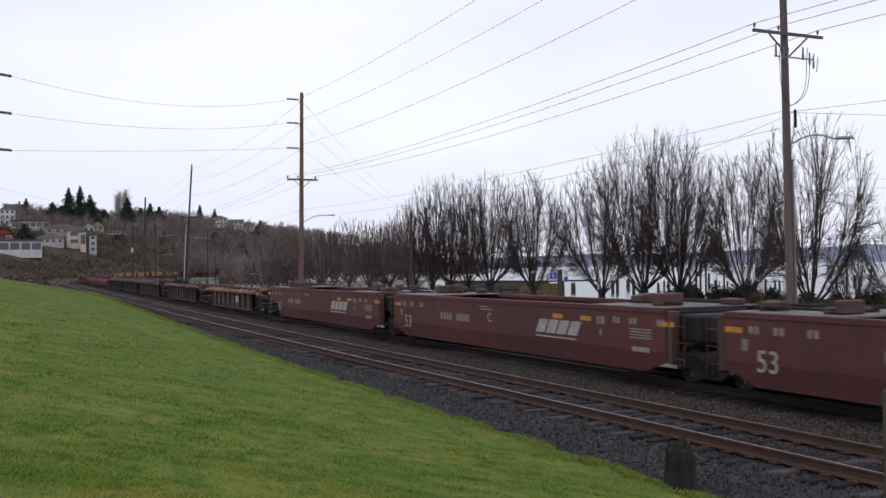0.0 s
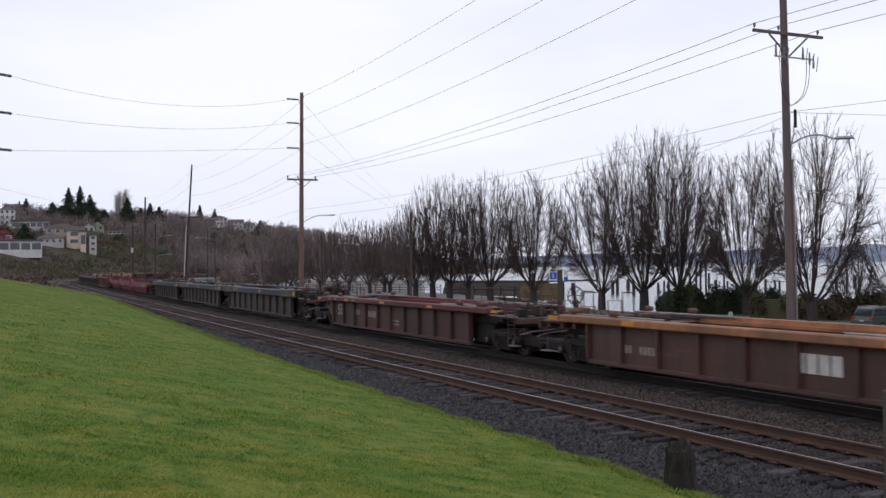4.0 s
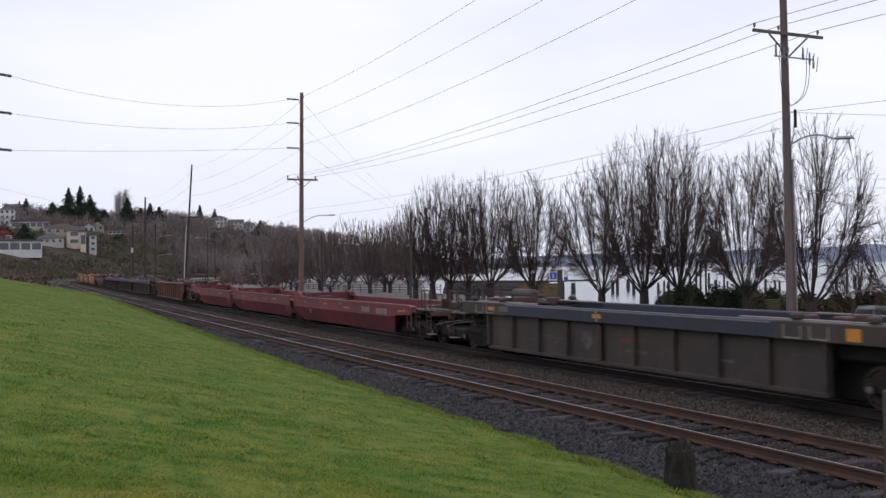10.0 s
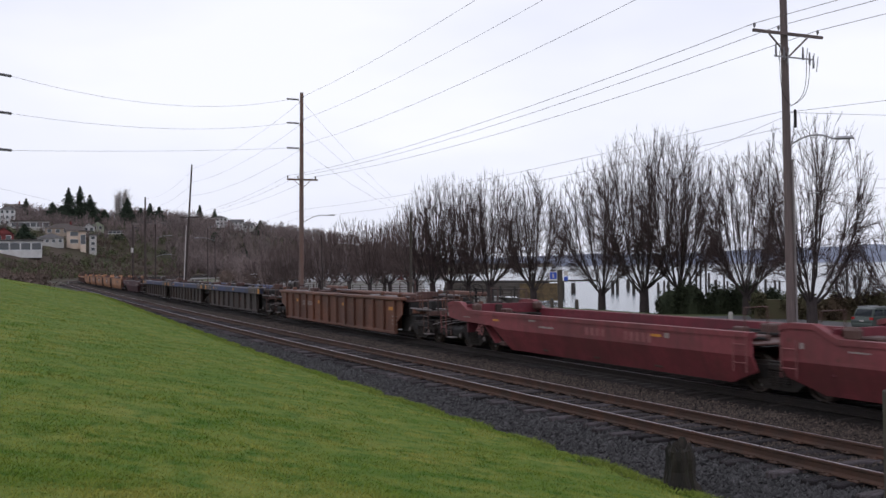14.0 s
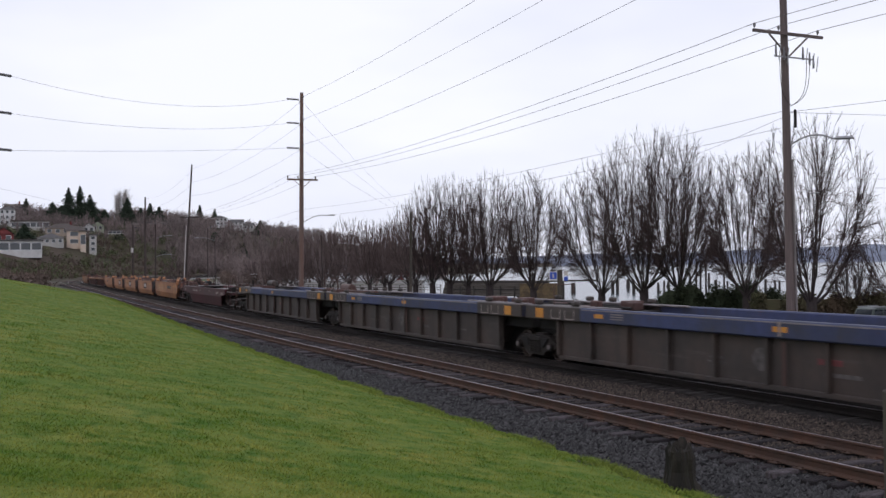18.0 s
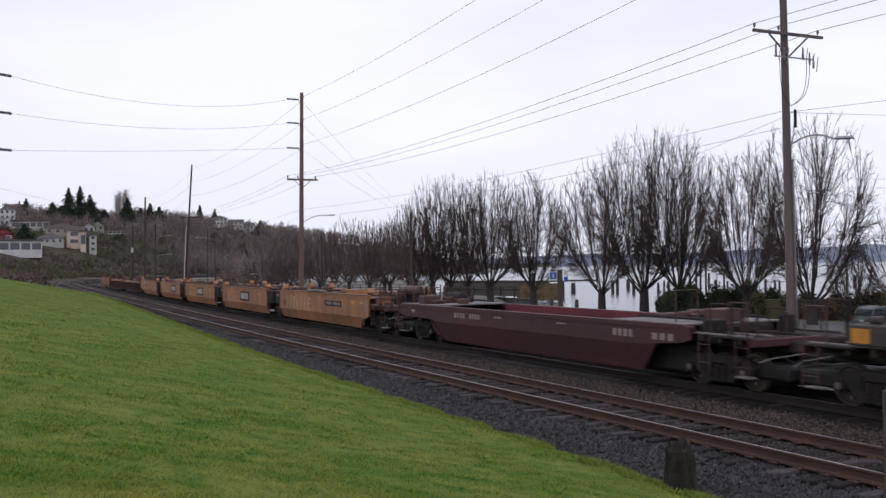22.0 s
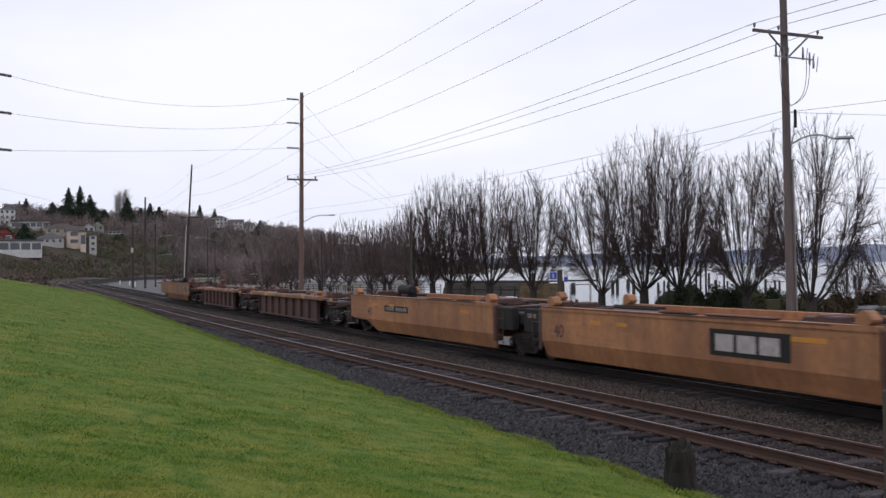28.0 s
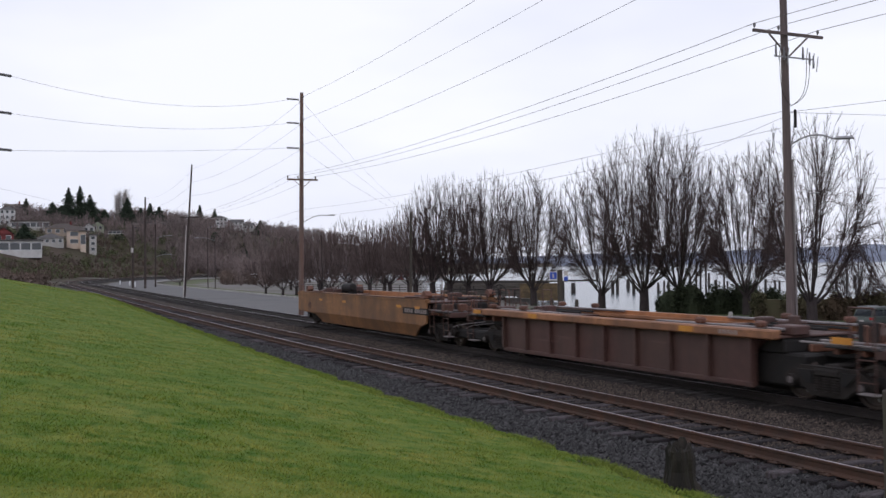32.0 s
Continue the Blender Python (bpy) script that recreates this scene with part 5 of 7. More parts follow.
# ---- poles, wires and lamps ----
def wire(p0, p1, sag, r=0.0085, mat=None, n=22, label="thin grey overhead wire between the poles", name="power_line"):
    p0, p1 = Vector(p0), Vector(p1)
    b = Build()
    pts = [p0.lerp(p1, i / n) - Vector((0, 0, 4 * sag * (i / n) * (1 - i / n))) for i in range(n + 1)]
    b.pipe(pts, [r] * (n + 1), 5, mat or WIRE)
    return single(name, b, label, "overhead wire", group="overhead wires")


def insulator(parent, p, d, length=0.55, r=0.055, n=7):
    p, d = Vector(p), Vector(d).normalized()
    b = Build()
    for k in range(n):
        a, c = p + d * (length * k / n), p + d * (length * (k + 0.55) / n)
        b.tube(a, c, r, r * 0.6, 8, INSUL)
    b.tube(p, p + d * length, 0.02, 0.02, 6, INSUL)
    part("insulator", b, parent, "grey ribbed insulator")


def pin(parent, p, k=1.0):
    part("pin_insulator", Build().tube(p, (p[0], p[1], p[2] + 0.10 * k), 0.03 * k, 0.05 * k, 8, INSUL).tube((p[0], p[1], p[2] + 0.10 * k), (p[0], p[1], p[2] + 0.22 * k), 0.075 * k, 0.045 * k, 8, INSUL), parent)


def pole_body(parent, foot, top, r0, r1, mat):
    b = Build()
    f, t = Vector(foot), Vector(top)
    n = 6
    b.pipe([f.lerp(t, k / n) for k in range(n + 1)], [r0 + (r1 - r0) * k / n for k in range(n + 1)], 12, mat)
    part("pole", b, parent, smooth=False)


def beam(parent, name, p0, p1, w, h, mat):
    """A squared timber from p0 to p1."""
    p0, p1 = Vector(p0), Vector(p1)
    d = (p1 - p0).normalized()
    side = d.cross(Vector((0, 0, 1))).normalized() * w / 2
    up = side.normalized().cross(d) * h / 2
    v = []
    for p in (p0, p1):
        v += [tuple(p + side + up), tuple(p - side + up), tuple(p - side - up), tuple(p + side - up)]
    b = Build()
    b.add(v, [(0, 1, 2, 3), (7, 6, 5, 4), (0, 4, 5, 1), (1, 5, 6, 2), (2, 6, 7, 3), (3, 7, 4, 0)], mat)
    return part(name, b, parent)


def street_arm(parent, root, head, mat=None, big=1.0):
    """Curved bracket and a flat cobra-head luminaire."""
    root, head = Vector(root), Vector(head)
    b = Build()
    n = 8
    pts = [root.lerp(head, i / n) + Vector((0, 0, 0.35 * math.sin(math.pi * min(1, i / n) * 0.75))) for i in range(n + 1)]
    off = pts[-1] - head
    pts = [p - off * (i / n) for i, p in enumerate(pts)]
    b.pipe(pts, [0.035 * big] * len(pts), 7, STEEL)
    part("bracket_arm", b, parent, "grey steel bracket arm")
    d = (head - root)
    d.z = 0
    d.normalize()
    q = Build()
    s = d.cross(Vector((0, 0, 1)))
    rings = ((0.0, 0.06, 0.05), (0.12, 0.11, 0.08), (0.42, 0.16, 0.10), (0.68, 0.13, 0.08), (0.78, 0.05, 0.04))
    v = []
    for x, w, h in rings:
        for k in range(8):
            a = 2 * math.pi * k / 8
            v.append(tuple(head + d * (x * big) + s * (w * big * math.cos(a)) + Vector((0, 0, h * big * math.sin(a) * (0.5 if math.sin(a) < 0 else 1)))))
    f = [(r * 8 + k, r * 8 + (k + 1) % 8, r * 8 + 8 + (k + 1) % 8, r * 8 + 8 + k) for r in range(4) for k in range(8)] + [tuple(range(8)), tuple(range(39, 31, -1))]
    q.add(v, f, STEEL)
    part("luminaire", q, parent, "grey street lamp head", smooth=True)


ACROSS = Vector((0.905, 0.425, 0))
ALONG = Vector((-0.425, 0.905, 0))


def utility_pole(foot, top, r0, r1, mat, label, arm_z=None, arm=1.15, uppers=(), tilt=0.0, k_gear=1.0):
    p = thing("utility_pole", label, "utility pole", group="poles along the tracks")
    pole_body(p, foot, top, r0, r1, mat)
    f, t = Vector(foot), Vector(top)

    def axis(z):
        return f.lerp(t, (z - f.z) / (t.z - f.z))

    out = {"uppers": [], "arm": []}
    if arm_z is not None:
        c = axis(arm_z) - ALONG * (r0 + 0.03)
        a, b = c - ACROSS * arm + Vector((0, 0, tilt)), c + ACROSS * arm - Vector((0, 0, tilt))
        beam(p, "crossarm", a, b, 0.10 * k_gear, 0.13 * k_gear, mat)
        for k in (-0.55, 0.55):
            beam(p, "brace", c + ACROSS * arm * k + Vector((0, 0, -tilt * k - 0.05)), axis(arm_z - 0.62) - ALONG * (r0 + 0.02), 0.03, 0.04, mat)
        for k in (-0.96, -0.28, 0.86):
            q = c + ACROSS * arm * k + Vector((0, 0, 0.065 - tilt * k))
            pin(p, tuple(q), k_gear)
            out["arm"].append(q + Vector((0, 0, 0.2 * k_gear)))
    for z in uppers:
        c = axis(z)
        a = c + ALONG * -0.5 + ACROSS * 0.1
        insulator(p, c, ALONG * -1 + Vector((0, 0, 0.25)), 0.6, 0.055 * k_gear)
        insulator(p, c, ALONG + Vector((0, 0, -0.3)), 0.6, 0.055 * k_gear)
        out["uppers"].append((c - ALONG * 0.6 + Vector((0, 0, 0.15)), c + ALONG * 0.6 - Vector((0, 0, 0.18))))
    return p, out, axis


P1, o1, ax1 = utility_pole((-10.82, 75.0, -0.95), (-10.60, 75.0, 16.1), 0.20, 0.13, POLE_WOOD, "tall reddish-brown wooden utility pole beside the tracks", 9.45, 1.2, (15.6, 13.85, 11.95))
P2, o2, ax2 = utility_pole((9.505, 27.0, -0.95), (9.385, 27.0, 16.2), 0.130, 0.076, POLE_GREY, "tall weathered grey-brown utility pole with switchgear", 9.02, 1.25, (15.7, 14.0, 12.2), k_gear=0.6)
P3, o3, ax3 = utility_pole((-33.3, 127.0, -0.95), (-32.2, 127.0, 16.2), 0.145, 0.10, POLE_DARK, "brown utility pole with a pale lower half", 9.4, 1.2, (15.5, 13.7, 12.0))
P4, o4, ax4 = utility_pole((-55.85, 185.0, -0.95), (-55.7, 185.0, 16.3), 0.22, 0.14, POLE_DARK, "dark creosoted utility pole far along the tracks", 11.6, 1.2, (15.8, 14.2, 12.6))
P5, _, _ = utility_pole((-59.75, 190.0, -0.95), (-59.6, 190.0, 11.3), 0.22, 0.16, POLE_DARK, "dark short utility pole with a white sleeve")
P6, _, _ = utility_pole((-58.3, 200.0, -0.95), (-58.2, 200.0, 12.0), 0.16, 0.12, POLE_DARK, "slender dark lamp pole by the road")
P0, o0, ax0 = utility_pole((-23.05, 50.0, 0.2), (-23.0, 50.0, 14.2), 0.2, 0.14, POLE_WOOD, "wooden dead-end pole on the lawn bank")
P9, _, ax9 = utility_pole((-3.66, 110.0, -2.0), (-3.53, 110.0, 8.8), 0.17, 0.13, OLDWOOD, "dark stub pole holding the guy wires")
PB, oB, axB = utility_pole((34.0, -26.0, -0.95), (34.0, -26.0, 16.2), 0.2, 0.14, POLE_GREY, "weathered utility pole further down the line", 9.0, 1.2, (15.7, 14.0, 12.2))
# white tube added to show the lit lower half of this pole
part("sleeve", Build().tube((-33.38, 126.76, -0.9), (-32.94, 126.78, 8.3), 0.065, 0.055, 8, P_WHITE), P3, "pale conduit up the pole")
part("sleeve", Build().tube((-59.74, 189.75, 6.0), (-59.74, 189.75, 6.9), 0.24, 0.24, 10, P_WHITE), P5, "white band")
part("conduit", Build().tube((9.62, 26.89, -0.9), (9.565, 26.90, 5.6), 0.032, 0.032, 8, P_PALE), P2, "pale conduit up the pole")
part("riser_box", Build().box(9.60, 9.67, 26.78, 26.86, 6.45, 6.95, P_BLACK, 0.02), P2, "dark splice bracket")
# switchgear under the crossarm
for dx, z in ((-0.55, 8.35), (-0.26, 8.28), (0.42, 8.32), (0.66, 8.2), (0.8, 8.12)):
    q = ax2(z) + ACROSS * dx - ALONG * 0.25
    part("fuse_cutout", Build().pipe([q, q + Vector((0, 0, 0.1)), q + Vector((0, 0, 0.35))], [0.025, 0.032, 0.02], 8, INSUL), P2, "grey fuse cutout")
    part("fuse_tube", Build().tube(q + Vector((0.08, 0, -0.1)), q + Vector((0.13, 0, 0.32)), 0.012, 0.012, 6, STEEL), P2)
beam(P2, "gear_bracket", ax2(8.36) - ACROSS * 0.6 - ALONG * 0.24, ax2(8.36) + ACROSS * 0.8 - ALONG * 0.24, 0.035, 0.035, STEEL)
for dx, low in ((-0.42, 7.1), (0.55, 7.05), (0.66, 7.2)):
    a, c = ax2(8.3) + ACROSS * dx - ALONG * 0.25, ax2(7.05) - ALONG * 0.2
    pts = [a.lerp(c, i / 12) + ACROSS * (dx * 0.3 * math.sin(math.pi * i / 12)) - Vector((0, 0, 0.22 * math.sin(math.pi * i / 12))) for i in range(13)]
    part("jumper_cable", Build().pipe(pts, [0.009] * 13, 5, P_BLACK), P2, "dark looping jumper cable")
street_arm(P2, ax2(5.95), (10.62, 26.72, 6.12), big=0.68)
street_arm(P2, ax2(4.72), (9.98, 26.8, 4.66), big=0.32)
street_arm(P1, ax1(6.2) + ACROSS * 0.1, (-8.7, 74.6, 6.7), big=0.75)
street_arm(P6, (-58.2, 200, 8.9), (-55.6, 199.6, 9.5), big=1.2)
street_arm(P6, (-58.2, 200, 5.2), (-55.6, 199.6, 5.7), big=1.2)
for x, y, zt, dx in ((-15.95, 130.0, 7.6, -2.4), (-41.0, 172.0, 10.3, 2.6), (-38.8, 168.0, 8.0, -2.6)):
    lamp = thing("street_lamp", "slender grey street lamp beside the waterfront road", "street lamp", group="street lamps")
    pole_body(lamp, (x, y, -1.2), (x, y, zt - 0.5), 0.085, 0.055, POLE_DARK)
    street_arm(lamp, (x, y, zt - 0.55), (x + dx, y, zt), big=1.1)
for z in (12.95, 11.0, 9.08):
    insulator(P0, ax0(z), (0.44, 0.9, 0.02), 1.5, 0.085, 12)

for z in (8.75, 8.1):
    wire((27.5, 72.0, z), (62.0, 72.0, z + 0.8), 0.4, 0.012, label="dark service cable behind the trees")
# conductors along the pole line
for a, b, c, d in zip(o1["uppers"], o2["uppers"], o3["uppers"], o4["uppers"]):
    wire(a[0], b[1], 0.55), wire(c[0], a[1], 0.7), wire(d[0], c[1], 0.9)
for a, b in zip(o2["uppers"], oB["uppers"]):
    wire(a[0], b[1], 0.6)
for a, b, c, d in zip(o1["arm"], o2["arm"], o3["arm"], o4["arm"]):
    wire(a, b, 0.5), wire(a, c, 0.6), wire(c, d, 0.8)
for b, q in zip(o2["arm"], oB["arm"]):
    wire(b, q, 0.5)
# dead-end taps to the pole on the bank
for z0, z1, sg in ((15.55, 12.98, 1.0), (13.75, 11.03, 0.62), (11.85, 9.11, 0.12)):
    wire(ax1(z0) - ACROSS * 0.9, ax0(z1) + Vector((0.66, 1.35, 0)), sg, 0.0085)
    insulator(P1, ax1(z0) - ACROSS * 0.25, -ACROSS + Vector((0, -0.1, 0)), 0.95, 0.085, 9)
wire(ax0(7.2), (-56.5, 185.0, 13.2), 0.5, 0.006, label="dark sagging cable across the lawn bank")
# cables and guys
wire(ax1(7.2), ax2(6.95), 0.35, 0.006, label="dark communication cable slung below the wires")
wire(ax1(6.6), ax2(6.5), 0.4, 0.006, label="dark communication cable slung below the wires")
wire(ax1(7.2), ax3(7.3), 0.5, 0.006, label="dark communication cable slung below the wires")
wire(ax1(6.6), ax3(6.6), 0.5, 0.006, label="dark communication cable slung below the wires")
wire(ax2(6.9), (40.0, -10.0, 7.4), 0.4, 0.006, label="dark communication cable slung below the wires")
wire(ax2(6.9), (60.0, 60.0, 12.0), 0.5, 0.006, label="dark service cable running to the park")
wire(ax2(6.8), (15.2, 96.0, 10.2), 0.3, 0.006, label="dark service cable running to the park")
for z in (15.5, 13.7, 11.8):
    wire(ax1(z), ax9(8.6 - (15.5 - z) * 0.1), 0.4, 0.007, label="thin steel guy wire to a stub pole", name="guy_wire")
wire(ax3(7.3), (-55.7, 185.0, 7.4), 0.5, 0.006, label="dark communication cable slung below the wires")


# ---- bare trees ----
def bez(p0, c, p1, n):
    t = np.linspace(0, 1, n + 1)[:, None]
    return (1 - t) ** 2 * p0 + 2 * t * (1 - t) * c + t * t * p1


def tubes(segs, n):
    """Many tapered tubes at once from rows (p0, p1, r0, r1): corner positions of quads."""
    p0, p1 = np.array([s[0] for s in segs]), np.array([s[1] for s in segs])
    r0, r1 = np.array([s[2] for s in segs])[:, None], np.array([s[3] for s in segs])[:, None]
    d = p1 - p0
    d /= np.maximum(np.linalg.norm(d, axis=1, keepdims=True), 1e-9)
    ref = np.where(np.abs(d[:, 2:3]) > 0.9, np.array([[1.0, 0, 0]]), np.array([[0, 0, 1.0]]))
    a = np.cross(d, ref)
    a /= np.linalg.norm(a, axis=1, keepdims=True)
    b = np.cross(d, a)
    ring0, ring1 = [], []
    for k in range(n):
        t = 2 * math.pi * k / n
        o = a * math.cos(t) + b * math.sin(t)
        ring0.append(p0 + o * r0), ring1.append(p1 + o * r1)
    return np.stack([np.stack([ring0[k], ring0[(k + 1) % n], ring1[(k + 1) % n], ring1[k]], 1) for k in range(n)], 1).reshape(-1, 4, 3)


def thorns(p0, p1, r):
    """Many thin tapering twigs at once, each three long faces that meet at its tip: corner positions of triangles."""
    p0, p1, r = np.array(p0), np.array(p1), np.array(r)[:, None]
    d = p1 - p0
    d /= np.maximum(np.linalg.norm(d, axis=1, keepdims=True), 1e-9)
    ref = np.where(np.abs(d[:, 2:3]) > 0.9, np.array([[1.0, 0, 0]]), np.array([[0, 0, 1.0]]))
    a = np.cross(d, ref)
    a /= np.linalg.norm(a, axis=1, keepdims=True)
    b = np.cross(d, a)
    ring = [p0 + (a * math.cos(t) + b * math.sin(t)) * r for t in (0.0, 2.0944, 4.1888)]
    return np.stack([np.stack([ring[k], ring[(k + 1) % 3], p1], 1) for k in range(3)], 1).reshape(-1, 3, 3)


def chain(segs, pts, r0, r1):
    n = len(pts) - 1
    for i in range(n):
        segs.append((pts[i], pts[i + 1], r0 + (r1 - r0) * i / n, r0 + (r1 - r0) * (i + 1) / n))


def bare_tree(x, y, z, h, r, seed, label, limbs=8, name="tree", fork=0.13, trunk_r=None, dense=1.0, low=0.15, heavy=1.0, coarse=1.0, twig=None):
    """A leafless vase-shaped tree: short trunk, steep limbs, long ascending shoots that end on a dome, and a haze of twigs."""
    rg = np.random.RandomState(seed)
    fz = h * fork
    tr = trunk_r or 0.021 * h
    t = thing(name, label, "tree", pose(x, y, z), group="bare trees")
    big, mid, fine_a, fine_b, fine_r = [], [], [], [], []
    top = np.array([rg.uniform(-.1, .1), rg.uniform(-.1, .1), fz])
    chain(big, bez(np.array([0, 0, -0.3]), np.array([0, 0, fz * .5]), top, 4), tr * 1.3, tr * 1.08)
    crown_c, crown_h = h * 0.51, h * 0.485
    gold = 2.39996

    def unit(v):
        return v / (np.linalg.norm(v) + 1e-9)

    # limbs rise out of the fork and end inside the dome
    ends, paths, radii = [], [], []
    for k in range(limbs):
        q = (k + 0.5) / limbs
        phi, rho = k * gold + rg.uniform(-.25, .25), math.sqrt(q) * 0.90
        zz = crown_c + crown_h * 0.62 * math.sqrt(max(0.0, 1 - rho ** 2)) - 0.15 * h * rho
        end = np.array([rho * r * math.cos(phi), rho * r * math.sin(phi), zz])
        start = top - np.array([0, 0, rg.uniform(0, fz * 0.4)])
        c = np.array([end[0] * rg.uniform(.75, 1.05), end[1] * rg.uniform(.75, 1.05), fz + (end[2] - fz) * rg.uniform(.24, .40)])
        pts = bez(start, c, end, 12)
        pts[2:-1] += rg.normal(0, 0.045, (10, 3))
        lr = tr * rg.uniform(0.15, 0.26) * heavy
        chain(big, pts, lr, max(0.022, lr * 0.26))
        ends.append(end), paths.append(pts), radii.append(lr)
    ends = np.array(ends)
    # shoots leave the limbs along their run and bend up to the dome
    nt = int(290 * dense)
    for j in range(nt):
        q = (j + 0.5) / nt
        cz = 1 - (1.40 + low) * q
        phi = j * gold
        ring = math.sqrt(max(0.0, 1 - cz * cz))
        k = min(1.05, 1 + 0.04 * rg.normal()) * (1.0 if rg.rand() < 0.75 else rg.uniform(0.7, 0.97))
        e = 0.99 * np.array([r * ring * math.cos(phi) * k, r * ring * math.sin(phi) * k, crown_c + (crown_h if cz > 0 else h * 0.36) * cz * k])
        i = int(np.argmin(((ends - e) ** 2 * [1, 1, 0.35]).sum(1) + rg.uniform(0, 3.5, limbs)))
        pts = paths[i]
        m = int(np.clip(rg.randint(3, 12) - 2 * (cz < 0), 2, 11))
        p = pts[m]
        tan = unit(unit(pts[min(m + 1, 12)] - pts[m - 1]) + 0.5 * unit(e - p))
        ln = np.linalg.norm(e - p)
        bp = bez(p, p + tan * ln * 0.5, e, 7)
        bp[1:-1] += rg.normal(0, 0.035, (6, 3))
        r0 = max(0.021 * coarse, radii[i] * (0.20 - 0.010 * m))
        chain(mid, bp, r0, 0.012 * coarse)
        tw = 10
        w = rg.uniform(0.25, 0.97, tw) * 6.999
        n5 = w.astype(int)
        seg = bp[n5 + 1] - bp[n5]
        st = bp[n5] + seg * (w - n5)[:, None]
        way = seg / (np.linalg.norm(seg, axis=1, keepdims=True) + 1e-9)
        d = way + rg.normal(0, 0.36, (tw, 3)) + np.array([0, 0, 0.10])
        l2 = (rg.uniform(0.6, 1.5, tw) * h / 15 * (1.2 - 0.10 * n5))[:, None]
        fine_a.append(st), fine_b.append(st + d * l2), fine_r.append(np.full(tw, 0.0165 * coarse))
        for f in (0.25, 0.5, 0.75):
            mp = st + d * l2 * f
            fine_a.append(mp), fine_b.append(mp + (d * 0.75 + rg.normal(0, 0.34, (tw, 3))) * l2 * (0.62 - 0.35 * f)), fine_r.append(np.full(tw, 0.0105 * coarse))
    part("trunk", soup("trunk", tubes(big, 8), 4, [BARK]), t, "dark grey-brown trunk and main limbs")
    part("crown", soup("crown", tubes(mid, 3), 4, [twig or TWIG]), t, "ascending bare branches")
    tagged(part("twig_haze", soup("twig_haze", thorns(np.concatenate(fine_a), np.concatenate(fine_b), np.concatenate(fine_r)), 3, [twig or TWIG]), t, "fine reddish-brown leafless twigs"), kind="stuff")
    return t


SHORE_TREES = ((16.4, 102.5, 15.4, 4.6, 9), (19.6, 96.6, 17.8, 4.9, 9), (22.4, 94.2, 17.2, 3.9, 9), (27.0, 88.1, 14.8, 3.8, 9), (26.6, 71.4, 15.8, 4.3, 8), (34.4, 72.6, 9.8, 3.6, 7), (33.0, 79.4, 6.2, 1.9, 5), (10.5, 115.0, 15.3, 3.5, 8), (5.95, 125.0, 16.5, 4.0, 9), (0.85, 136.0, 17.6, 4.0, 9), (-1.5, 139.5, 16.9, 3.6, 8), (-4.0, 141.5, 14.7, 3.9, 8), (3.4, 134.5, 15.8, 3.3, 8), (-10.9, 182.2, 13.0, 4.0, 7), (-12.8, 172.4, 12.8, 4.0, 7), (-18.1, 189.7, 14.2, 4.4, 7), (-17.5, 153.1, 10.0, 3.6, 7), (-22.2, 149.3, 8.8, 3.0, 6), (-23.0, 141.4, 7.5, 2.8, 6), (-27.3, 151.7, 7.2, 3.2, 6), (-57.9, 217.0, 6.5, 3.2, 6), (-24.5, 196.0, 12.5, 4.2, 7), (-31.5, 204.0, 11.5, 4.2, 7), (-5.5, 160.0, 14.0, 4.3, 8), (-9.5, 176.0, 13.0, 4.4, 7))
for i, (x, y, h, r, lm) in enumerate(SHORE_TREES):
    z = float(ground_z([x], [y])[0])
    bare_tree(x, y, z, h * (1.0 if i == 4 else 1.03), r * (1.08 if i == 4 else 1.2), 100 + i, "leafless vase-shaped street tree with many upright branches" if h > 12 else "small leafless tree by the waterfront road", lm + (8 if i != 4 else 1), dense=(1.1 if y < 130 and i != 4 else 0.85 if i == 4 else 0.6) if h > 11 else 0.34, low=0.45 if y < 130 else 0.45, heavy=1.6 if i == 4 else 1.0, coarse=max(1.0, y / 118), twig=TWIG_HAZED if y > 140 else TWIG)


# ---- lawn grass, ballast stones ----
def blades(name, x, y, hgt, wid, mat, label, seed):
    rg = np.random.RandomState(seed)
    n = len(x)
    z = ground_z(x, y)
    a = rg.uniform(0, 2 * math.pi, n)
    lean = rg.normal(0, 0.7, (n, 2)) * hgt[:, None]
    p = np.stack([x, y, z - 0.006], 1)
    d = np.stack([np.cos(a), np.sin(a), np.zeros(n)], 1) * (wid[:, None] / 2)
    tip = p + np.concatenate([lean, hgt[:, None]], 1)
    tri = np.stack([p - d, p + d, tip], 1)
    ob = new(name, soup(name, tri, 3, [mat]))
    tagged(ob, label, "grass", kind="stuff")


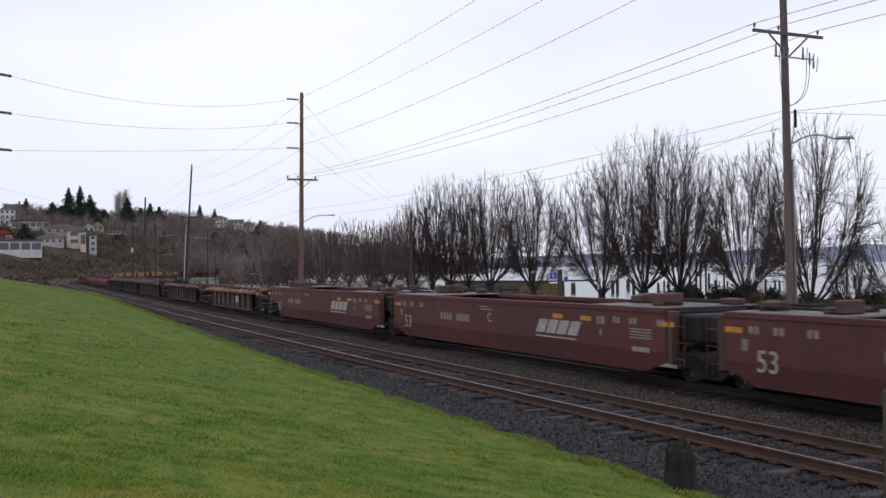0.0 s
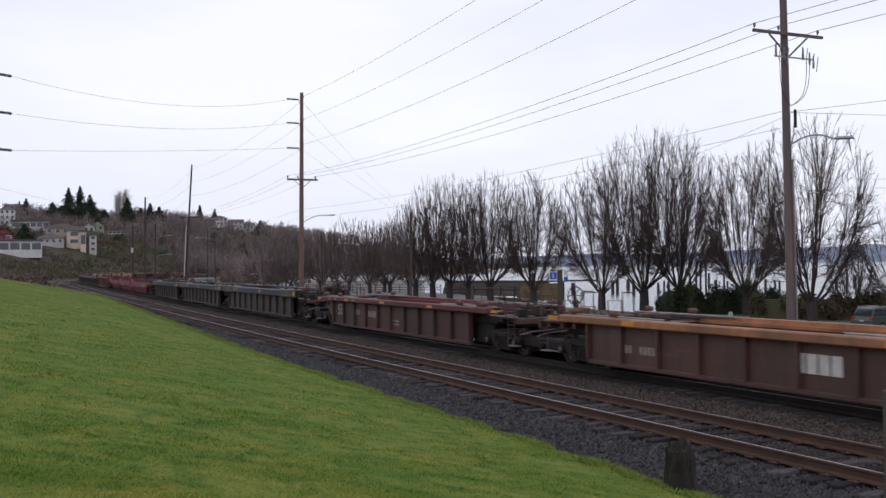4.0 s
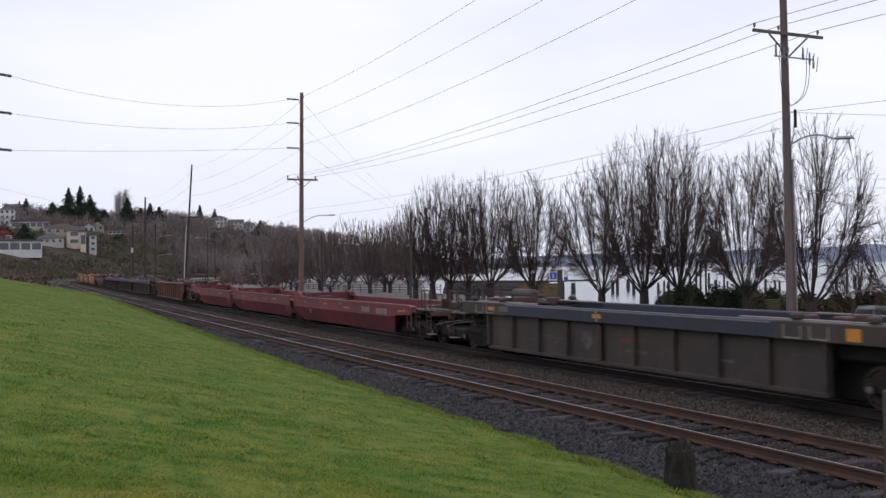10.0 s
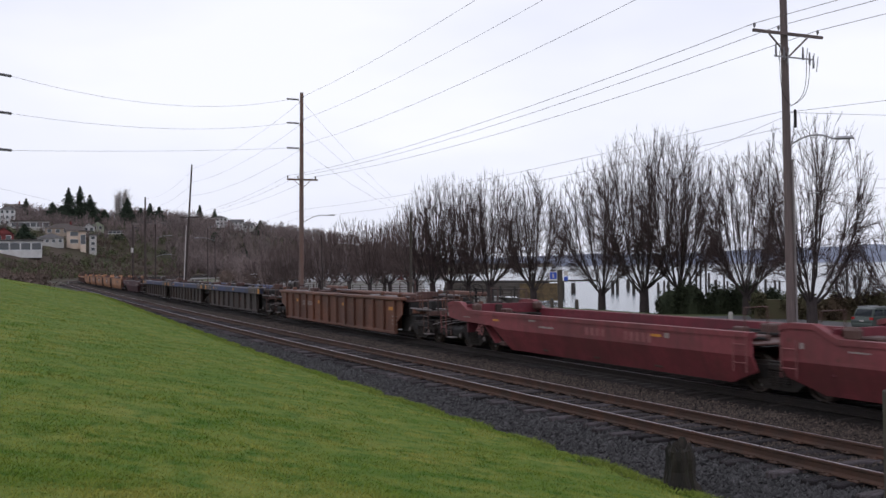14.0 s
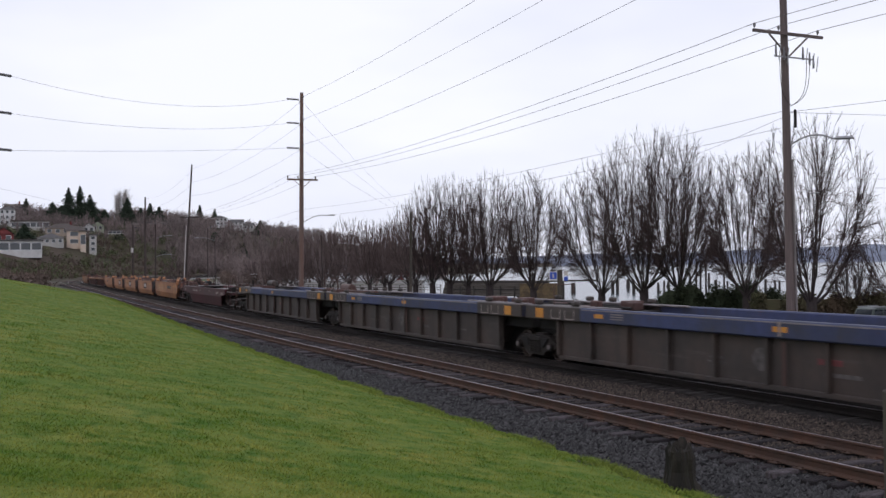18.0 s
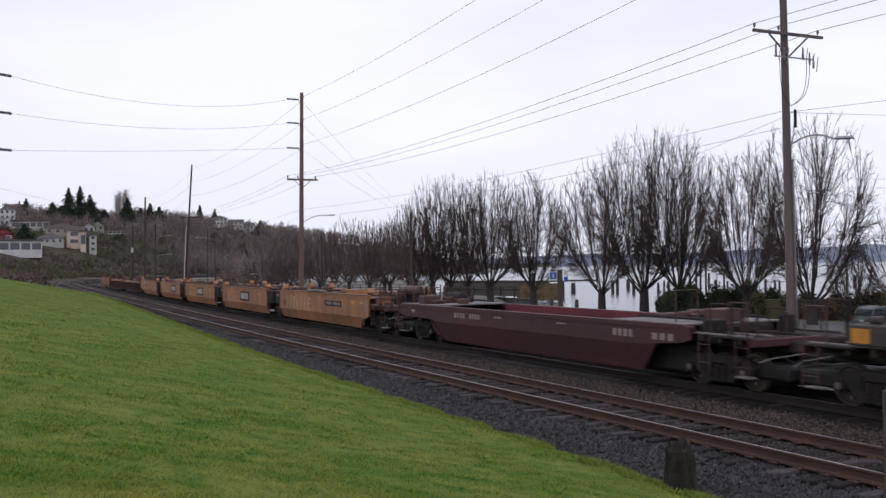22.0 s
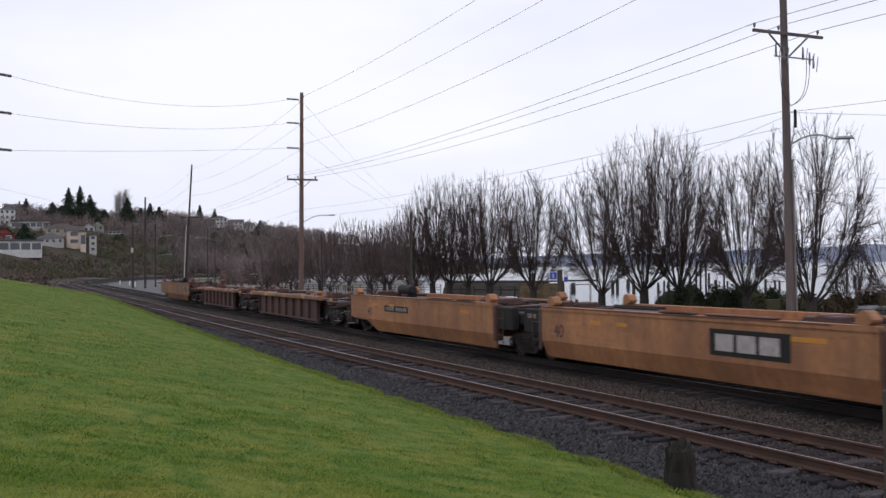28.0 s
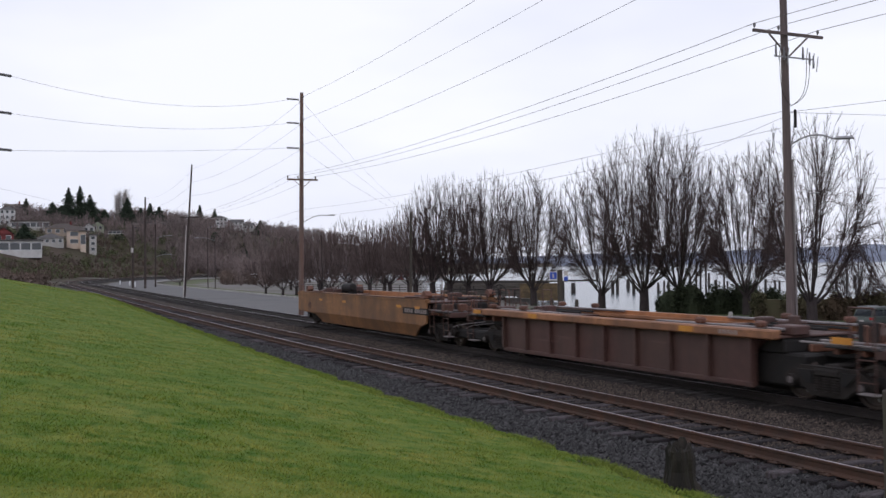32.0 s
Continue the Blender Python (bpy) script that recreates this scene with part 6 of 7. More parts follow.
def lawn_blades():
    rg = np.random.RandomState(3)
    n = 520000
    y = 5.5 + 88 * rg.rand(n) ** 2.7
    x = (rg.rand(n) * 0.98 - 0.5) * y
    s, u = track_coords(x, y)
    ok = (u < -2.85) & (s < LAWN_END)
    x, y = x[ok], y[ok]
    patch = np.array([noise.noise(Vector((px * 0.9, py * 0.9, 0))) for px, py in zip(x[::1], y[::1])]) if len(x) < 500000 else np.zeros(len(x))
    h = (0.016 + 0.020 * rg.rand(len(x)) ** 1.5) * (1 + 0.7 * patch)
    blades("lawn_blades", x, y, np.clip(h, 0.012, 0.10), 0.0040 + 0.0008 * y, BLADE, "short mown green grass blades on the bank", 4)
    s = 1.0 + 108 * rg.rand(60000) ** 1.6
    u = -2.75 - np.abs(rg.normal(0, 0.26, 60000))
    clump = np.array([noise.noise(Vector((q * 0.9, 7.0, 0))) for q in s])
    keep = rg.rand(60000) < 0.5 + 0.9 * (clump + 0.2)
    s, u, clump = s[keep], u[keep], clump[keep]
    u = u + 0.42 * clump
    xx, yy, _ = on_track(s, u)
    blades("verge_tufts", xx, yy, np.clip(0.03 + 0.075 * rg.rand(len(s)) * (0.7 + clump), 0.02, 0.14), 0.006 + 0.0005 * yy, TUFT, "rough bright green grass tufts along the ballast edge", 5)


lawn_blades()


def stones(name, n, s_lo, s_hi, u_lo, u_hi, size, zprofile, mat, seed, label, power=1.7):
    rg = np.random.RandomState(seed)
    s = s_lo + (s_hi - s_lo) * rg.rand(n) ** power
    u = u_lo + (u_hi - u_lo) * rg.rand(n)
    x, y, _ = on_track(s, u)
    z = np.interp(u, zprofile[0], zprofile[1])
    o = np.array([[1, 0, 0], [0, 1, 0], [-1, 0, 0], [0, -1, 0], [0, 0, 1.0]])
    tri = np.array([(0, 1, 4), (1, 2, 4), (2, 3, 4), (3, 0, 4)])
    v = o[None] * rg.uniform(0.55, 1.25, (n, 5, 1)) + rg.normal(0, 0.16, (n, 5, 3))
    a = rg.uniform(0, 6.28, n)
    c, q = np.cos(a)[:, None], np.sin(a)[:, None]
    v = np.stack([v[:, :, 0] * c - v[:, :, 1] * q, v[:, :, 0] * q + v[:, :, 1] * c, v[:, :, 2] * 1.0 - 0.12], 2)
    v = v * (size * rg.uniform(0.6, 1.3, n))[:, None, None] + np.stack([x, y, z + size * rg.uniform(-0.45, 0.55, n)], 1)[:, None, :]
    me = bpy.data.meshes.new(name)
    idx = (tri[None] + 5 * np.arange(n)[:, None, None]).reshape(-1).astype(np.int32)
    k = len(idx) // 3
    me.vertices.add(n * 5), me.loops.add(len(idx)), me.polygons.add(k)
    me.vertices.foreach_set("co", v.astype(np.float32).ravel())
    me.loops.foreach_set("vertex_index", idx)
    me.polygons.foreach_set("loop_start", np.arange(0, len(idx), 3, dtype=np.int32))
    me.polygons.foreach_set("loop_total", np.full(k, 3, dtype=np.int32))
    me.materials.append(mat)
    me.update(calc_edges=True)
    tagged(new(name, me), label, "gravel", kind="stuff")


stones("ballast_stones", 36000, 0.5, 46, -3.1, -0.85, 0.044, ((-3.3, -2.45, -1.75, -1.3, -1.0), (-0.61, -0.455, -0.315, -0.265, -0.25)), STONE, 11, "loose dark angular ballast stones")
stones("crib_stones", 34000, -1.5, 40, -0.85, 1.3, 0.026, ((-1.3, 0, 1.3), (-0.235, -0.222, -0.23)), STONE_B, 12, "stones between the sleepers")
stones("walkway_stones", 44000, -2, 60, 1.15, 3.15, 0.030, ((1.1, 1.6, 2.0, 2.6, 3.0, 3.4), (-0.24, -0.255, -0.27, -0.27, -0.245, -0.20)), STONE_B, 13, "small brown gravel between the tracks")

# ---- old posts on the near verge ----
stump = Build()
rg = random.Random(9)
n, rings = 26, ((-0.15, 0.27), (0.0, 0.25), (0.12, 0.215), (0.28, 0.195), (0.45, 0.185), (0.56, 0.175), (0.63, 0.15))
v = []
for j, (h, r) in enumerate(rings):
    for i in range(n):
        a = 2 * math.pi * i / n
        rr = r * (1 + 0.12 * math.sin(3 * a + 1) + 0.06 * math.sin(7 * a) + rg.uniform(-0.06, 0.06)) * (1.0 + 0.06 * math.sin(j * 2.1 + a))
        dz = rg.uniform(-0.07, 0.06) + 0.02 * math.sin(a + 0.6) if j == len(rings) - 1 else 0
        v.append((rr * math.cos(a), rr * math.sin(a), h + dz))
v.append((0.02, 0, 0.50))
f = [(k * n + i, k * n + (i + 1) % n, (k + 1) * n + (i + 1) % n, (k + 1) * n + i) for k in range(len(rings) - 1) for i in range(n)]
f += [((len(rings) - 1) * n + i, (len(rings) - 1) * n + (i + 1) % n, len(rings) * n) for i in range(n)]
stump.add(v, f, STUMP_WOOD)
single("timber_stump", stump, "rotten dark timber stump at the edge of the ballast", "stump", pose(3.24, 13.7, -0.30, 3, -2, 0))
post = Build().box(-0.05, 0.05, -0.05, 0.05, -0.4, 1.79 - float(ground_z([3.6], [8.0])[0]), OLDWOOD, 0.015)
single("fence_post", post, "weathered lichen-covered square timber post on the lawn", "post", pose(3.60, 8.0, float(ground_z([3.6], [8.0])[0]), 0, 0, 20))


# ---- leaf masses ----
def leaf_tris(centres, radii, n_each, leaf, seed, droop=0.0):
    """Small random triangles filling ellipsoids: (k, 3, 3)."""
    rg = np.random.RandomState(seed)
    c, r = np.repeat(np.asarray(centres, float), n_each, 0), np.repeat(np.asarray(radii, float), n_each, 0)
    d = rg.normal(0, 1, c.shape)
    d /= np.linalg.norm(d, axis=1, keepdims=True)
    p = c + d * r * (rg.rand(len(c), 1) ** 0.4) * (1 + 0.18 * rg.normal(0, 1, (len(c), 1)))
    tri = p[:, None, :] + rg.normal(0, 1, (len(c), 3, 3)) * leaf
    tri[:, 2, 2] -= droop
    return tri


def shrub(x, y, z, w, d, h, seed, label, mat, leaf=0.09, name="shrub", turn=0.0, n=26):
    rg = np.random.RandomState(seed)
    t = thing(name, label, "shrub", pose(x, y, z, 0, 0, turn), group="evergreen planting")
    m = 34
    ax, top = rg.uniform(-w / 2, w / 2, m), rg.uniform(0.45, 1.0, m)
    top *= 1 - 0.35 * (2 * ax / w) ** 2
    cx = np.stack([ax, rg.uniform(-d / 2, d / 2, m), h * (top - 0.3)], 1)
    rr = np.stack([np.full(m, 0.12 * min(w, 3.0)), np.full(m, 0.3 * d), h * rg.uniform(0.25, 0.36, m)], 1)
    tagged(part("foliage", soup("foliage", leaf_tris(cx, rr, n * 3, leaf, seed + 1), 3, [mat]), t, "dense dark evergreen foliage"), kind="stuff")
    b = Build()
    for k in range(5):
        a = rg.uniform(-w / 3, w / 3)
        b.tube((a, 0, -0.1), (a + rg.uniform(-.3, .3), rg.uniform(-.2, .2), h * 0.6), 0.06, 0.02, 5, BARK)
    part("stem", b, t)
    # a dense core so that the bush is not seen through
    core = Build()
    core.lathe([(0.0, 0.44), (h * 0.3, 0.45), (h * 0.55, 0.36), (h * 0.72, 0.2), (h * 0.78, 0.05)], 12, mat)
    core.v = [(q[0] * w * (1 + 0.1 * math.sin(q[2] * 5)), q[1] * d, q[2]) for q in core.v]
    part("inner_mass", core, t)
    return t


for i, (x, y, w, d, h) in enumerate(((21.2, 92.2, 2.6, 2.0, 2.9), (22.9, 91.6, 3.2, 2.2, 3.5), (25.4, 90.8, 3.0, 2.2, 3.0), (27.6, 90.2, 3.6, 2.2, 3.6), (29.8, 89.6, 2.8, 2.0, 2.8))):
    shrub(x, y, float(ground_z([x], [y])[0]) - 0.05, w, d, h, 40 + i, "dark green spreading juniper shrub by the shore path", SHRUB, 0.08, turn=-20, n=40)


def hedge(x0, y0, x1, y1, h, d, seed):
    L = math.hypot(x1 - x0, y1 - y0)
    z = float(ground_z([x0], [y0])[0])
    t = thing("hedge", "long clipped hedge with dark green and reddish winter leaves", "hedge", pose(x0, y0, z, 0, 0, math.degrees(math.atan2(y1 - y0, x1 - x0))))
    rg = np.random.RandomState(seed)
    m = int(L * 9)
    cx = np.stack([rg.uniform(0, L, m), rg.uniform(-d / 2, d / 2, m), rg.uniform(0.1, h - 0.15, m)], 1)
    tagged(part("foliage", soup("foliage", leaf_tris(cx, np.full((m, 3), 0.45), 150, 0.10, seed), 3, [HEDGE_M]), t, "small dull green and russet leaves"), kind="stuff")
    b = Build()
    n = int(L / 0.8)
    v = []
    for k in range(n + 1):
        x = L * k / n
        for yy, zz in ((-d / 2 * 0.8, -0.2), (-d / 2 * 0.6, h * 0.78), (d / 2 * 0.6, h * 0.78), (d / 2 * 0.8, -0.2)):
            v.append((x, yy + rg.uniform(-.06, .06), zz + rg.uniform(-.06, .06)))
    f = [(k * 4 + j, k * 4 + 4 + j, k * 4 + 5 + j, k * 4 + 1 + j) for k in range(n) for j in range(3)] + [(0, 1, 2, 3), (4 * n + 3, 4 * n + 2, 4 * n + 1, 4 * n)]
    b.add(v, f, HEDGE_M)
    part("inner_mass", b, t)


hedge(25.2, 80.4, 44.0, 77.4, 2.1, 1.4, 60)


# ---- parked cars ----
def parked_car(x, y, z, turn, colour, label, wagon=True, name="car"):
    L, W, H = 4.6, 1.78, 1.66
    t = thing(name, label, "car", pose(x, y, z, 0, 0, turn))
    bd = Build()
    side = [(-L / 2, 0.42), (-L / 2 + 0.15, 0.28), (L / 2 - 0.2, 0.28), (L / 2, 0.45), (L / 2, 0.72), (L / 2 - 0.25, 0.86), (0.95, 1.0), (0.9, 1.02), (-L / 2 + 0.05, 1.02), (-L / 2 - 0.02, 0.75)]
    bd.prism(side, -W / 2, W / 2, colour)
    part("body", bd, t, "painted lower body")
    roof = [(-L / 2 + 0.10, 1.02), (0.9, 1.02), (0.2, 1.58), (-0.2, H), (-L / 2 + 0.75, H), (-L / 2 + 0.38, 1.55)] if wagon else [(-1.7, 1.02), (0.9, 1.02), (0.15, 1.45), (-0.7, 1.47)]
    part("cabin", Build().prism(roof, -W / 2 + 0.12, W / 2 - 0.12, colour), t, "painted roof and pillars")
    for sy in (-1, 1):
        y0, y1 = sorted((sy * (W / 2 - 0.122), sy * (W / 2 - 0.108)))
        for a, b_ in ((-2.0, -1.15), (-1.08, -0.25), (-0.18, 0.5)) if wagon else ((-1.3, -0.5), (-0.42, 0.45)):
            part("side_window", Build().prism([(a, 1.08), (b_, 1.08), (min(b_, 0.3), 1.5 if wagon else 1.4), (a + 0.08, 1.5 if wagon else 1.4)], y0, y1, GLASS), t, "dark side window")
    if wagon:
        v = [(-L / 2 + 0.10, -0.66, 1.08), (-L / 2 + 0.10, 0.66, 1.08), (-L / 2 + 0.34, 0.6, 1.5), (-L / 2 + 0.34, -0.6, 1.5)]
        v += [(q[0] - 0.02, q[1], q[2]) for q in v]
        part("rear_window", Build().add(v, [(0, 1, 2, 3), (7, 6, 5, 4), (0, 4, 5, 1), (3, 2, 6, 7), (0, 3, 7, 4), (1, 5, 6, 2)], GLASS), t, "dark rear window")
        for sy in (-1, 1):
            part("roof_rail", Build().box(-1.9, 0.1, sy * 0.66 - 0.02, sy * 0.66 + 0.02, H + 0.0, H + 0.06, STEEL), t)
    for sy in (-1, 1):
        part("tail_light", Build().box(-L / 2 - 0.035, -L / 2 + 0.1, *sorted((sy * 0.62, sy * 0.89)), 0.82, 1.0, TAIL, 0.02), t, "red tail light")
        part("mirror", Build().box(0.62, 0.76, *sorted((sy * 0.9, sy * 1.08)), 1.02, 1.16, P_BLACK, 0.03), t)
    part("bumper", Build().box(-L / 2 - 0.07, -L / 2 + 0.1, -W / 2 + 0.03, W / 2 - 0.03, 0.32, 0.58, colour, 0.05), t)
    part("plate", Build().box(-L / 2 - 0.045, -L / 2 - 0.022, -0.16, 0.16, 0.7, 0.8, P_WHITE), t, "pale blank plate")
    for wx in (-1.35, 1.35):
        for sy in (-1, 1):
            w = part("wheel", Build().lathe([(-0.1, 0.2), (-0.1, 0.33), (0.1, 0.33), (0.1, 0.2)], 18, P_BLACK, "y"), t, "black tyre", pose(wx, sy * (W / 2 - 0.09), 0.33))
            part("rim", Build().lathe([(-0.105, 0.02), (-0.105, 0.2), (0.105, 0.2), (0.105, 0.02)], 12, STEEL, "y"), w)
    return t


TAIL = surf("red_lens", (0.35, 0.02, 0.02), rough=0.25, bump=0)
CAR_GREY = surf("dark_green_grey_car_paint", (0.085, 0.10, 0.092), (0.075, 0.09, 0.082), scale=1, rough=0.3, metal=0.3, bump=0)
CAR_WHITE = surf("white_car_paint", (0.62, 0.63, 0.66), (0.58, 0.59, 0.62), scale=1, rough=0.3, bump=0)
parked_car(30.6, 68.6, float(ground_z([30.6], [68.6])[0]) - 0.16, 27, CAR_GREY, "grey-green station wagon parked facing the hedge")
parked_car(32.6, 66.2, float(ground_z([32.6], [66.2])[0]) + 0.06, 27, CAR_WHITE, "white car parked beside the wagon", False)

# ---- shoreline: sign, pilings, pier, log boom ----
SIGN_BLUE = surf("sign_blue", (0.03, 0.075, 0.40), (0.035, 0.08, 0.38), scale=2, rough=0.5, bump=0)
sg = thing("park_sign", "blue and white park sign on a weathered post", "sign", pose(9.2, 78.0, -2.0))
part("post", Build().box(-0.2, 0.2, -0.12, 0.12, -0.2, 4.35, OLDWOOD, 0.03), sg)
part("board", Build().box(-0.86, -0.22, -0.14, -0.09, 3.55, 4.2, P_WHITE, 0.01), sg, "white-edged sign board")
part("symbol_field", Build().box(-0.80, -0.28, -0.147, -0.142, 3.61, 4.14, SIGN_BLUE), sg, "blue sign face")
part("symbol", Build().box(-0.60, -0.48, -0.153, -0.148, 3.7, 4.02, P_WHITE), sg, "white pictogram bar")
for z, m in ((3.9, P_WHITE), (3.45, SIGN_BLUE)):
    part("side_board", Build().box(0.3, 0.62, -0.13, -0.09, z, z + 0.34, m, 0.01), sg)

PILES = ((35.1, 204.9, 3.05, .34), (36.0, 204.5, 3.3, .34), (46.4, 248.3, 2.6, .5), (38.4, 199.4, 3.3, .34), (26.3, 131.6, 2.0, .17), (45.3, 208.3, 2.4, .3), (29.1, 130.8, 4.5, .15), (51.3, 197.3, 7.3, .2), (52.3, 196.9, 7.9, .2), (61.4, 228.5, 4.2, .3), (54.1, 196.0, 3.1, .34), (55.5, 195.4, 4.7, .2), (58.1, 202.1, 2.7, .2), (67.2, 269.0, 3.9, .3), (64.0, 250.3, 8.3, .26), (68.4, 209.9, 2.8, .3), (74.3, 221.3, 2.3, .24), (72.3, 212.5, 2.4, .24), (78.5, 192.2, 5.3, .24), (27.4, 208.5, 2.6, .5), (19.1, 142.5, 1.0, .22), (80.9, 228.3, 2.6, .34), (76.7, 220.0, 3.0, .34), (41.5, 222.0, 2.8, .34), (49.0, 215.0, 2.6, .3), (85.0, 214.0, 3.0, .3), (94.0, 226.0, 3.2, .3), (70.5, 230.0, 2.6, .3))
prg = random.Random(21)
for x, y, h, r in PILES:
    b, h = Build(), h * 0.88
    lx, ly = prg.uniform(-0.04, 0.04) * h, prg.uniform(-0.04, 0.04) * h
    k = prg.uniform(0.8, 1.0)
    b.pipe([(0, 0, -4.0), (lx * 0.3, ly * 0.3, h * 0.3), (lx * 0.7, ly * 0.7, h * 0.75), (lx, ly, h - 0.06), (lx, ly, h)], [r * 1.1, r, r * 0.95, r * 0.9 * k, r * 0.6 * k], 9, PILE)
    single("piling", b, "old dark timber piling standing in the water" if h < 5 else "tall slender timber piling standing in the water", "piling", pose(x, y, SEA), group="old pilings")

boom = Build()
for k in range(2):
    a = Vector((43 + k * 5.6, 352 - k * 3.0, SEA + 0.15))
    boom.tube(a, a + Vector((5.5, -2.9, 0.1)), 0.40, 0.34, 8, PILE)
tagged(new("log_boom", boom.mesh("log_boom")), "dark floating log boom on the bay", "log boom", kind="stuff")


def pier(x0, y0, x1, y1, z, width, label, rails=True):
    L = math.hypot(x1 - x0, y1 - y0)
    t = thing("pier", label, "pier", pose(x0, y0, 0, 0, 0, math.degrees(math.atan2(y1 - y0, x1 - x0))))
    part("deck", Build().box(0, L, 0, width, z - 0.25, z, OLDWOOD, 0.03), t, "grey timber deck")
    part("fascia", Build().box(0, L, -0.12, -0.002, z - 0.65, z - 0.05, PILE, 0.03), t, "dark timber fascia beam")
    n = int(L / 3.2)
    for k in range(n + 1):
        x = 0.2 + (L - 0.4) * k / n
        for yy in (0.3, width - 0.3):
            part("pile", Build().tube((x, yy, -7), (x, yy, z - 0.25), 0.2, 0.2, 8, PILE), t)
        if rails:
            part("rail_post", Build().box(x - 0.05, x + 0.05, 0.02, 0.12, z, z + 1.0, OLDWOOD), t)
    if rails:
        for h in (0.5, 1.0):
            part("rail", Build().box(0, L, 0.04, 0.1, z + h - 0.05, z + h + 0.04, OLDWOOD), t)


pier(0.6, 191.2, 18.5, 174.3, -0.25, 5.0, "old dark timber pier along the shore", False)
PIER_WALL = surf("grey_pier_planks", (0.115, 0.10, 0.088), (0.085, 0.075, 0.066), scale=1.2, rough=0.9, bump=0.5, fine=8, stretch=(0.3, 1, 4), dirt=(0.06, 0.05, 0.042))
PIER_RUST = surf("ochre_pier_planks", (0.15, 0.105, 0.055), (0.11, 0.08, 0.045), scale=1.2, rough=0.9, bump=0.5, fine=8, dirt=(0.07, 0.05, 0.035))
bw = thing("bulkhead_wall", "weathered grey timber bulkhead below the pier", "bulkhead", pose(0.6, 191.2, 0, 0, 0, math.degrees(math.atan2(-16.9, 17.9))))
LW = math.hypot(17.9, 16.9)
for k in range(7):
    part("plank", Build().box(0, LW, -0.5 - 0.12 * k, -0.2, -0.975 - 0.34 * k, -0.64 - 0.34 * k, PIER_WALL, 0.015), bw)
part("waler", Build().box(0, LW, -0.95, -0.5, -1.95, -1.7, PILE, 0.03), bw, "dark horizontal waler beam")
for k in range(7):
    part("fender_pile", Build().tube((1.5 + k * LW / 7.5, -1.3, -6.5), (1.5 + k * LW / 7.5, -1.25, -1.2 + 0.5 * (k % 3 == 0)), 0.17, 0.15, 8, PILE), bw)
ow = thing("timber_crib", "ochre timber crib at the end of the pier", "timber crib", pose(17.0, 166.0, 0, 0, 0, -12))
for k in range(5):
    part("plank", Build().box(-4.2, 2.9, -0.3, 0.3, -3.4 + k * 0.58, -2.825 + k * 0.58, PIER_RUST, 0.02), ow)
for s_a, s_b in ((-60, 62), (113, 330)):
    strip("seawall", CONCRETE, s_a, s_b, (SHORE - 5.6, SHORE - 5.0, SHORE - 4.98), (-2.0, -2.02, -4.2), "low concrete edge of the shore", 2.0)
stones("riprap", 900, -40, 62, SHORE - 5.0, SHORE - 1.5, 0.42, ((SHORE - 5.1, SHORE - 1.4), (-2.3, -3.9)), OLDWOOD, 31, "dark shore boulders along the water", 1.0)

def railing(x0, y0, x1, y1, z, h, pitch, label):
    """A plain grey waterfront railing: posts and three rails."""
    L = math.hypot(x1 - x0, y1 - y0)
    t = thing("railing", label, "railing", pose(x0, y0, z, 0, 0, math.degrees(math.atan2(y1 - y0, x1 - x0))))
    n = int(L / pitch)
    post = Build().box(-0.07, 0.07, -0.07, 0.07, -0.4, h, PIER_WALL, 0.02).mesh("post")
    for k in range(n + 1):
        part("post", post, t, at=pose(L * k / n, 0, 0))
    for q in (0.35, 0.68, 1.0):
        part("rail", Build().box(0, L, -0.115, -0.072, h * q - 0.09, h * q + 0.02, PIER_WALL, 0.01), t)


railing(-18.5, 186.0, -0.5, 176.0, -2.02, 1.35, 1.6, "weathered grey timber railing along the water's edge")
railing(-31.0, 212.0, -18.7, 196.0, -2.08, 1.2, 2.0, "grey timber railing beside the gravel yard")

# marina buildings and boats beyond the trees
HULL = surf("white_hull", (0.72, 0.73, 0.75), (0.62, 0.63, 0.65), scale=0.5, rough=0.35, bump=0)
SIDING_D = surf("dark_siding", (0.045, 0.055, 0.06), (0.035, 0.042, 0.046), scale=0.8, rough=0.7, bump=0.3, stretch=(1, 1, 6))
PALE_SIDE = surf("pale_siding", (0.42, 0.40, 0.38), (0.34, 0.33, 0.31), scale=0.6, rough=0.8, bump=0.15)
ROOF_GREY = surf("grey_shingles", (0.10, 0.095, 0.095), (0.075, 0.07, 0.07), scale=1.2, rough=0.9, bump=0.5, fine=6)
ROOF_BROWN = surf("brown_shingles", (0.085, 0.068, 0.06), (0.065, 0.054, 0.05), scale=1.2, rough=0.9, bump=0.5, fine=6)
CREAM = surf("cream_stucco", (0.62, 0.50, 0.40), (0.52, 0.43, 0.36), scale=0.4, rough=0.85, bump=0.1)
WHITE_W = surf("white_siding", (0.58, 0.57, 0.56), (0.44, 0.43, 0.42), scale=0.5, rough=0.75, bump=0.15)
RED_W = surf("red_siding", (0.20, 0.045, 0.045), (0.15, 0.035, 0.035), scale=0.6, rough=0.8, bump=0.15)
TAN_W = surf("tan_siding", (0.30, 0.24, 0.19), (0.25, 0.20, 0.16), scale=0.6, rough=0.8, bump=0.15)
GREEN_W = surf("sage_siding", (0.33, 0.36, 0.26), (0.27, 0.30, 0.22), scale=0.6, rough=0.8, bump=0.15)
